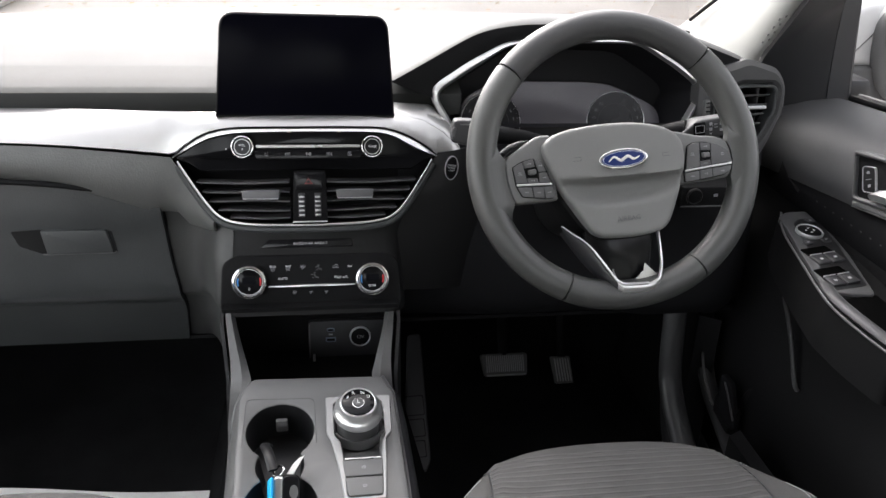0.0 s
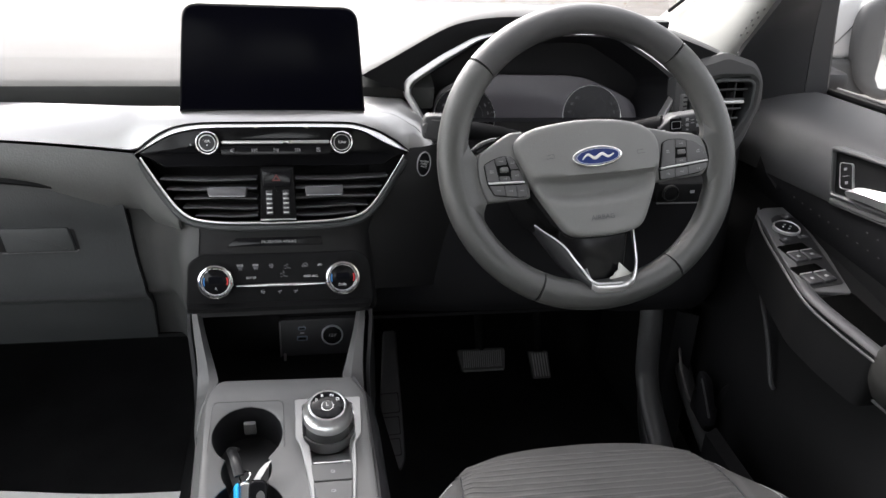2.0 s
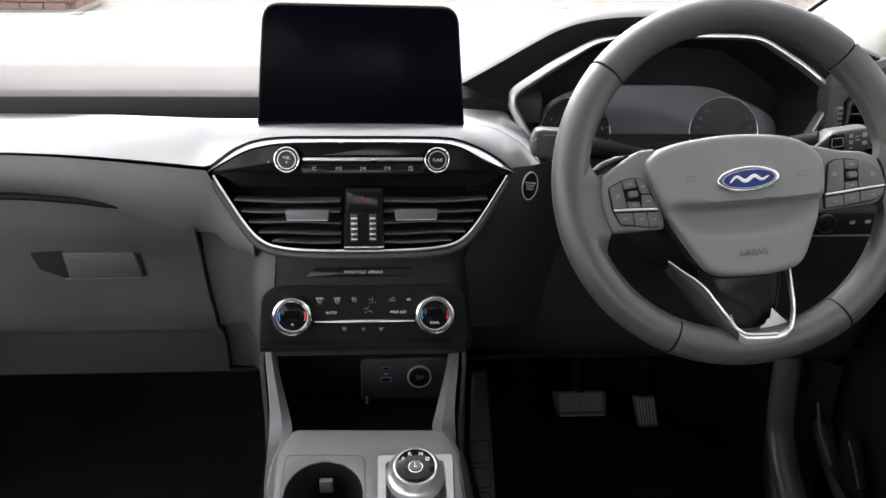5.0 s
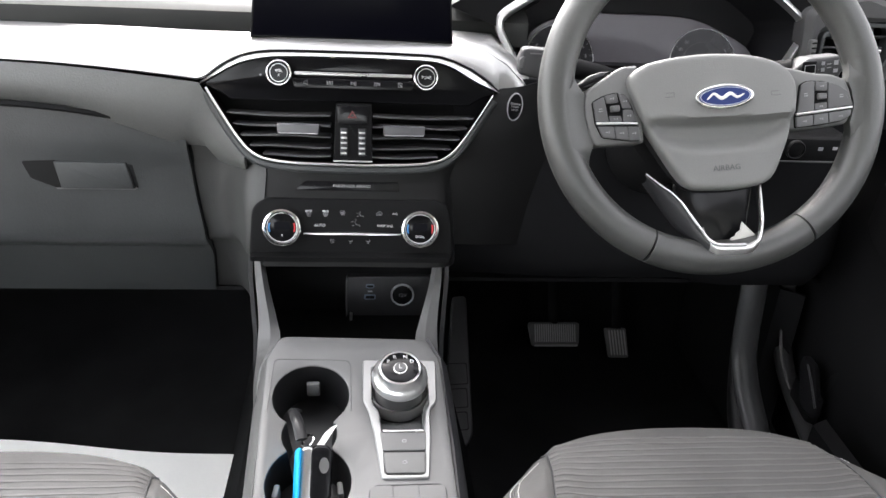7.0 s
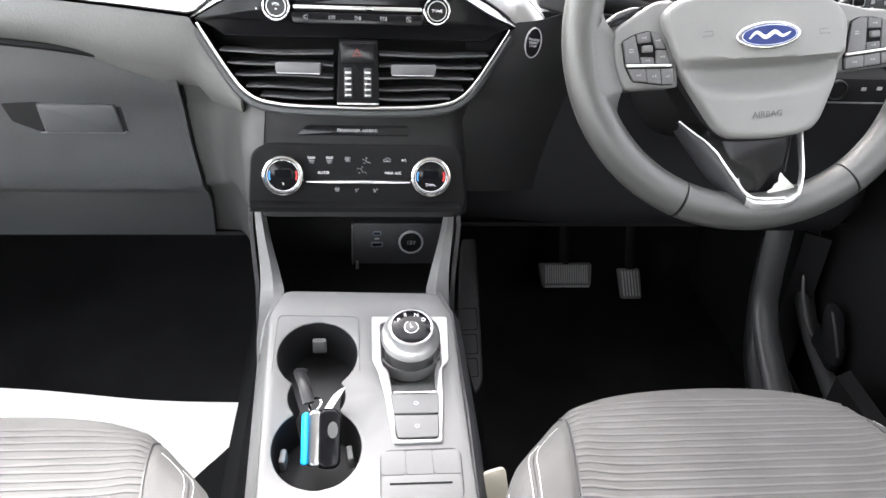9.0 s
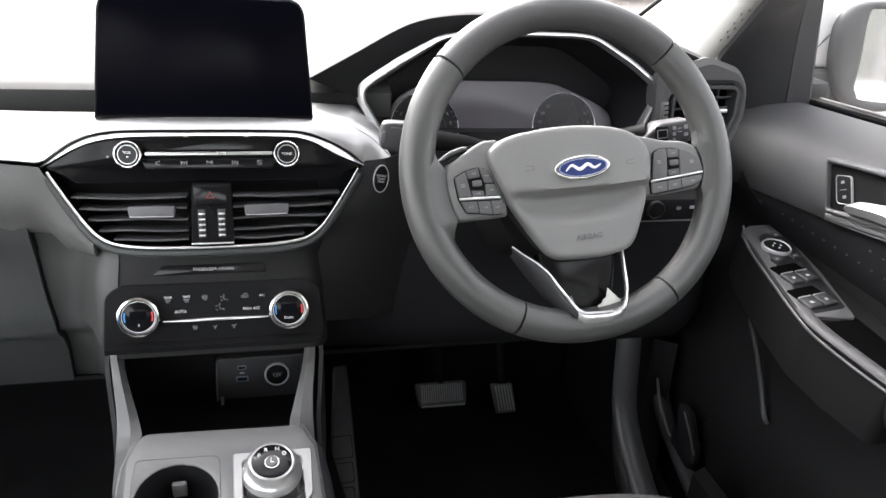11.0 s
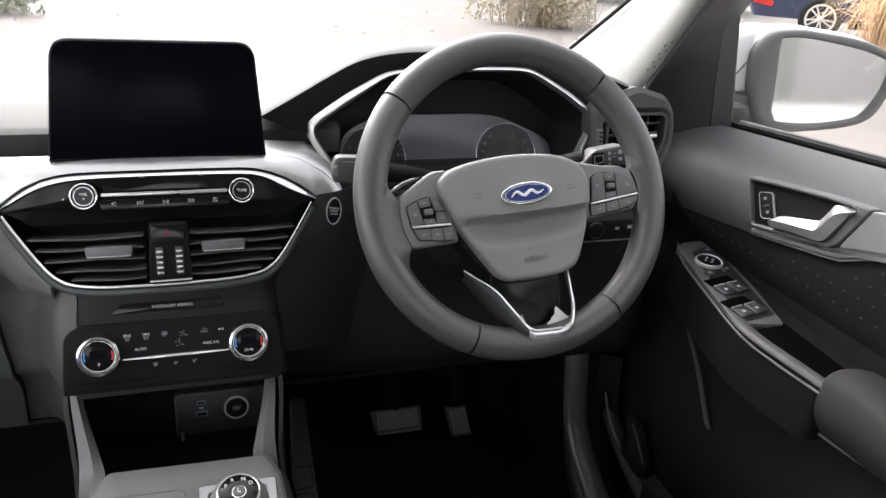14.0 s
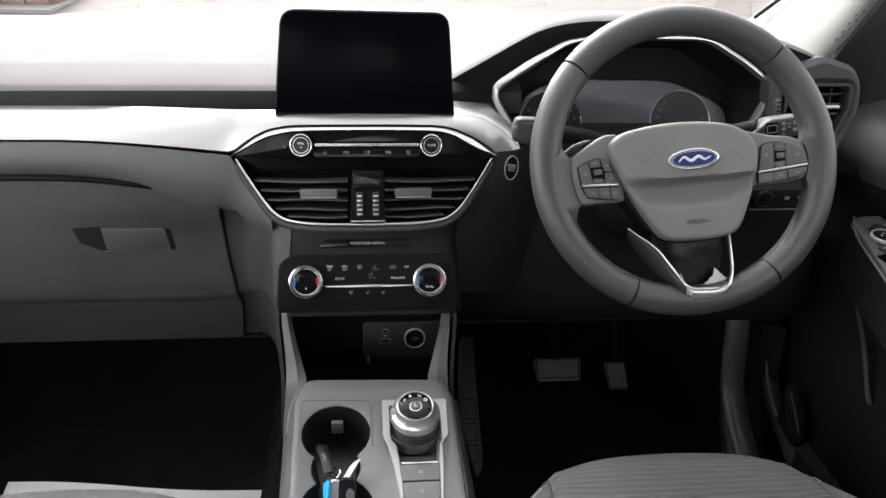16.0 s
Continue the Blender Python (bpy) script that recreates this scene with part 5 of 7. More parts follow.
POD = {
    "left": dict(outline=[(-0.1318, 0.0066), (-0.1190, 0.0124), (-0.1065, 0.0144), (-0.0958, 0.0113), (-0.0902, -0.0016), (-0.0862, -0.0190), (-0.0850, -0.0360), (-0.0970, -0.0354), (-0.1106, -0.0326), (-0.1240, -0.0302), (-0.1302, -0.0155)],
                 bar=[(-0.1294, -0.0140), (-0.0870, -0.0172), (-0.0866, -0.0198), (-0.1284, -0.0168)],
                 keys=[[(-0.1308, 0.0060), (-0.1192, 0.0112), (-0.1160, -0.0146), (-0.1292, -0.0134)],
                       [(-0.1184, 0.0116), (-0.1056, 0.0134), (-0.1046, 0.0040), (-0.1172, 0.0034)],
                       [(-0.1158, -0.0086), (-0.1034, -0.0096), (-0.1024, -0.0158), (-0.1150, -0.0148)],
                       [(-0.1048, 0.0134), (-0.0964, 0.0106), (-0.0914, -0.0030), (-0.1010, -0.0022)],
                       [(-0.1006, -0.0034), (-0.0910, -0.0042), (-0.0874, -0.0168), (-0.1016, -0.0158)],
                       [(-0.1282, -0.0180), (-0.1116, -0.0194), (-0.1108, -0.0318), (-0.1236, -0.0296)],
                       [(-0.1110, -0.0195), (-0.0978, -0.0204), (-0.0972, -0.0346), (-0.1102, -0.0320)],
                       [(-0.0972, -0.0205), (-0.0866, -0.0210), (-0.0856, -0.0352), (-0.0966, -0.0348)]],
                 nub=(-0.1090, -0.0026)),
    "right": dict(outline=[(0.0872, 0.0078), (0.0956, 0.0113), (0.1102, 0.0104), (0.1288, 0.0050), (0.1389, -0.0028), (0.1437, -0.0158), (0.1408, -0.0283), (0.1298, -0.0332), (0.1081, -0.0352), (0.0786, -0.0364), (0.0792, -0.0235), (0.0838, -0.0081)],
                  bar=[(0.0806, -0.0214), (0.1418, -0.0180), (0.1414, -0.0206), (0.0806, -0.0240)],
                  keys=[[(0.0880, 0.0070), (0.0956, 0.0103), (0.1030, 0.0098), (0.1000, -0.0200), (0.0816, -0.0210), (0.0846, -0.0080)],
                        [(0.1038, 0.0098), (0.1168, 0.0078), (0.1160, -0.0010), (0.1030, 0.0002)],
                        [(0.1014, -0.0130), (0.1146, -0.0122), (0.1142, -0.0192), (0.1008, -0.0198)],
                        [(0.1176, 0.0076), (0.1284, 0.0042), (0.1380, -0.0032), (0.1426, -0.0158), (0.1418, -0.0176), (0.1150, -0.0192)],
                        [(0.0800, -0.0250), (0.0984, -0.0240), (0.0976, -0.0350), (0.0796, -0.0358)],
                        [(0.0990, -0.0240), (0.1150, -0.0230), (0.1146, -0.0338), (0.0982, -0.0349)],
                        [(0.1156, -0.0230), (0.1408, -0.0214), (0.1396, -0.0278), (0.1292, -0.0322), (0.1152, -0.0337)]],
                  nub=(0.1092, -0.0066)),
}
for side in ("left", "right"):
    spec = POD[side]
    pod = part("button_pod", slab(fillet(spec["outline"], 0.003), -0.0090, -0.0004, WHEEL, 0.0012), M_BLACK, wheel, "black button cluster on the spoke")
    part("silver_bar", slab(fillet(spec["bar"], 0.0006, 2), -0.001, 0.0024, WHEEL, 0.0008), M_LEVER, pod)
    for poly in spec["keys"]:
        kb = part("key", slab(fillet(poly, 0.0012, 2), -0.001, 0.0014, WHEEL, 0.0008), M_KEY, pod)
        cx, cy = sum(p[0] for p in poly) / len(poly), sum(p[1] for p in poly) / len(poly)
        tall = max(p[1] for p in poly) - min(p[1] for p in poly)
        marks = [(cx, cy + 0.0014, 0.0040, 0.0007), (cx, cy - 0.0008, 0.0046, 0.0007)] if tall > 0.02 else [(cx - 0.0008, cy, 0.0020, 0.0008), (cx + 0.0016, cy, 0.0008, 0.0022)]
        bars("key_mark", marks, WHEEL @ T(0, 0, 0.0014), M_PRINT, kb, 0.0002)
    nx, ny = spec["nub"]
    part("rocker", slab(rr(nx, ny, 0.0108, 0.0100, 0.0012, 2), -0.002, -0.0002, WHEEL), M_BLACK, pod)
    part("rocker", slab(rr(nx + 0.0002, ny + 0.0006, 0.0094, 0.0062, 0.0015, 3), -0.001, 0.0034, WHEEL, 0.0014), M_SIDE, pod, "small scroll switch")

# lower spoke: V of satin chrome with a dark flank and black infill
v_in = [(-0.0806, -0.0698, -0.006), (-0.0676, -0.0814, -0.006), (-0.0559, -0.0910, -0.006), (-0.0462, -0.1022, -0.005), (-0.0401, -0.1129, -0.004), (-0.0311, -0.1295, 0.000), (-0.0268, -0.1398, 0.006), (-0.0208, -0.1457, 0.008), (-0.0137, -0.1478, 0.008), (0.0118, -0.1499, 0.008), (0.0233, -0.1469, 0.008), (0.0285, -0.1431, 0.007), (0.0345, -0.1285, 0.002), (0.0372, -0.1106, -0.002), (0.0394, -0.0900, -0.006)]
v_out = [(-0.0779, -0.0776, -0.014), (-0.0680, -0.0940, -0.014), (-0.0585, -0.1090, -0.014), (-0.0490, -0.1235, -0.013), (-0.0402, -0.1344, -0.010), (-0.0335, -0.1425, -0.002), (-0.0270, -0.1510, 0.004), (-0.0215, -0.1560, 0.006), (-0.0150, -0.1594, 0.006), (0.0120, -0.1608, 0.006), (0.0230, -0.1575, 0.006), (0.0310, -0.1480, 0.005), (0.0388, -0.1285, 0.000), (0.0414, -0.1106, -0.005), (0.0432, -0.0900, -0.010)]
vi, vo_ = (smooth_path([Vector(p) for p in q], 5) for q in (v_in, v_out))


def v_strip(i0, i1, name, m, label):
    rows = []
    for f, dz in ((0.0, -0.004), (0.02, 0.0), (0.25, 0.0016), (0.5, 0.0016), (0.8, 0.0), (1.0, -0.003), (1.05, -0.012)):
        rows.append([tuple(WHEEL @ (a.lerp(b, f) + Vector((0, 0, dz)))) for a, b in zip(vi[i0:i1], vo_[i0:i1])])
    part(name, sheet(rows), m, wheel, label)


v_strip(0, 33, "spoke_side", M_FLANK, "dark satin flank of the lower spoke")
v_strip(32, 71, "spoke_trim", M_LEVER, "U-shaped satin chrome trim")
part("spoke_edge", tube([WHEEL @ (p + Vector((0.0006, 0.0004, 0.0012))) for p in vi[:46]], [0.0007 + 0.0011 * min(1.0, i / 38) for i in range(46)], 8, up=axis_n), M_LEVER, wheel, "thin chrome edge")
vin = fillet([(-0.050, -0.090), (-0.0150, -0.1480), (0.024, -0.1495), (0.038, -0.090), (0.036, -0.07), (-0.045, -0.07)], 0.006)
part("lower_spoke", slab(vin, -0.034, -0.016, WHEEL, 0.003), M_GLOSS, wheel, "black lower spoke")
part("spoke_rib", tube([WHEEL @ Vector(p) for p in ((-0.0205, -0.1290, -0.0155), (-0.0165, -0.1440, -0.0150))], 0.0008, 6), M_PALE, wheel)
film = [(0.0178, -0.1263), (0.0235, -0.1330), (0.0325, -0.1428), (0.0304, -0.1474), (0.0023, -0.1470), (0.0040, -0.1438), (0.0047, -0.1423), (0.0090, -0.1408), (0.0110, -0.1372), (0.0151, -0.1354), (0.0160, -0.1310)]
part("plastic_tab", slab(film, -0.0075, -0.0065, WHEEL, 0.0003), M_FILM, wheel, "scrap of white protective film")
part("hub_back", lathe([(0.040, -0.085), (0.052, -0.06), (0.056, -0.048)], WHEEL @ T(0, -0.025), 32), M_BLACK, wheel)

# steering column, stalks
columns = thing("steering_column", (0.372, 1.06, 0.62), "black steering column shroud", "steering column")
part("shroud", lathe([(0.058, -0.20), (0.060, -0.13), (0.052, -0.075)], WHEEL @ T(0, -0.030), 28), M_BLACK, columns)
part("light_switch_shelf", block((0.555, 1.035, 0.640), (0.09, 0.05, 0.032), 0.004), M_BLACK, columns)
part("shelf_edge", block((0.555, 1.009, 0.6275), (0.088, 0.002, 0.0022), 0.0008), M_SIDE, columns)
dl = part("light_switch", lathe([(0.0115, 0.0), (0.0115, 0.004), (0.0105, 0.005), (0.0095, 0.004)], rot_frame((0.528, 1.010, 0.643), (1, 0, 0), (0, 0, 1)), 28, cap=False), M_STACK, columns, "round light switch with a dark ring")
part("switch_cap", lathe([(0.0096, 0.0), (0.0096, 0.0032), (0.0085, 0.0038)], rot_frame((0.528, 1.010, 0.643), (1, 0, 0), (0, 0, 1)), 28), M_BLACK, dl)
bars("shelf_marks", [(-0.02, 0, 0.012, 0.002), (0.008, 0.002, 0.006, 0.004), (0.026, 0.003, 0.006, 0.004)], rot_frame((0.552, 1.009, 0.642), (1, 0, 0), (0, 0.0, 1)), M_PRINT, columns)
E1 = rot_frame((0.190, 1.012, 0.732), (1, -0.1, 0), (0.0, 0.15, 1))
ind = thing("indicator_stalk", (0.23, 1.03, 0.72), "black indicator stalk behind the wheel", "stalk")
part("stalk_head", slab(fillet([(-0.0060, -0.0098), (0.010, -0.0132), (0.045, -0.018), (0.045, 0.018), (0.0053, 0.0195), (-0.0025, 0.0185), (-0.0070, 0.0068)], 0.004), -0.022, 0.0, E1, 0.004), M_DARK, ind)
part("stalk_rod", tube([(0.225, 1.02, 0.732), (0.29, 1.05, 0.715), (0.34, 1.06, 0.70)], [0.013, 0.010, 0.009], 14), M_BLACK, ind)
part("stalk_button", slab(fillet([(-0.0062, -0.0010), (-0.0014, -0.0036), (0.0004, 0.0092), (-0.0022, 0.0104), (-0.0062, 0.0070)], 0.0015, 3), -0.004, 0.0016, E1, 0.001), M_KEY, ind)
part("stalk_line", tube([E1 @ Vector(p) for p in ((0.0050, 0.0135, 0.0), (0.022, 0.0132, 0.0), (0.040, 0.0125, 0.0))], 0.0008, 6), M_SIDE, ind)
E2 = rot_frame((0.525, 1.005, 0.741), (1, 0.0, 0.12), (-0.12, 0.15, 1))
wip = thing("wiper_stalk", (0.50, 1.03, 0.72), "black wiper stalk with white symbols", "stalk")
ws = fillet([(-0.035, -0.016), (0.026, -0.013), (0.034, 0.004), (0.028, 0.0135), (-0.012, 0.0125), (-0.033, -0.002)], 0.004)
part("stalk_head", slab(ws, -0.024, 0.0, E2, 0.004), M_DARK, wip)
part("stalk_rod", tube([(0.505, 1.02, 0.735), (0.46, 1.05, 0.715), (0.40, 1.06, 0.70)], [0.014, 0.012, 0.012], 14), M_BLACK, wip)
part("rotary_sleeve", slab(rr(-0.010, 0.001, 0.016, 0.018, 0.002, 2), 0, 0.0022, E2, 0.001), M_GLOSS, wip)
part("sleeve_window", band(rr(-0.010, 0.001, 0.013, 0.010, 0.001, 2), rr(-0.010, 0.001, 0.0115, 0.0085, 0.001, 2), 0.0022, 0.0026, E2), M_PRINT, wip)
for spot in [(-0.026, -0.006, 0.004, 0.005), (0.006, 0.006, 0.004, 0.004), (0.006, -0.001, 0.004, 0.004), (0.006, -0.007, 0.003, 0.002), (0.021, 0.006, 0.005, 0.005), (0.021, -0.003, 0.005, 0.004), (0.013, 0.005, 0.005, 0.001), (0.013, 0.001, 0.005, 0.001)]:
    bars("symbol", [spot], E2, M_PRINT, wip)

# ---- instrument cluster ----
cluster = thing("instrument_cluster", (0.379, 1.20, 0.68), "unlit instrument cluster under a dark hood with chrome edging", "instrument cluster")
hood_pts = [(-0.262, 0.009), (-0.220, 0.032), (-0.176, 0.057), (-0.145, 0.073), (-0.118, 0.0815), (-0.085, 0.0868), (-0.045, 0.089), (0.03, 0.0895), (0.10, 0.0885), (0.135, 0.0810), (0.170, 0.071), (0.230, 0.052), (0.285, 0.030), (0.315, 0.008), (0.331, -0.012), (0.334, -0.040)]
hood = smooth_path([Vector(p) for p in hood_pts], 3)
rows = []
for f, (dy, sh) in enumerate(((0.0, 1.0), (0.006, 1.0), (0.03, 1.0), (0.10, 0.93), (0.25, 0.55), (0.40, 0.22), (0.60, 0.0))):
    row = []
    for p in hood:
        q = CLUS @ Vector((p.x, p.y, 0.0))
        lift = 0.0035 if f == 1 else (0.006 if f == 2 else (0.004 if f > 2 else 0.0))
        z_back = 0.762
        row.append((q.x, q.y + dy, z_back + (q.z + lift - z_back) * sh if q.z > z_back or f < 3 else q.z + (z_back - q.z) * (1 - sh) * 0.5))
    rows.append(row)
part("hood", sheet(rows, 0.003), M_HOOD, cluster, "grained charcoal hood")
edge_out = [(-0.1760, -0.0640), (-0.2031, -0.0155), (-0.2036, 0.0011), (-0.1954, 0.0093), (-0.1512, 0.0384), (-0.1024, 0.0641), (-0.0692, 0.0696), (0.0183, 0.0716), (0.0762, 0.0716), (0.1004, 0.0692), (0.1167, 0.0627), (0.1635, 0.0366), (0.1950, 0.0132), (0.2028, -0.0037), (0.1994, -0.0172), (0.1780, -0.0620)]
edge_in = [(-0.1690, -0.0560), (-0.1925, -0.0168), (-0.1932, -0.0085), (-0.1850, 0.0002), (-0.1440, 0.0271), (-0.0970, 0.0572), (-0.0689, 0.0632), (0.0183, 0.0643), (0.0762, 0.0643), (0.0980, 0.0622), (0.1120, 0.0556), (0.1575, 0.0296), (0.1872, 0.0085), (0.1938, -0.0040), (0.1910, -0.0152), (0.1700, -0.0560)]
eo, ei = (smooth_path([Vector((*p, 0.0)) for p in fillet(q, 0.012, 3, False)], 2) for q in (edge_out, edge_in))
# front face of the hood between its edge and the chrome edging
rows_o, rows_i = [], []
for i in range(49):
    f = i / 48
    k = f * (len(hood) - 1) * 0.86
    a = hood[int(k)].lerp(hood[min(int(k) + 1, len(hood) - 1)], k - int(k))
    k2 = 6 + f * (len(eo) - 16)
    b = eo[int(k2)].lerp(eo[min(int(k2) + 1, len(eo) - 1)], k2 - int(k2))
    rows_o.append(tuple(CLUS @ Vector((a.x, a.y, 0.0))))
    rows_i.append(tuple(CLUS @ Vector((b.x, b.y, -0.002))))
part("hood_face", sheet([rows_o, [tuple(Vector(p).lerp(Vector(q), 0.5) + Vector((0, -0.003, 0))) for p, q in zip(rows_o, rows_i)], rows_i], 0.003), M_BLACK, cluster)
rows = [[tuple(CLUS @ (a.lerp(b, f) + Vector((0, 0, dz)))) for a, b in zip(eo, ei)] for f, dz in ((-0.16, -0.004), (-0.08, 0.0), (0.10, 0.0024), (0.40, 0.0046), (0.60, 0.0052), (0.72, 0.0034), (0.80, -0.0005), (1.0, -0.0060), (1.06, -0.012))]
part("chrome_edging", sheet(rows), M_LEVER, cluster, "bright satin chrome edging", 30)
bm = bmesh.new()
ti = [(p.x, p.y) for p in ei]
loops(bm, [[CLUS @ Vector((p[0] * k, p[1] * k + dy, z)) for p in ti] for k, dy, z in ((1.0, 0, -0.006), (0.97, -0.001, -0.035), (0.90, -0.006, -0.090))], False, False)
part("recess", bm, M_RECESS, cluster, "black recess")
part("backing", slab([(p[0] * 0.9, p[1] * 0.9 - 0.006) for p in ti][::-1], -0.10, -0.088, CLUS), M_RECESS, cluster)
disp = [(-0.165, -0.085), (0.165, -0.085), (0.158, -0.035), (0.1332, -0.0200), (0.1017, -0.0060), (0.080, 0.0030), (0.050, 0.0070), (-0.075, 0.007), (-0.125, -0.004), (-0.150, -0.02)]
DM = CLUS @ pose(0, 0, -0.060, -12, 0, 0)
dg = part("display", slab(fillet(disp, 0.02), -0.006, 0.0, DM, 0.002), M_DISPLAY, cluster, "blank dark glossy display")
for cx, cy, numerals in ((-0.108, -0.056, ()), (0.0885, -0.0545, ("20", "40", "60", "80"))):
    gr = part("gauge", band(circ(cx, cy, 0.0462, n=56), circ(cx, cy, 0.0452, n=56), 0.0, 0.002, DM, 0.0004), M_SATIN, dg, "round dial with a thin silver ring")
    part("dial_face", slab(circ(cx, cy, 0.0452, n=56), 0.0, 0.0006, DM), M_DIAL, gr)
    part("inner_dial", band(circ(cx, cy, 0.0285, n=40), circ(cx, cy, 0.0280, n=40), 0.0006, 0.0010, DM), M_DARK, gr)
    bm = bmesh.new()
    for a in range(-210, 31, 10):
        big = (a + 210) % 20 == 0
        slab(rr(0, 0.0425, 0.0008 if big else 0.0005, 0.0034 if big else 0.002, 0.0002, 1), 0.0006, 0.0009, DM @ T(cx, cy) @ pose(0, 0, 0, 0, 0, a - 90), bm=bm)
        if big and not (numerals and -190 <= a <= -130):
            slab(rr(0, 0.0360, 0.0046, 0.0020, 0.0002, 1), 0.0006, 0.0009, DM @ T(cx, cy) @ pose(0, 0, 0, 0, 0, a - 90), bm=bm)
    part("dial_marks", bm, M_UNLIT, gr)
    for k, body in enumerate(numerals):
        a = radians(190 - 20 * k)
        words("lettering", body, 0.0066, DM @ T(cx + 0.0355 * math.cos(a), cy + 0.0355 * math.sin(a), 0.0007), M_UNLIT, gr, 0.0001)
# lower lip below the cluster
rows = [[(0.20 + 0.36 * f, 1.128, 0.690) for f in np.linspace(0, 1, 9)], [(0.19 + 0.38 * f, 1.105, 0.683) for f in np.linspace(0, 1, 9)], [(0.19 + 0.38 * f, 1.095, 0.660) for f in np.linspace(0, 1, 9)]]
part("lower_lip", sheet(rows, 0.004), M_DARK, cluster)

# ---- driver's side air vent ----
side_vent = thing("side_air_vent", (0.655, 1.12, 0.66), "charcoal side air vent with black slats", "air vent")
VM = rot_frame((0.664, 1.132, 0.728), (1, 0.12, 0), (0, 0.12, 1))
vo = fillet([(-0.0960, 0.0560), (-0.0180, 0.0770), (0.0345, 0.0614), (0.0525, 0.0368), (0.0555, 0.001), (0.0355, -0.052), (0.016, -0.086), (-0.050, -0.092), (-0.0900, -0.040)], 0.012, 5)[::-1]
vi = fillet([(-0.0720, 0.0265), (-0.0260, 0.0395), (0.0260, 0.0380), (0.0345, 0.0300), (0.0335, -0.002), (0.0165, -0.037), (0.0040, -0.052), (-0.050, -0.052), (-0.0730, -0.012)], 0.005, 5)[::-1]
part("surround", band(vo, vi, -0.03, 0.0, VM, 0.008), M_HOOD, side_vent, "rounded charcoal surround")
part("inner_rim", band(inset(vi, -0.0005), inset(vi, 0.004), -0.02, 0.002, VM, 0.001), M_SOFT, side_vent)
part("cavity", slab(inset(vi, 0.001), -0.075, -0.06, VM), M_BLACK, side_vent)
bm = bmesh.new()
loops(bm, [[VM @ Vector((p[0], p[1], z)) for p in inset(vi, 0.002)] for z in (-0.06, -0.004)], False, False)
part("duct", bm, M_BLACK, side_vent)
for i, y in enumerate((0.024, 0.010, -0.004, -0.018, -0.032)):
    part("slat", block((-0.021 - 0.003 * i, y, -0.012), (0.100 - 0.006 * i, 0.0026, 0.020), 0.001, VM @ pose(0, 0, 0, -14, 0, 0)), M_DARK, side_vent)
part("vent_tab", block((-0.006, 0.005, -0.004), (0.050, 0.005, 0.010), 0.0015, VM), M_LEVER, side_vent, "silver sliding tab")
part("divider", block((0.010, -0.004, -0.022), (0.003, 0.078, 0.02), 0.001, VM), M_DARK, side_vent)
tw = part("thumbwheel", slab(rr(-0.0830, 0.0120, 0.0085, 0.027, 0.002, 3), -0.01, 0.0045, VM @ T(0, 0, 0, 4), 0.002), M_SIDE, side_vent, "ribbed vent wheel")
for i in range(4):
    part("rib", block((-0.0830, 0.0025 + 0.0062 * i, 0.0046), (0.0066, 0.0020, 0.0014), 0.0004, VM @ T(0, 0, 0, 4)), M_BLACK, tw)

# ---- driver's door ----
door = thing("driver_door", (0.80, 0.60, 0.05), "dark plastic driver's door with silver inlay and handle", "door")


def belt(y):
    return 0.725 + 0.0755 * (1.208 - y)


sect = [(0.885, -0.05, 0), (0.872, -0.004, 0), (0.862, 0.0, 0), (0.848, 0.003, 0), (0.812, -0.004, 0), (0.780, -0.018, 0), (0.760, -0.040, 0), (0.750, 0.655, 1), (0.750, 0.615, 1), (0.762, 0.580, 1), (0.768, 0.560, 1), (0.752, 0.500, 1), (0.722, 0.440, 1), (0.706, 0.360, 1), (0.702, 0.200, 1), (0.725, 0.055, 1)]
def card(section):
    rows = []
    for x, z, fixed in section:
        row = []
        for y in np.linspace(0.02, 1.30, 22):
            bulge = 0.030 * max(0.0, (y - 0.95) / 0.3) - 0.02 * max(0.0, (0.9 - y) / 0.5) if fixed and z < 0.45 else 0.0
            row.append((x + bulge, y, z if fixed else belt(y) + z))
        rows.append(row)
    return sheet(rows, 0.006)


def inlay_z(y):
    """Height of the line along which the upper card meets the dark one."""
    return float(np.interp(0.900 - y, (-0.40, -0.0722, 0.0471, 0.076, 0.1481, 0.50), (0.600, 0.6385, 0.657, 0.6625, 0.695, 0.727)))


ys = np.linspace(0.02, 1.30, 40)
rows = []
for x, dz in [p[:2] for p in sect[:4]] + [(0.825, 0.0005), (0.803, -0.0055), (0.785, -0.0135), (0.771, -0.024), (0.761, -0.036), (0.7555, -0.049), (0.7535, -0.060)]:
    rows.append([(x, y, max(belt(y) + dz, inlay_z(y) + 0.004 - dz * 0.02)) for y in ys])
rows.append([(0.7485, y, inlay_z(y)) for y in ys])
rows.append([(0.7545, y, inlay_z(y) - 0.003) for y in ys])
part("upper_panel", sheet(rows, 0.004), M_UPPER, door, "grained charcoal upper door card", 70)
rows = [[(0.7545, y, inlay_z(y) + 0.002) for y in ys], [(0.7535, y, inlay_z(y) - 0.012) for y in ys], [(0.7530, y, 0.606) for y in ys], [(0.762, y, 0.580) for y in ys]]
part("middle_panel", sheet(rows, 0.004), M_CARD, door, "dark textured middle door card", 60)
part("lower_panel", card([(0.772, 0.600, 1), (0.7645, 0.577, 1)] + sect[10:]), M_LOWER, door, "black plastic lower door card")
bm = bmesh.new()
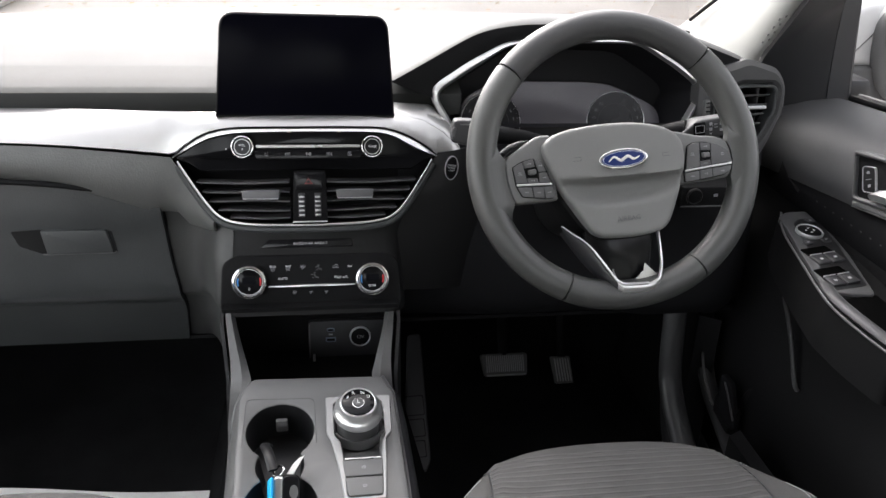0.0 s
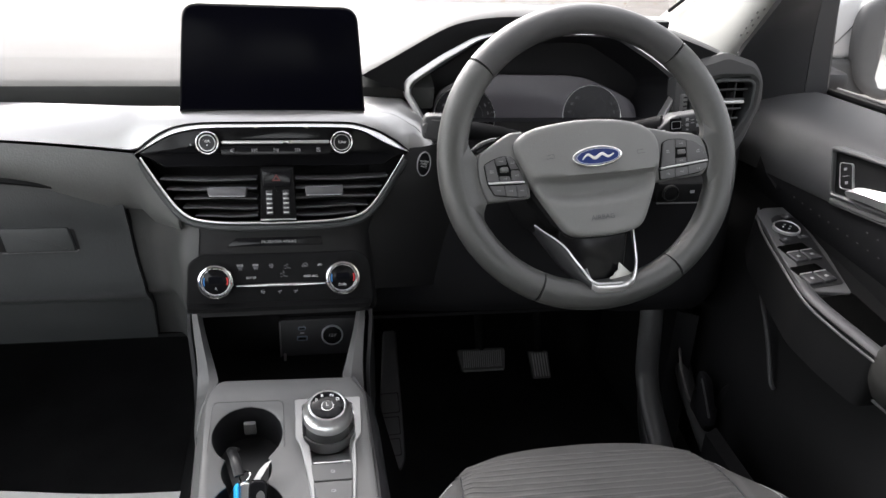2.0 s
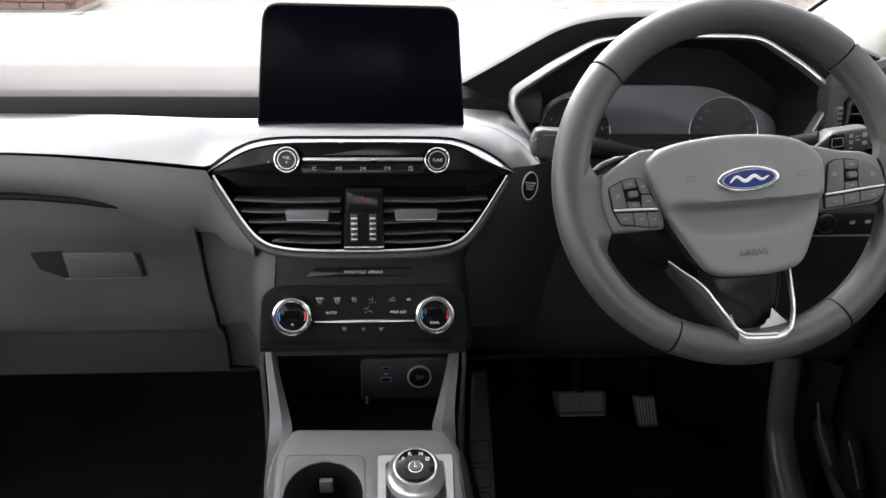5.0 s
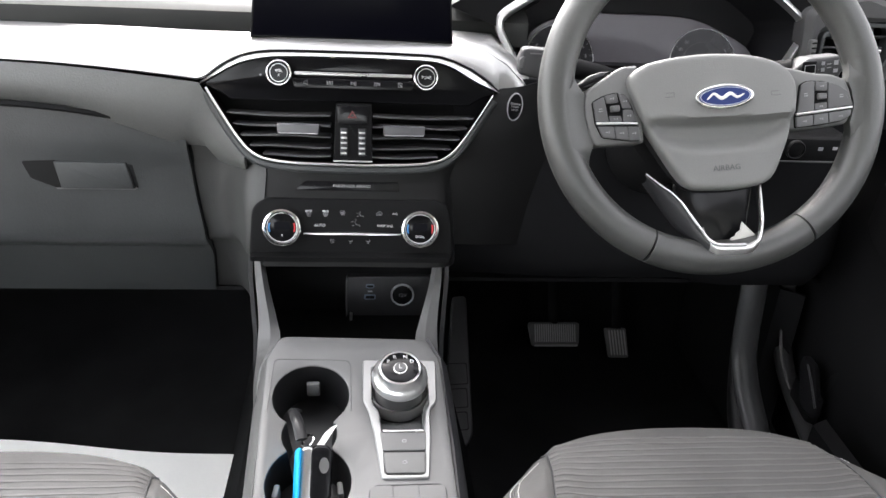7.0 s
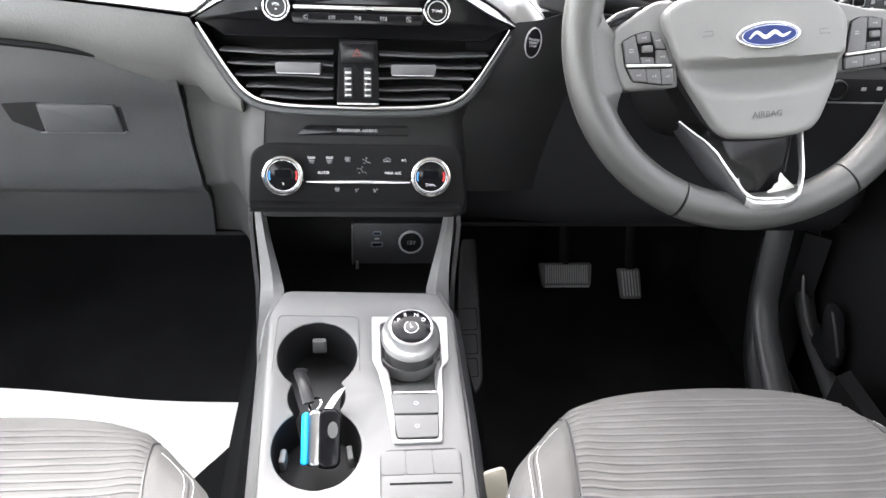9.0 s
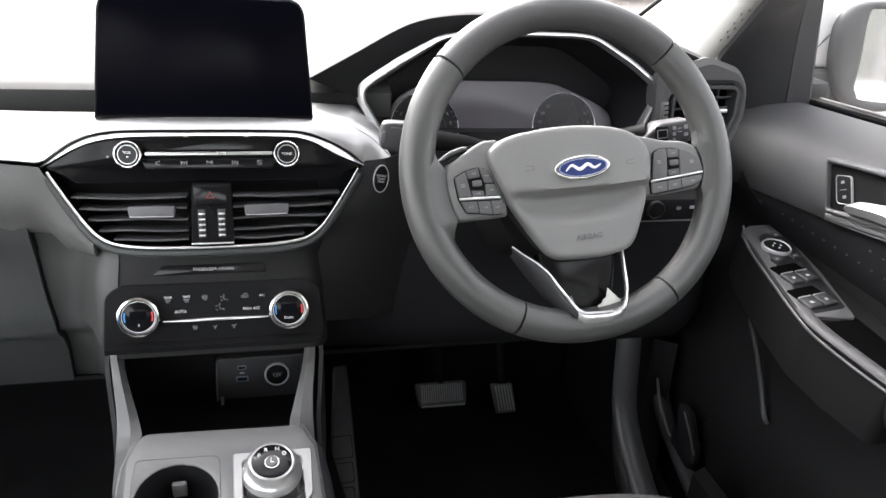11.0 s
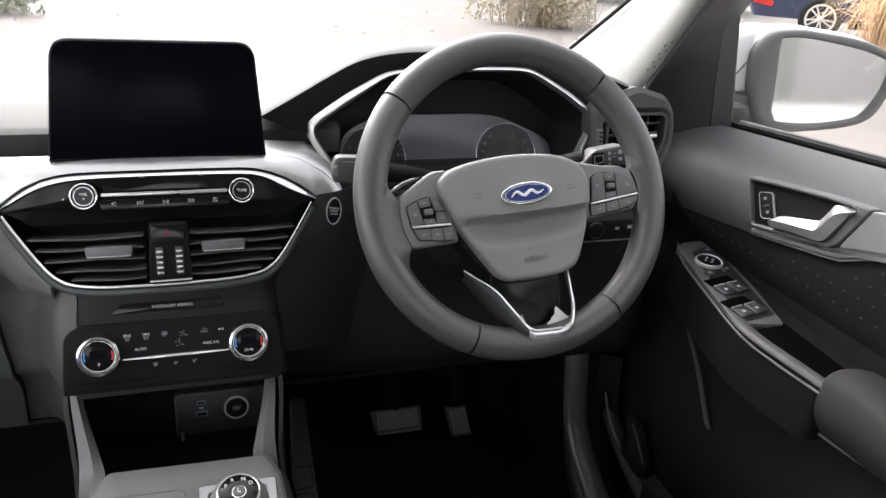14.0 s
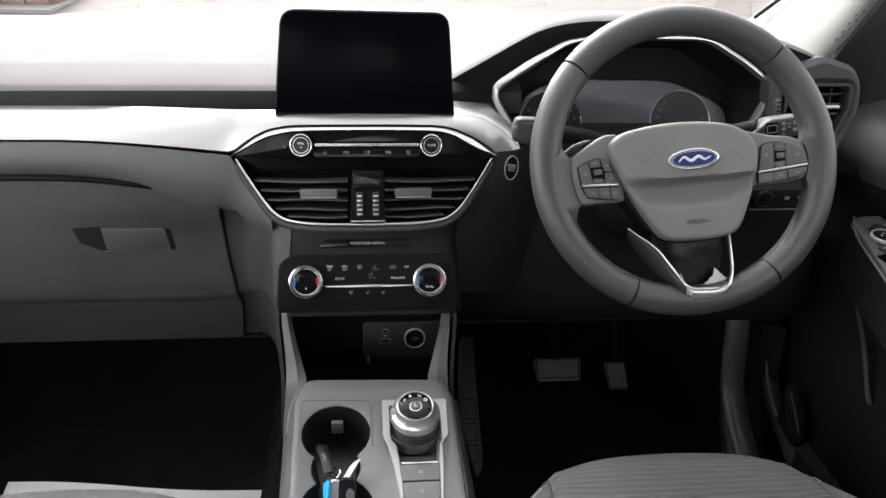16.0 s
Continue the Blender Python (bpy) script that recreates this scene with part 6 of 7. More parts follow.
for i in range(30):
    for k in range(4):
        y, z = 0.42 + 0.0215 * i + 0.0108 * (k % 2), 0.672 - 0.020 * k
        if z < inlay_z(y) - 0.016:
            slab(circ(0, 0, 0.0022, 0.0010, 8), -0.0008, 0.0002, rot_frame((0.7490 + (0.0003 if z > 0.63 else 0.0), y, z), (0, -1, 0), (0, 0, 1)), bm=bm)
tagged(part("dimple_pattern", bm, M_FLANK, door, "faint dots moulded into the card"), kind="stuff")
part("weatherstrip", tube([(0.868, y, belt(y) + 0.004) for y in np.linspace(0.0, 1.205, 12)], 0.0055, 8), M_BLACK, door, "black rubber strip below the glass")
part("outer_strip", tube([(0.884, y, belt(y) + 0.006) for y in np.linspace(0.0, 1.205, 12)], 0.0045, 8), M_DARK, door, "dark outer edge of the door")
part("outer_skin", sheet([[(x, y, z) for y in np.linspace(-0.02, 1.30, 8)] for x, z in ((0.884, 0.728), (0.915, 0.60), (0.925, 0.30), (0.90, -0.05))], 0.004), M_BODY, door, "white painted outer skin")
dglass = part("glass", sheet([[(x0, 0.02, max(z, belt(0.02) if z < 0.73 else z)), (x0, 0.5 * y1, max(z, belt(0.5 * y1) if z < 0.73 else z)), (x1, y1, z)] for x0, x1, y1, z in ((0.868, 0.866, 1.212, 0.728), (0.845, 0.838, 1.208, 0.875), (0.822, 0.822, 1.170, 0.935), (0.752, 0.744, 0.93, 1.065), (0.70, 0.66, 0.74, 1.14))]), M_WSCREEN, door, "clear side window")
dglass.visible_shadow = False
# dark corner between pillar and glass
PW = [Vector((0.862, 1.208, 0.724)), Vector((0.835, 1.203, 0.879)), Vector((0.824, 1.176, 0.922)), Vector((0.74, 0.92, 1.06)), Vector((0.64, 0.70, 1.155))]
PB = [Vector((0.735, 1.30, 0.690)), Vector((0.716, 1.235, 0.790)), Vector((0.686, 1.125, 0.875)), Vector((0.622, 0.90, 1.042)), Vector((0.572, 0.72, 1.158))]
rows = []
for a, b in zip(smooth_path(PB, 4), smooth_path(PW, 4)):
    m1 = a.lerp(b, 0.55) + Vector((-0.010, -0.012, 0.0))
    rows.append([tuple(a), tuple(a.lerp(m1, 0.5)), tuple(m1), tuple(m1.lerp(b, 0.6) + Vector((-0.003, -0.003, 0))), tuple(b)])
part("corner_trim", sheet([r[:4] for r in rows], 0.008), M_DARK, door, "black corner trim beside the pillar", 70)
# same trim continued; a paler colour carries the sheen near the glass
part("corner_border", sheet([r[3:] for r in rows], 0.008), M_DOOR, door, "border of the corner trim, painted paler for its sheen by the glass")
part("frame_edge", tube(smooth_path(PW, 5), 0.007, 8), M_DARK, door)

# handle recess
DH = rot_frame((0.7495, 0.900, 0.690), (0, -1, 0.0), (0.06, 0, 1))
ro_ = fillet([(-0.1019, 0.0215), (-0.0488, 0.0295), (0.0331, 0.0400), (0.1020, 0.0455), (0.0707, -0.0095), (0.0575, -0.0197), (-0.0236, -0.0334), (-0.0742, -0.0410)][::-1], 0.006, 5)
ri_ = fillet([(-0.0965, 0.0160), (-0.0488, 0.0238), (0.0331, 0.0345), (0.0815, 0.0388), (0.0560, -0.0095), (0.0480, -0.0150), (-0.0402, -0.0300), (-0.0735, -0.0365)][::-1], 0.005, 5)
hd = part("handle_bezel", band(ro_, ri_, -0.012, 0.005, DH, 0.002), M_PLATE, door, "raised edge round the handle")
part("recess", slab(ri_, -0.012, -0.002, DH), M_LOWER, hd)
lv_top = [(-0.0377, -0.0164), (-0.0270, -0.0094), (0.0020, -0.0020), (0.0300, 0.0053), (0.0361, 0.0109), (0.0440, 0.0230), (0.0521, 0.0334), (0.0833, 0.0368)]
lv_edge = [(-0.0385, -0.0195), (-0.0244, -0.0154), (0.0030, -0.0100), (0.0340, -0.0045), (0.0438, 0.0020), (0.0520, 0.0130), (0.0616, 0.0258), (0.0826, 0.0350)]
lv_low = [(-0.0420, -0.0238), (-0.0339, -0.0261), (0.0010, -0.0205), (0.0400, -0.0156), (0.0500, -0.0120), (0.0580, -0.0030), (0.0690, 0.0160), (0.0798, 0.0345)]
rows = [[DH @ Vector((u, v, z + dz)) for u, v in smooth_path([Vector(p) for p in line], 4)] for line, z, dz in ((lv_top, -0.002, 0), (lv_top, 0.003, 0), (lv_edge, 0.0115, 0), (lv_edge, 0.0125, -0.0003), (lv_low, 0.0085, 0), (lv_low, -0.002, 0))]
part("lever", sheet(rows), M_LEVER, hd, "bright silver door lever bent like a hockey stick", 25)
lk_o = fillet([(-0.0800, 0.0060), (-0.0555, 0.0128), (-0.0388, -0.0185), (-0.0635, -0.0258)][::-1], 0.0055, 4)
lk = part("lock_switch", slab(inset(lk_o, 0.0008), -0.004, 0.0012, DH, 0.0012), M_STACK, hd, "black lock switch with a thin grey edge")
part("switch_edge", band(lk_o, inset(lk_o, 0.0008), -0.004, 0.0015, DH, 0.0002), M_PULL, lk)
LM = DH @ T(-0.0595, -0.0062, 0.0012, 28)
bars("lock_marks", [(-0.001, 0.0095, 0.005, 0.0036), (0, 0.0, 0.011, 0.0008), (0.001, -0.0090, 0.005, 0.0036)], LM, M_PRINT, lk)
inl = fillet([(0.1030, 0.0440), (0.1322, 0.0480), (0.50, 0.085), (0.50, 0.040), (0.1481, 0.0080), (0.0760, -0.0245), (0.0471, -0.0302), (-0.0718, -0.0487), (-0.0738, -0.0430), (-0.0236, -0.0350), (0.0585, -0.0210), (0.0722, -0.0105)], 0.002)
part("silver_inlay", slab(inl, -0.004, 0.004, DH, 0.0015), M_INLAY, door, "dull satin silver inlay")
part("inlay_line", tube([DH @ Vector(p) for p in ((-0.0735, -0.0508, 0.001), (0.0471, -0.0325, 0.001), (0.0765, -0.0268, 0.001), (0.1490, 0.0055, 0.001), (0.50, 0.037, 0.001))], 0.0014, 6), M_SIDE, door)
# armrest with switches
ARM = rot_frame((0.72, 1.0, 0.572), (1, 0, 0), (0, 1, 0.09))
ao = fillet([(0.000, 0.095), (-0.026, 0.0365), (-0.0457, -0.0556), (-0.0605, -0.142), (-0.0550, -0.1993), (-0.0405, -0.262), (0.060, -0.262), (0.060, -0.16), (0.050, 0.095)], 0.010, 4)
arm = part("armrest", slab(ao, -0.075, -0.003, ARM, 0.008), M_LOWER, door, "door armrest")
part("armrest_edge", tube(smooth_path([ARM @ Vector(p) for p in ((0.001, 0.092, -0.002), (-0.026, 0.0365, -0.002), (-0.0457, -0.0556, -0.003), (-0.0600, -0.142, -0.004), (-0.0545, -0.1993, -0.005), (-0.0400, -0.262, -0.006))], 6), 0.0016, 8), M_SIDE, arm, "thin silver line along the armrest")
part("grab_rail", tube(smooth_path([ARM @ Vector(p) for p in ((-0.034, -0.085, -0.006), (-0.0490, -0.132, 0.000), (-0.0490, -0.165, 0.001), (-0.0420, -0.205, 0.001), (-0.0270, -0.268, -0.001))], 6), 0.0095, 12, flat=0.6), M_DOOR, arm, "rounded grab rail beside the pull recess")
sw = part("switch_plate", slab(fillet([(0.004, 0.086), (-0.0148, 0.0731), (-0.0241, 0.0228), (-0.0364, -0.029), (-0.0540, -0.128), (0.0085, -0.140), (0.0148, -0.1141), (0.0323, -0.0402), (0.0475, 0.0660), (0.042, 0.088)], 0.008, 4), -0.006, 0.002, ARM, 0.0015), M_PLATE, arm, "grey switch plate")
part("switch_field", slab(fillet([(-0.003, 0.050), (0.012, 0.062), (0.030, 0.064), (0.0415, 0.054), (0.0290, -0.018), (0.0225, -0.050), (0.0100, -0.118), (-0.0430, -0.126), (-0.0290, -0.066), (-0.0200, -0.020)], 0.004, 3), 0.0, 0.0026, ARM), M_CUP, sw, "black field of the switches")
mk = part("mirror_knob", lathe([(0.0195, 0.0), (0.0195, 0.005), (0.0182, 0.0065), (0.0172, 0.0055), (0.0165, 0.0045)], ARM @ T(0.006, 0.0215, 0.001), 36, cap=False), M_PULL, sw, "round mirror adjuster with a thin pale ring")
part("knob_cap", lathe([(0.0168, 0.0), (0.0168, 0.005), (0.0155, 0.0058)], ARM @ T(0.006, 0.0215, 0.001), 36), M_BLACK, mk)
bars("knob_marks", [(0.0, 0.006, 0.003, 0.002), (0.0, -0.006, 0.003, 0.002), (0.006, 0, 0.002, 0.003), (-0.006, 0, 0.002, 0.003)], ARM @ T(0.006, 0.0215, 0.0068), M_WHITE, mk)
for dx, dy, w, h in ((0.026, 0.054, 0.016, 0.012), (-0.013, -0.0085, 0.014, 0.011), (0.0190, -0.0015, 0.014, 0.011)):
    kp = part("key", slab(rr(0, 0, w, h, 0.003), 0.0, 0.0050, ARM @ T(dx, dy, 0, 11), 0.001), M_DARK, sw)
    part("key_mark", slab(rr(0, 0, 0.005, 0.003, 0.0005, 2), 0.0050, 0.0053, ARM @ T(dx, dy, 0, 11)), M_PRINT, kp)
for cx, cy in ((-0.0080, -0.0500), (-0.0190, -0.1030)):
    RM = ARM @ T(cx, cy, 0, 11)
    # flat dark patch for the shade behind the switches
    part("switch_well", slab(rr(0.001, 0.0205, 0.044, 0.019, 0.002, 2), 0.0, 0.0030, RM), M_VOID, sw)
    for i in (-1, 1):
        k = part("window_switch", slab(rr(i * 0.0118, -0.001, 0.0215, 0.0225, 0.002, 3), 0.0, 0.0056, RM, 0.002), M_DARK, sw, "dark grey window switch")
        part("switch_edge", slab(rr(i * 0.0118, 0.0098, 0.0195, 0.0012, 0.0004, 2), 0.003, 0.0062, RM), M_PULL, k)
        part("switch_mark", slab(rr(i * 0.0118, -0.002, 0.0050, 0.0042, 0.0008, 2), 0.0054, 0.0059, RM), M_PALE, k)
# no hollow is cut: a flat black patch carries the recess's shade
part("pull_cup", slab(fillet([(-0.036, -0.141), (0.014, -0.134), (0.022, -0.262), (-0.020, -0.262), (-0.030, -0.200)], 0.005, 4), -0.02, -0.001, ARM, 0.001), M_VOID, arm, "flat black patch painted as the shade of the pull recess")
# padded rear part of the armrest
rows = []
for f, y in enumerate((0.748, 0.745, 0.738, 0.70, 0.64, 0.55, 0.42, 0.25, 0.05)):
    r = []
    k = (0.80, 0.93, 1.0)[min(f, 2)]
    for x, dz in ((0.708, -0.074), (0.693, -0.064), (0.682, -0.045), (0.678, -0.026), (0.680, -0.006), (0.688, 0.008), (0.706, 0.014), (0.738, 0.010), (0.77, -0.004)):
        r.append((0.720 + (x - 0.720) * k, y, 0.556 + (dz + 0.028) * k - 0.028))
    rows.append([tuple(q) for q in smooth_path([Vector(v) for v in r], 4)])
rows = [[(0.728 + (p[0] - 0.728) * 0.3, 0.7485, 0.528 + (p[2] - 0.528) * 0.3) for p in rows[0]]] + rows
part("armrest_pad", sheet(rows), M_ELBOW, door, "soft grey padded elbow rest")
part("pad_underline", tube(smooth_path([(0.696, y, 0.486 + 0.08 * (0.742 - y)) for y in (0.740, 0.71, 0.65, 0.60, 0.45, 0.10)], 4), 0.0018, 8), M_SIDE, door, "pale edge below the elbow rest")
# map pocket and lower details
pk = [(0.703, 1.004, 0.480), (0.700, 0.998, 0.476), (0.699, 0.975, 0.452), (0.697, 0.950, 0.422), (0.694, 0.920, 0.382), (0.698, 0.914, 0.372)]
part("pocket_edge", tube(smooth_path(pk, 5), 0.0035, 8), M_DARK, door)
rows = [[(0.640 + 0.02 * (z < 0.1), y, z) for y in (0.02, 0.4, 0.80, 0.95)] for z in (0.06, 0.16, 0.26)] + [[(0.652, y, 0.268) for y in (0.02, 0.4, 0.80, 0.95)]]
part("map_pocket", sheet(rows, 0.008), M_LOWER, door, "door pocket")
part("speaker_grille", slab(circ(0, 0, 0.075, n=36), -0.004, 0.006, rot_frame((0.712, 0.98, 0.24), (0, -1, 0), (0, 0, 1)), 0.004), M_BLACK, door)

# footwell side trim, sill and bonnet release
for nm, pts, rad, fl in (("trim_7", ((0.600, 1.150, 0.43), (0.600, 1.131, 0.377), (0.600, 1.117, 0.304), (0.600, 1.098, 0.255), (0.600, 1.040, 0.206), (0.600, 0.930, 0.155), (0.600, 0.70, 0.11)), 0.0205, 0.6), ("trim_8", ((0.690, 1.205, 0.42), (0.690, 1.193, 0.350), (0.690, 1.167, 0.268), (0.688, 1.111, 0.217), (0.680, 1.040, 0.198), (0.668, 0.92, 0.175)), 0.0150, 0.8)):
    solo(nm, tube(smooth_path(pts, 6), rad, 14, flat=fl, up=(0, 1, 0)), M_SEAL, "soft grey rubber door seal curving round the opening", "seal", "structure")
# pale strip: the highlight on the seal's lower bend, put in as colour
solo("trim_9", tube(smooth_path([(0.676, 1.150, 0.285), (0.676, 1.128, 0.252), (0.676, 1.095, 0.228), (0.676, 1.080, 0.222)], 5), [0.0012] + [0.0024] * 14 + [0.0012], 8), M_SIDE, "pale strip painted as a highlight on the door seal", "seal", "structure")
kick = sheet([[(0.66, 1.45, 0.05), (0.66, 1.45, 0.38)], [(0.668, 1.25, 0.04), (0.675, 1.25, 0.36)], [(0.662, 1.14, 0.02), (0.672, 1.17, 0.35)], [(0.690, 1.115, 0.02), (0.700, 1.15, 0.35)]], 0.006)
solo("trim_5", kick, M_LOWER, "dark plastic footwell side trim", "trim", "structure")
sill = tube(smooth_path([(0.660, 1.225, 0.30), (0.650, 1.19, 0.20), (0.640, 1.12, 0.11), (0.630, 0.98, 0.07), (0.630, 0.60, 0.06), (0.630, 0.10, 0.06)], 5), 0.020, 10)
solo("trim_6", sill, M_DARK, "dark rounded door sill trim", "trim", "structure")
lever_ = thing("bonnet_release", (0.665, 1.10, 0.20), "black bonnet release lever in the footwell", "lever")
part("handle", slab(fillet([(-0.016, -0.040), (0.010, -0.046), (0.018, -0.030), (0.014, 0.034), (-0.008, 0.042), (-0.017, 0.020)], 0.008), -0.010, 0.004, rot_frame((0.676, 1.045, 0.258), (0.25, -0.95, 0.10), (0.05, 0.55, 0.83)), 0.005), M_KNEE, lever_)
# lighter line paints the highlight along the lever
part("handle_edge", tube(smooth_path([(0.668, 1.050, 0.292), (0.666, 1.030, 0.280), (0.666, 1.012, 0.262), (0.668, 1.004, 0.248)], 5), 0.0016, 8), M_DARK, lever_)
part("base", block((0.684, 1.05, 0.22), (0.02, 0.06, 0.06), 0.006), M_BLACK, lever_)

# ---- door mirror ----
mirror = thing("door_mirror", (0.95, 1.27, 0.70), "white door mirror with dark grey surround", "mirror")
MM = rot_frame((1.093, 1.262, 0.785), (1, -0.10, 0.0), (0.02, 0.035, 1))
def mirror_line(pts):
    return [tuple(p) for p in smooth_path([Vector(p) for p in pts], 4, True)][::-1]


mo = mirror_line([(-0.1123, 0.0825), (-0.1332, 0.0720), (-0.1444, 0.0518), (-0.1436, 0.0156), (-0.1376, -0.0212), (-0.1228, -0.0586), (-0.0979, -0.0811), (-0.0680, -0.0901), (-0.0177, -0.0879), (0.0614, -0.0809), (0.1097, -0.0646), (0.1325, -0.0211), (0.1385, 0.0278), (0.1232, 0.0463), (0.0890, 0.0635), (0.0402, 0.0749), (-0.0286, 0.0831), (-0.0674, 0.0863)])
mi = mirror_line([(-0.1030, 0.0650), (-0.0983, 0.0170), (-0.0948, -0.0202), (-0.0939, -0.0489), (-0.0878, -0.0603), (-0.0752, -0.0715), (-0.0180, -0.0749), (0.0386, -0.0714), (0.0889, -0.0630), (0.1060, -0.0524), (0.1215, -0.0172), (0.1290, 0.0125), (0.1275, 0.0317), (0.1150, 0.0405), (0.0603, 0.0560), (-0.0103, 0.0672), (-0.0555, 0.0722), (-0.0932, 0.0715)])
bm = bmesh.new()
loops(bm, [[MM @ Vector((p[0], p[1] + lift * ease((p[1] + 0.02) / 0.06), z)) for p in inset(mo, d)] for d, z, lift in ((0.05, -0.13, 0.006), (0.022, -0.11, 0.008), (0.006, -0.07, 0.009), (0.002, -0.035, 0.007), (0.002, -0.018, 0.002))], True, False)
part("housing", bm, M_BODY, mirror, "white painted housing")
bm = bmesh.new()
loops(bm, [[MM @ Vector((a[0] + (b[0] - a[0]) * f, a[1] + (b[1] - a[1]) * f, z)) for a, b in zip(mo, mi)] for f, z in ((0.04, -0.030), (0.0, -0.020), (0.0, -0.010), (0.12, -0.003), (0.30, 0.000), (0.75, 0.000), (0.92, -0.002), (1.0, -0.005), (1.0, -0.018))], False, False)
part("surround", bm, M_RIMGREY, mirror, "dark grey plastic rim, broad on its inner side", 60)
part("mirror_glass", slab(inset(mi, 0.0005), -0.016, -0.010, MM), M_MIRROR, mirror, "silvered mirror glass")
part("arm", slab(fillet([(-0.250, -0.096), (-0.250, -0.028), (-0.120, -0.026), (-0.075, -0.084)], 0.008), -0.070, -0.018, MM, 0.008), M_SIDE, mirror, "dark grey arm of the mirror")
part("foot", block((0.885, 1.250, 0.735), (0.06, 0.06, 0.04), 0.012), M_DARK, mirror)
part("upper_cap", slab(fillet([(-0.190, -0.0285), (-0.194, 0.040), (-0.186, 0.066), (-0.160, 0.080), (-0.090, 0.090), (-0.104, -0.0285)], 0.014), -0.10, -0.030, MM, 0.014), M_BODY, mirror, "white painted side of the housing")

# ---- seats ----
HALF = 0.236
# how far the bolster front falls back, by distance from the middle of the seat
FRONT = ((0.0, 0.0), (0.100, 0.0), (0.135, 0.003), (0.150, 0.010), (0.163, 0.021), (0.175, 0.031), (0.186, 0.039), (0.203, 0.053), (0.2128, 0.067), (0.2205, 0.086), (0.2265, 0.108), (0.231, 0.138), (0.236, 0.185))
ROWS = (((0.042, 0.162), (0.053, 0.175), (0.067, 0.1855), (0.0865, 0.1915), (0.120, 0.1965), (0.155, 0.1995), (0.50, 0.212)), ((0.0515, 0.181), (0.062, 0.191), (0.080, 0.197), (0.115, 0.203), (0.155, 0.207), (0.50, 0.2195)), ((0.100, 0.2160), (0.130, 0.2212), (0.170, 0.2248), (0.25, 0.2275), (0.50, 0.2310)))


def seam_u(d):
    """Seam between the cushion centre and a bolster widens towards the back."""
    return 0.150 + 0.020 * min(1.0, max(0.0, d / 0.20))


SEAT_KEY = [(-0.30, 0.030, -0.300), (-0.20, 0.012, -0.200), (-0.10, 0.000, -0.100), (-0.055, 0.000, -0.058), (-0.028, 0.007, -0.028), (0.0, 0.028, -0.006), (0.03, 0.056, 0.0), (0.10, 0.125, 0.0), (0.20, 0.225, -0.010), (0.35, 0.372, -0.032), (0.55, 0.57, -0.060)]


def seat_point(cx, u, d, crest_y, crest_z):
    """Seat surface: u across from the centre line, d back from the front edge along the cushion."""
    a = abs(u)
    round_off = 0.020 * (a / 0.15) ** 2
    front = crest_y + 0.030 - round_off * (1 - ease((d + 0.02) / 0.13)) - along(FRONT, a)
    for (d0, b0, z0), (d1, b1, z1) in zip(SEAT_KEY, SEAT_KEY[1:]):
        if d <= d1:
            break
    t = (d - d0) / (d1 - d0)
    back, z = b0 + (b1 - b0) * t, z0 + (z1 - z0) * t
    side = max(0.0, (a - 0.200) / (HALF - 0.200))
    z += 0.010 * ease((a - 0.11) / 0.08) * ease((d + 0.01) / 0.09)
    z -= 0.026 * side ** 2.2
    z -= 0.010 * ease((a - 0.06) / 0.15) * (1 - ease((d + 0.01) / 0.09))
    g = abs(a - seam_u(d))
    if g < 0.0077:
        z -= 0.0035 * (1 - g * g / 0.00006)
    return Vector((cx + u, front - back, crest_z + z))


def seat_at(cx, u, q, crest_y, crest_z):
    """The point of the seat at u across and q behind the crest."""
    lo, hi = -0.05, 0.55
    for k in range(24):
        mid = (lo + hi) / 2
        lo, hi = (mid, hi) if crest_y - seat_point(cx, u, mid, crest_y, crest_z).y < q else (lo, mid)
    return seat_point(cx, u, lo, crest_y, crest_z)


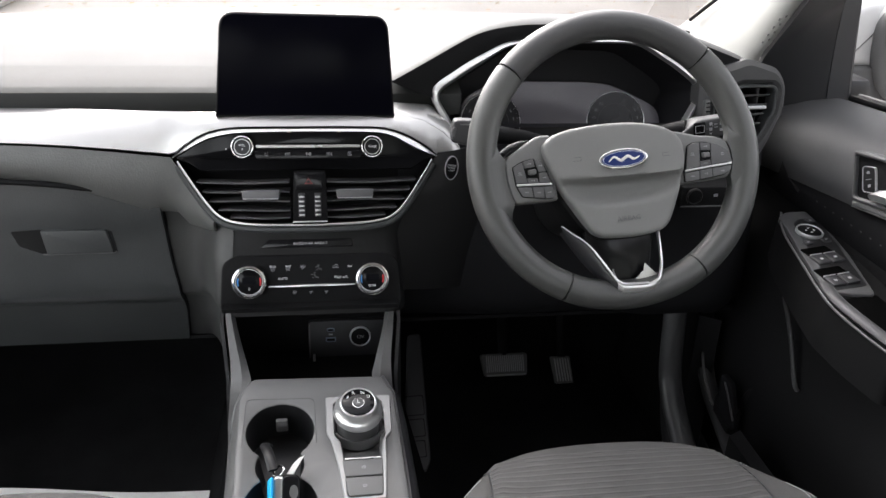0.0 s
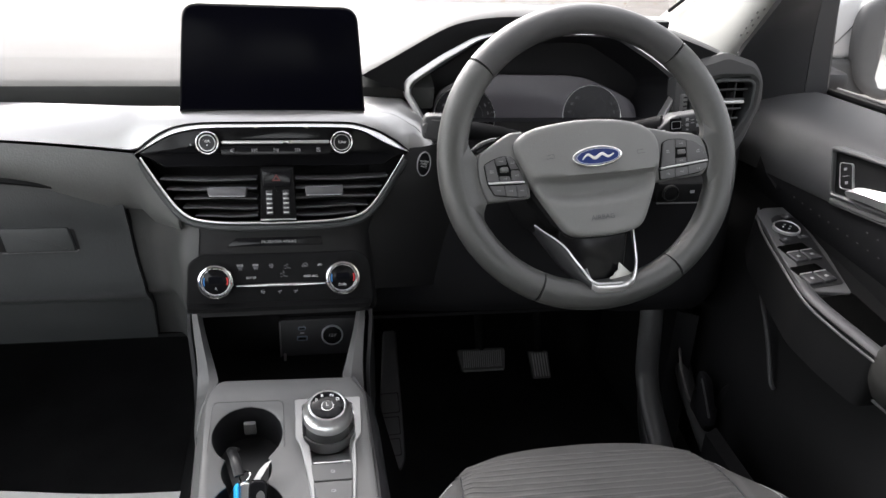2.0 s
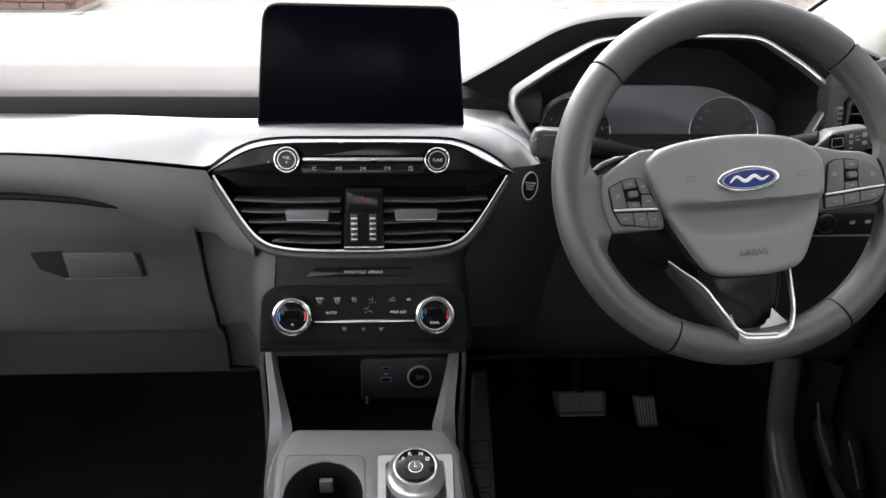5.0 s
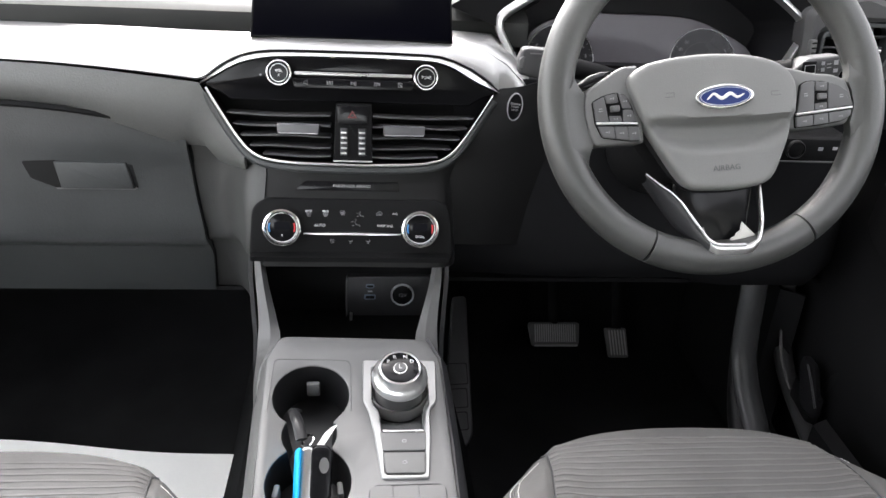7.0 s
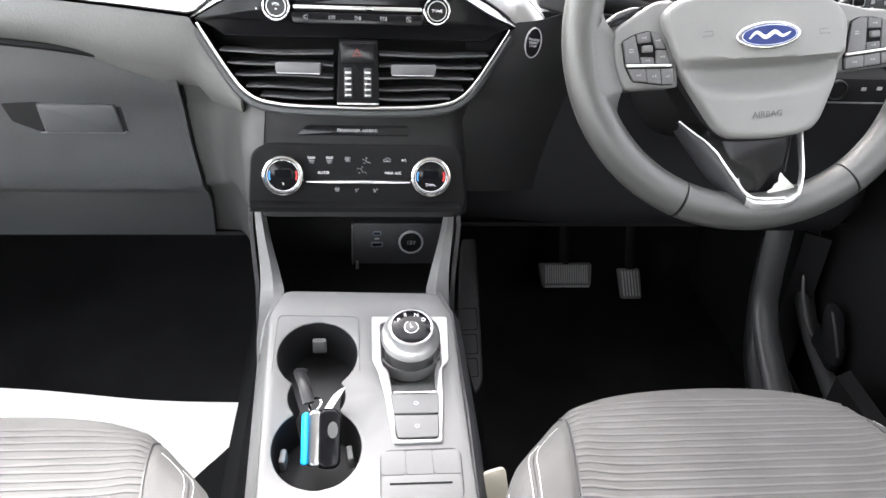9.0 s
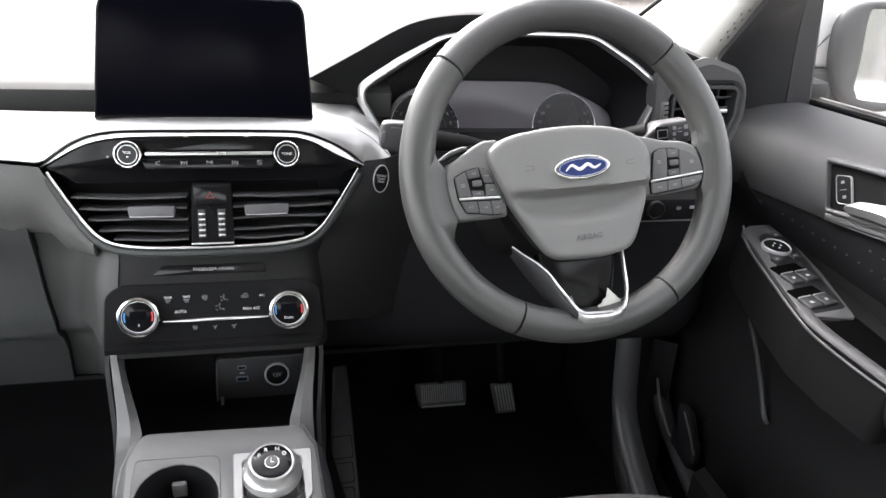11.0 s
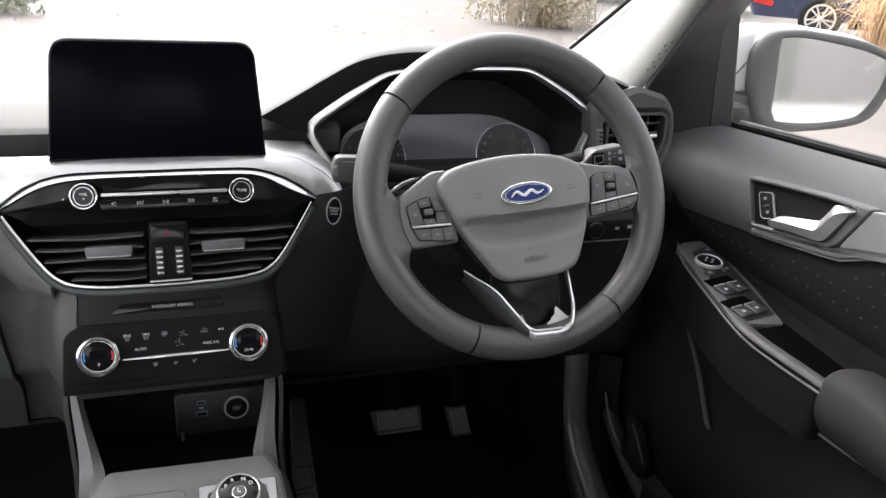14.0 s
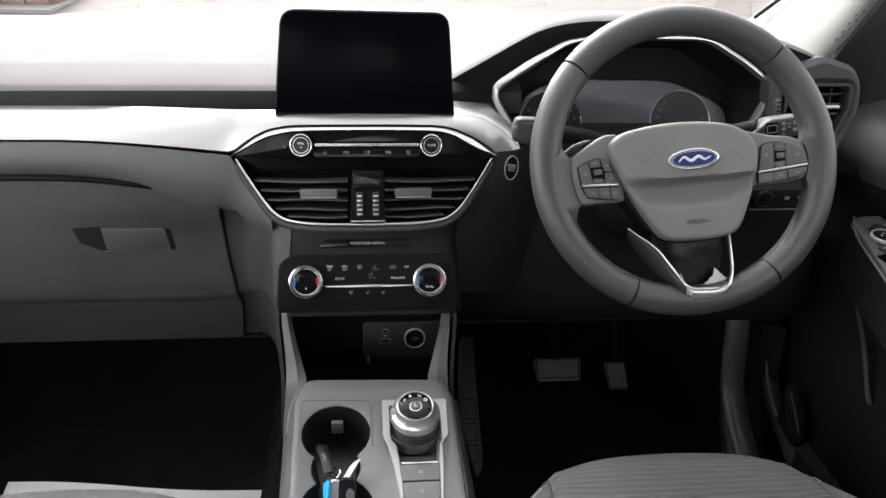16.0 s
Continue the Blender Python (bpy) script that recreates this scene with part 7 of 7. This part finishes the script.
def build_seat(cx, crest_y, crest_z, label):
    seat = thing("front_seat", (cx, 0.50, FLOOR), label, "seat", "front seats")
    ds = list(np.linspace(-0.30, -0.055, 7)) + list(np.linspace(-0.045, 0.06, 20)) + list(np.linspace(0.07, 0.55, 34))
    rows = [[tuple(seat_point(cx, f * seam_u(d), d, crest_y, crest_z)) for f in np.linspace(-1, 1, 25)] for d in ds]
    part("cushion_centre", sheet(rows, 0.004), M_FABRIC, seat, "ribbed dark grey cloth centre")
    for s in (-1, 1):
        rows = []
        for d in ds:
            r = [tuple(seat_point(cx, s * (seam_u(d) + (HALF - seam_u(d)) * f), d, crest_y, crest_z)) for f in np.linspace(0, 1, 25)]
            e = r[-1]
            r += [(e[0] + s * dx, e[1], e[2] - dz) for dx, dz in ((0.004, 0.010), (0.007, 0.025), (0.008, 0.070), (-0.006, 0.14))]
            rows.append(r)
        part("bolster", sheet(rows, 0.004), M_BOLSTER, seat, "plain grey cloth side bolster")
    # ribs over the centre
    d, i, seam_d = 0.022, 0, 0.173
    while d < 0.50:
        if abs(d - seam_d) > 0.006:
            w = seam_u(d) - 0.002
            path = [seat_at(cx, u, d - 0.003 + 0.0004 * math.sin(u * 22 + i * 1.7) + 0.0002 * math.sin(u * 71 + i * 2.3), crest_y, crest_z) + Vector((0, 0, -0.0004)) for u in np.linspace(-w, w, 30)]
            part("rib", tube(path, [0.0023 + 0.0004 * math.sin(k * 1.1 + i) for k in range(30)], 6, flat=0.62), M_RIB, seat)
        d += 0.0087
        i += 1
    part("cross_seam", tube([seat_at(cx, u, seam_d - 0.004, crest_y, crest_z) + Vector((0, 0, 0.0006)) for u in np.linspace(-0.163, 0.163, 30)], 0.0017, 6), M_BLACK, seat)
    # twin rows of white stitching on the bolsters
    for s in (-1, 1):
        for line in ROWS:
            bm = bmesh.new()
            q = line[0][0]
            while q < 0.46:
                slope = 0.5 if q < 0.075 else 1.0
                a, b = (seat_at(cx, s * along(line, v), v, crest_y, crest_z) + Vector((0, 0, 0.0005)) for v in (q, q + 0.0027 * slope))
                tube([a, b], 0.00036, 5, bm=bm)
                q += 0.0044 * slope
            tagged(part("stitching", bm, M_THREAD, seat, "row of white stitches"), kind="stuff")
        mid = [seat_at(cx, s * (along(ROWS[0], v) + along(ROWS[1], v)) / 2, v, crest_y, crest_z) for v in np.linspace(0.056, 0.46, 40)]
        part("stitch_seam", tube(mid, 0.0007, 6), M_FLANK, seat)
        part("welt", tube([seat_point(cx, s * seam_u(q), q, crest_y, crest_z) + Vector((0, 0, 0.0008)) for q in np.linspace(-0.05, 0.5, 44)], 0.0011, 6), M_DARK, seat)
    part("base", block((cx, 0.50, 0.17), (0.36, 0.46, 0.20), 0.03), M_BLACK, seat, "black seat base")
    for s in (-1, 1):
        part("runner", block((cx + s * 0.17, 0.52, 0.055), (0.035, 0.56, 0.05), 0.006), M_BLACK, seat)
    return seat


driver = build_seat(0.356, 0.790, 0.410, "dark grey cloth driver's seat with white stitching")
passenger = build_seat(-0.340, 0.785, 0.395, "dark grey cloth passenger seat with white stitching")
# seat side hardware
buckle = thing("seat_side_cover", (0.13, 0.70, 0.20), "cream plastic tag beside the seat rail", "tag")
part("tag", slab(rr(0, 0, 0.026, 0.056, 0.006), -0.002, 0.002, rot_frame((0.143, 0.744, 0.306), (0.9, 0.3, 0), (-0.15, 0.45, 0.9)), 0.0015), M_CREAM, buckle, "cream coloured tag")
part("tag_foot", block((0.141, 0.738, 0.284), (0.018, 0.02, 0.03), 0.004), M_CREAM, buckle)
for s, x in ((1, 0.128), (-1, -0.118)):
    br = thing("seat_bracket", (x, 0.62, 0.10), "black seat rail bracket beside the console", "bracket")
    part("bracket", block((x, 0.60, 0.20), (0.010, 0.14, 0.14), 0.003), M_BLACK, br)
    part("bracket_edge", block((x - s * 0.002, 0.672, 0.22), (0.012, 0.004, 0.10), 0.0015), M_SIDE, br)
    for z in (0.245, 0.225):
        part("stud", block((x - s * 0.004, 0.645, z), (0.010, 0.016, 0.006), 0.0015), M_GLOSS, br)

# paper mat in the passenger footwell
rows = []
for u in np.linspace(0, 1, 14):
    row = []
    for v in np.linspace(0, 1, 10):
        x = -0.60 + 0.438 * u - 0.03 * v * u
        y = 1.142 - 0.047 * u - 0.47 * v
        row.append((x, y, FLOOR + 0.006 + 0.052 * (1 - v) ** 2 + 0.004 * math.sin(u * 7 + v * 3)))
    rows.append(row)
solo("paper_mat", sheet(rows, 0.0012), M_PAPER, "white protective paper mat on the passenger floor", "floor mat")

# ---- pedals and footrest ----
brake = thing("brake_pedal", (0.383, 1.40, 0.08), "black ribbed rubber brake pedal", "pedal")
BP = rot_frame((0.383, 1.390, 0.111), (1, 0, 0.0), (0, 0.60, 0.80))
part("pad", slab(fillet([(-0.0440, -0.0250), (0.0470, -0.0250), (0.0500, 0.0225), (-0.0520, 0.0225)], 0.009), -0.012, 0.0, BP, 0.004), M_SIDE, brake)
for i in range(19):
    part("tread", block((-0.0385 + i * 0.0043, 0.001, 0.001), (0.0024, 0.034, 0.003), 0.0008, BP), M_RUBBER, brake)
# pale bar paints the lit edge of the pad
part("pad_edge", block((0.0015, -0.0225, 0.0012), (0.084, 0.0034, 0.003), 0.001, BP), M_RUBBER, brake)
part("stem", tube([(0.383, 1.405, 0.11), (0.38, 1.50, 0.30), (0.38, 1.60, 0.42)], 0.011, 10), M_CARPET, brake)
accel = thing("accelerator_pedal", (0.51, 1.40, 0.06), "black rubber accelerator pedal", "pedal")
AP = rot_frame((0.506, 1.380, 0.098), (1, 0, 0.0), (-0.10, 0.55, 0.83))
part("pad", slab(fillet([(-0.0195, -0.0300), (0.0195, -0.0300), (0.0205, 0.0275), (-0.0215, 0.0275)], 0.005), -0.012, 0.0, AP, 0.003), M_SIDE, accel)
for i in range(6):
    part("tread", block((-0.0145 + i * 0.0058, -0.001, 0.001), (0.0026, 0.048, 0.003), 0.0008, AP), M_RUBBER, accel)
part("stem", tube([(0.504, 1.395, 0.12), (0.506, 1.48, 0.27), (0.51, 1.58, 0.42)], 0.009, 10), M_CARPET, accel)
rest = thing("footrest", (0.17, 1.15, 0.05), "black ribbed footrest beside the tunnel", "footrest")
FR = rot_frame((0.175, 1.175, 0.150), (0.97, 0.0, 0.05), (0.02, 0.75, 0.65))
part("plate", slab(fillet([(-0.030, -0.092), (0.010, -0.092), (0.020, -0.072), (0.012, 0.16), (-0.012, 0.16)], 0.008), -0.03, 0.0, FR, 0.004), M_DARK, rest)
for y0, y1 in ((-0.066, -0.036), (-0.030, 0.002), (0.008, 0.044)):
    part("groove", band(fillet([(-0.026, y0), (0.013, y0), (0.011, y1), (-0.024, y1)], 0.003, 2), fillet([(-0.0245, y0 + 0.0015), (0.0115, y0 + 0.0015), (0.0095, y1 - 0.0015), (-0.0225, y1 - 0.0015)], 0.003, 2), -0.001, 0.0006, FR), M_BLACK, rest)

# ---- outside ----
GROUND = -0.42
m_road = mat("wet_tarmac", (0.135, 0.122, 0.110), 0.8, grain=38, bump=0.5, var=0.38, big=0.7)
gb = bmesh.new()
loops(gb, [[Vector((x, y, GROUND)) for x in (-400, -60, -20, -8, 0, 8, 20, 60, 400)] for y in (-400, -60, -10, 4, 10, 20, 60, 400)], closed=False)
solo("ground", gb, m_road, "pale wet tarmac strewn with leaf litter", "ground", "structure")
rng = random.Random(4)
m_litter = mat("leaf_litter", (0.16, 0.11, 0.06), 0.9, grain=30, var=0.4, big=2)
bm = bmesh.new()
for i in range(2600):
    x, y = rng.uniform(-8, 13), 6.5 + 13 * rng.random() ** 1.3
    a, s = rng.uniform(0, 6.28), rng.uniform(0.015, 0.045)
    c, d = Vector((math.cos(a), math.sin(a), rng.uniform(-0.2, 0.3))) * s, Vector((-math.sin(a), math.cos(a), 0.1)) * s * 0.6
    o = Vector((x, y, GROUND + 0.012))
    bm.faces.new([bm.verts.new(o + v) for v in (c, d, -c, -d)])
solo("leaf_litter", bm, m_litter, "scattered brown leaves on the tarmac", "leaves", "stuff")

m_leaf = mat("shrub_leaf", (0.27, 0.29, 0.22), 0.6, grain=20, var=0.5, big=3)
m_twig = mat("dry_stem", (0.42, 0.33, 0.22), 0.8, grain=40, var=0.3, big=3)
m_orange = mat("dry_orange_grass", (0.64, 0.46, 0.28), 0.8, grain=40, var=0.3, big=3)


def shrub(name, cx, cy, rx, ry, h, n, label, leaf, blade=0.05, twigs=40):
    ob = thing(name, (cx, cy, GROUND), label, "shrub")
    bm = bmesh.new()
    for i in range(n):
        a, q = rng.uniform(0, 6.283), rng.random() ** 0.5
        f = 0.75 + 0.25 * math.sin(3 * a + cx) + 0.12 * math.sin(7 * a)
        x, y = cx + rx * q * f * math.cos(a), cy + ry * q * f * math.sin(a)
        z = GROUND + h * (1 - 0.6 * q * q) * rng.random() ** 0.7 * (0.8 + 0.3 * math.sin(x * 5) * math.cos(y * 4))
        s = blade * rng.uniform(0.5, 1.3)
        d = Vector((rng.gauss(0, 1), rng.gauss(0, 1), rng.gauss(0.3, 0.7))).normalized()
        e = d.orthogonal().normalized() * s * 0.45
        o = Vector((x, y, max(z, GROUND + 0.02)))
        bm.faces.new([bm.verts.new(o + v) for v in (-d * s, e, d * s, -e)])
    tagged(part("foliage", bm, leaf, ob, "small mixed leaves"), kind="stuff")
    bm = bmesh.new()
    for i in range(twigs):
        a, q = rng.uniform(0, 6.283), rng.random() ** 0.5 * 0.8
        p = Vector((cx + rx * q * math.cos(a), cy + ry * q * math.sin(a), GROUND))
        t = p + Vector((rng.gauss(0, 0.15), rng.gauss(0, 0.15), h * rng.uniform(0.6, 1.15)))
        tube([p, p.lerp(t, 0.5) + Vector((rng.gauss(0, 0.04), 0, 0)), t], [0.007, 0.005, 0.002], 5, bm=bm)
    part("stems", bm, m_twig, ob, "bare brown stems")
    return ob


shrub("shrub", -2.9, 12.3, 1.5, 0.9, 0.9, 4500, "low green shrub at the edge of the tarmac", m_leaf)
shrub("shrub", -5.2, 12.0, 1.3, 0.9, 1.0, 3000, "low green shrub at the edge of the tarmac", m_leaf)
m_dry = mat("dry_leaf", (0.36, 0.31, 0.20), 0.7, grain=20, var=0.5, big=3)
shrub("shrub", 5.65, 12.1, 1.2, 0.8, 1.5, 6500, "tall dry shrub with bare brown stems", m_dry, 0.04, 170)


def grass_clump(cx, cy, r, h, n, label):
    """Thin blades that rise from one foot and arch over outwards."""
    ob = thing("ornamental_grass", (cx, cy, GROUND), label, "grass")
    bm = bmesh.new()
    for i in range(n):
        a, out, top = rng.uniform(0, 6.283), rng.uniform(0.15, 1.0) * r, h * rng.uniform(0.65, 1.05)
        w = rng.uniform(0.005, 0.011)
        foot = Vector((cx + rng.gauss(0, 0.09), cy + rng.gauss(0, 0.09), GROUND))
        side = Vector((-math.sin(a), math.cos(a), rng.uniform(-0.5, 0.5))) * w
        droop = rng.uniform(0.1, 0.5) * h
        line = []
        for q in (0.0, 0.3, 0.55, 0.75, 0.9, 1.0):
            line.append(foot + Vector((math.cos(a) * out * q ** 1.6 * 1.5, math.sin(a) * out * q ** 1.6 * 1.5, top * math.sin(q * 1.9) / 0.95 - droop * q ** 5)))
        for k in range(5):
            f, g = 1 - 0.18 * k, 0.82 - 0.18 * k
            bm.faces.new([bm.verts.new(v) for v in (line[k] - side * f, line[k] + side * f, line[k + 1] + side * g, line[k + 1] - side * g)])
    tagged(part("blades", bm, m_orange, ob, "arching dry blades"), kind="stuff")
    return ob


grass_clump(7.85, 7.45, 0.62, 1.15, 700, "clump of dry orange ornamental grass")
grass_clump(9.2, 7.1, 0.62, 1.2, 500, "clump of dry orange ornamental grass")
# brick planter with pale coping
planter = thing("brick_planter", (-4.2, 9.1, GROUND), "low red brick planter on a pale stone base", "planter")
m_brick = mat("red_brick", (0.33, 0.20, 0.155), 0.9, grain=60, bump=0.5, var=0.25, big=5)
m_stone = mat("pale_stone", (0.30, 0.285, 0.26), 0.9, grain=50, bump=0.5, var=0.18, big=4)
part("base", block((-4.14, 8.95, GROUND + 0.025), (2.0, 1.0, 0.05), 0.01), m_stone, planter)
for r in range(3):
    for c in range(4):
        part("brick", block((-3.215, 8.85 + c * 0.232 - (0.05 if r % 2 else 0) + 0.06, GROUND + 0.085 + r * 0.075), (0.10, 0.215, 0.065), 0.006), m_brick, planter)
    for c in range(8):
        part("brick", block((-4.98 + c * 0.232 + (0.06 if r % 2 else 0), 8.78, GROUND + 0.085 + r * 0.075), (0.215, 0.10, 0.065), 0.006), m_brick, planter)
part("core", block((-4.13, 9.14, GROUND + 0.155), (1.80, 0.62, 0.21), 0.02), m_stone, planter)
part("coping", block((-4.12, 9.08, GROUND + 0.302), (1.98, 0.78, 0.06), 0.012), m_stone, planter, "pale stone coping")

# pale boulders among the shrubs
m_rock = mat("white_rock", (0.55, 0.55, 0.53), 0.85, grain=30, bump=0.6, var=0.2, big=6)
for bx, by, br in ((-2.92, 11.75, 0.26), (-2.45, 12.6, 0.33)):
    bl = bmesh.new()
    bmesh.ops.create_icosphere(bl, subdivisions=3, radius=br)
    for v in bl.verts:
        k = 1 + 0.10 * math.sin(7 * v.co.x / br + bx) * math.cos(5 * v.co.y / br) + rng.uniform(-0.02, 0.02)
        v.co = Vector((bx + v.co.x * k * 0.8, by + v.co.y * k * 0.8, GROUND + br * 0.8 + v.co.z * k))
    solo("boulder", bl, m_rock, "pale rounded boulder among the shrubs", "boulder")

# bonnet of this car
rows = [[(x, y, z - 0.05 * (x / 0.7) ** 2 - (0.02 if abs(x) < 0.2 else 0)) for x in np.linspace(-0.78, 0.78, 13)] for y, z in ((1.84, 0.660), (2.0, 0.650), (2.3, 0.622), (2.6, 0.565), (2.78, 0.48))]
solo("bonnet", sheet(rows, 0.01), M_BODY, "white painted car bonnet beyond the windscreen", "bonnet", "structure")

# parked blue car
blue = thing("parked_car", (11.4, 10.2, GROUND), "blue parked hatchback with silver alloy wheels", "car")
CM = rot_frame((9.98, 10.85, GROUND), (0.76, -0.65, 0), (0.65, 0.76, 0))
body = [(-1.05, 0.30), (-1.15, 0.62), (-1.02, 0.98), (-0.55, 1.08), (-0.35, 1.44), (0.2, 1.52), (1.1, 1.50), (1.75, 1.12), (2.75, 0.95), (3.2, 0.70), (3.25, 0.32)]
bm = bmesh.new()
outl = [tuple(p) for p in smooth_path([Vector(p) for p in body], 4)]
rings = []
for w, k in ((-0.05, 0.90), (0.02, 0.97), (0.12, 1.0), (1.60, 1.0), (1.70, 0.97), (1.78, 0.90)):
    rings.append([CM @ Vector((1.2 + (p[0] - 1.2) * k, w + (0.14 * (p[1] - 1.0) if p[1] > 1.0 and w < 0.5 else (-0.14 * (p[1] - 1.0) if p[1] > 1.0 else 0)), 0.3 + (p[1] - 0.3) * (0.96 + 0.04 * (k == 1.0)))) for p in outl])
loops(bm, rings)
part("body", bm, M_BLUECAR, blue, "glossy blue bodywork")
part("side_window", slab(fillet([(-0.30, 1.10), (1.60, 1.08), (1.05, 1.42), (-0.10, 1.42)], 0.06), -0.01, 0.012, CM @ pose(0, -0.02, 0, 90, 0, 0), 0.004), M_GLOSS, blue)
part("sill_cladding", slab(fillet([(0.42, 0.22), (2.2, 0.22), (2.2, 0.36), (0.42, 0.36)], 0.03), 0.0, 0.03, CM @ pose(0, -0.05, 0, 90, 0, 0), 0.01), M_BLACK, blue)
m_tail = mat("tail_lamp_red", (0.65, 0.03, 0.02), 0.2, grain=50, var=0.1, coat=0.6)
part("tail_lamp", slab(fillet([(-1.14, 0.52), (-0.76, 0.46), (-0.74, 0.54), (-1.10, 0.68)], 0.03), 0.0, 0.03, CM @ pose(0, -0.03, 0, 90, 0, 0), 0.008), m_tail, blue, "red tail lamp")
for wx in (0.0, 2.55):
    WM = CM @ pose(wx, -0.06, 0.33, 90, 0, 0)
    wh = part("wheel", lathe([(0.24, -0.18), (0.32, -0.17), (0.33, -0.10), (0.325, 0.0), (0.29, 0.02), (0.235, 0.012), (0.23, 0.0)], WM, 40), M_TYRE, blue)
    rim = part("rim", band(circ(0, 0, 0.238, n=40), circ(0, 0, 0.205, n=40), -0.02, 0.022, WM, 0.006), M_LEVER, wh, "silver alloy rim")
    part("hub", lathe([(0.045, -0.01), (0.045, 0.012), (0.03, 0.02)], WM, 20), M_LEVER, wh)
    for i in range(10):
        a = 36 * i + (6 if i % 2 else -6)
        part("spoke", block((0.125, 0, 0.004), (0.175, 0.026, 0.02), 0.006, WM @ pose(0, 0, 0, 0, 0, a)), M_LEVER, wh)
# second parked car further off, seen only by its wheel and flank
grey = thing("parked_car", (10.3, 14.9, GROUND), "grey parked car beyond the blue one", "car")
GM = rot_frame((8.6, 16.6, GROUND), (0.72, -0.69, 0), (0.69, 0.72, 0))
bm = bmesh.new()
rings = [[GM @ Vector((1.2 + (p[0] - 1.2) * k, w, 0.28 + (p[1] - 0.28) * (0.92 + 0.08 * (k == 1.0)))) for p in outl] for w, k in ((0.0, 0.94), (0.1, 1.0), (1.6, 1.0), (1.7, 0.94))]
loops(bm, rings)
m_grey = mat("grey_car_paint", (0.30, 0.30, 0.31), 0.3, grain=200, var=0.04, coat=0.6)
part("body", bm, m_grey, grey, "pale grey bodywork")
for wx in (0.0, 2.55):
    WM = GM @ pose(wx, -0.02, 0.33, 90, 0, 0)
    wh = part("wheel", lathe([(0.24, -0.18), (0.32, -0.17), (0.33, -0.02), (0.29, 0.02), (0.235, 0.012)], WM, 32), M_TYRE, grey)
    part("rim", band(circ(0, 0, 0.236, n=32), circ(0, 0, 0.20, n=32), -0.02, 0.022, WM, 0.006), M_LEVER, wh)
    for i in range(5):
        part("spoke", block((0.12, 0, 0.004), (0.18, 0.05, 0.02), 0.008, WM @ pose(0, 0, 0, 0, 0, 72 * i)), M_LEVER, wh)

# grey building behind the car, seen in the mirror
m_slab = mat("pale_concrete", (0.32, 0.32, 0.31), 0.8, grain=40, bump=0.3, var=0.12, big=1.0)
build = thing("building", (9, -9, GROUND), "grey rendered building with a pale door", "building")
m_wall = mat("grey_render", (0.078, 0.083, 0.077), 0.9, grain=20, bump=0.4, var=0.12, big=0.6)
part("wall", block((9.5, -10, GROUND + 2.6), (16, 5, 5.2), 0.03), m_wall, build)
part("roof", block((9.5, -10, GROUND + 5.3), (16.6, 5.6, 0.25), 0.05), M_DARK, build)
part("door", block((6.8, -7.47, GROUND + 1.25), (1.3, 0.08, 2.5), 0.02), M_SIDE, build, "dark grey door")
part("panel", block((9.3, -7.46, GROUND + 1.35), (1.6, 0.08, 1.3), 0.02), M_BODY, build, "white panel on the wall")
for i in range(4):
    wd = part("window", block((3.5 + 3.6 * i, -7.49, GROUND + 1.6), (1.1, 0.06, 1.0), 0.02), M_SIDE, build, "pale framed window")
    part("pane", block((3.5 + 3.6 * i, -7.455, GROUND + 1.6), (1.0, 0.02, 0.9), 0.005), M_GLOSS, wd)
solo("pavement", slab([(1.5, -7.45), (17.5, -7.45), (17.5, -3.2), (1.5, -3.2)], GROUND - 0.05, GROUND + 0.05, bev=0.02), m_slab, "pale concrete paving before the building", "pavement", "structure")
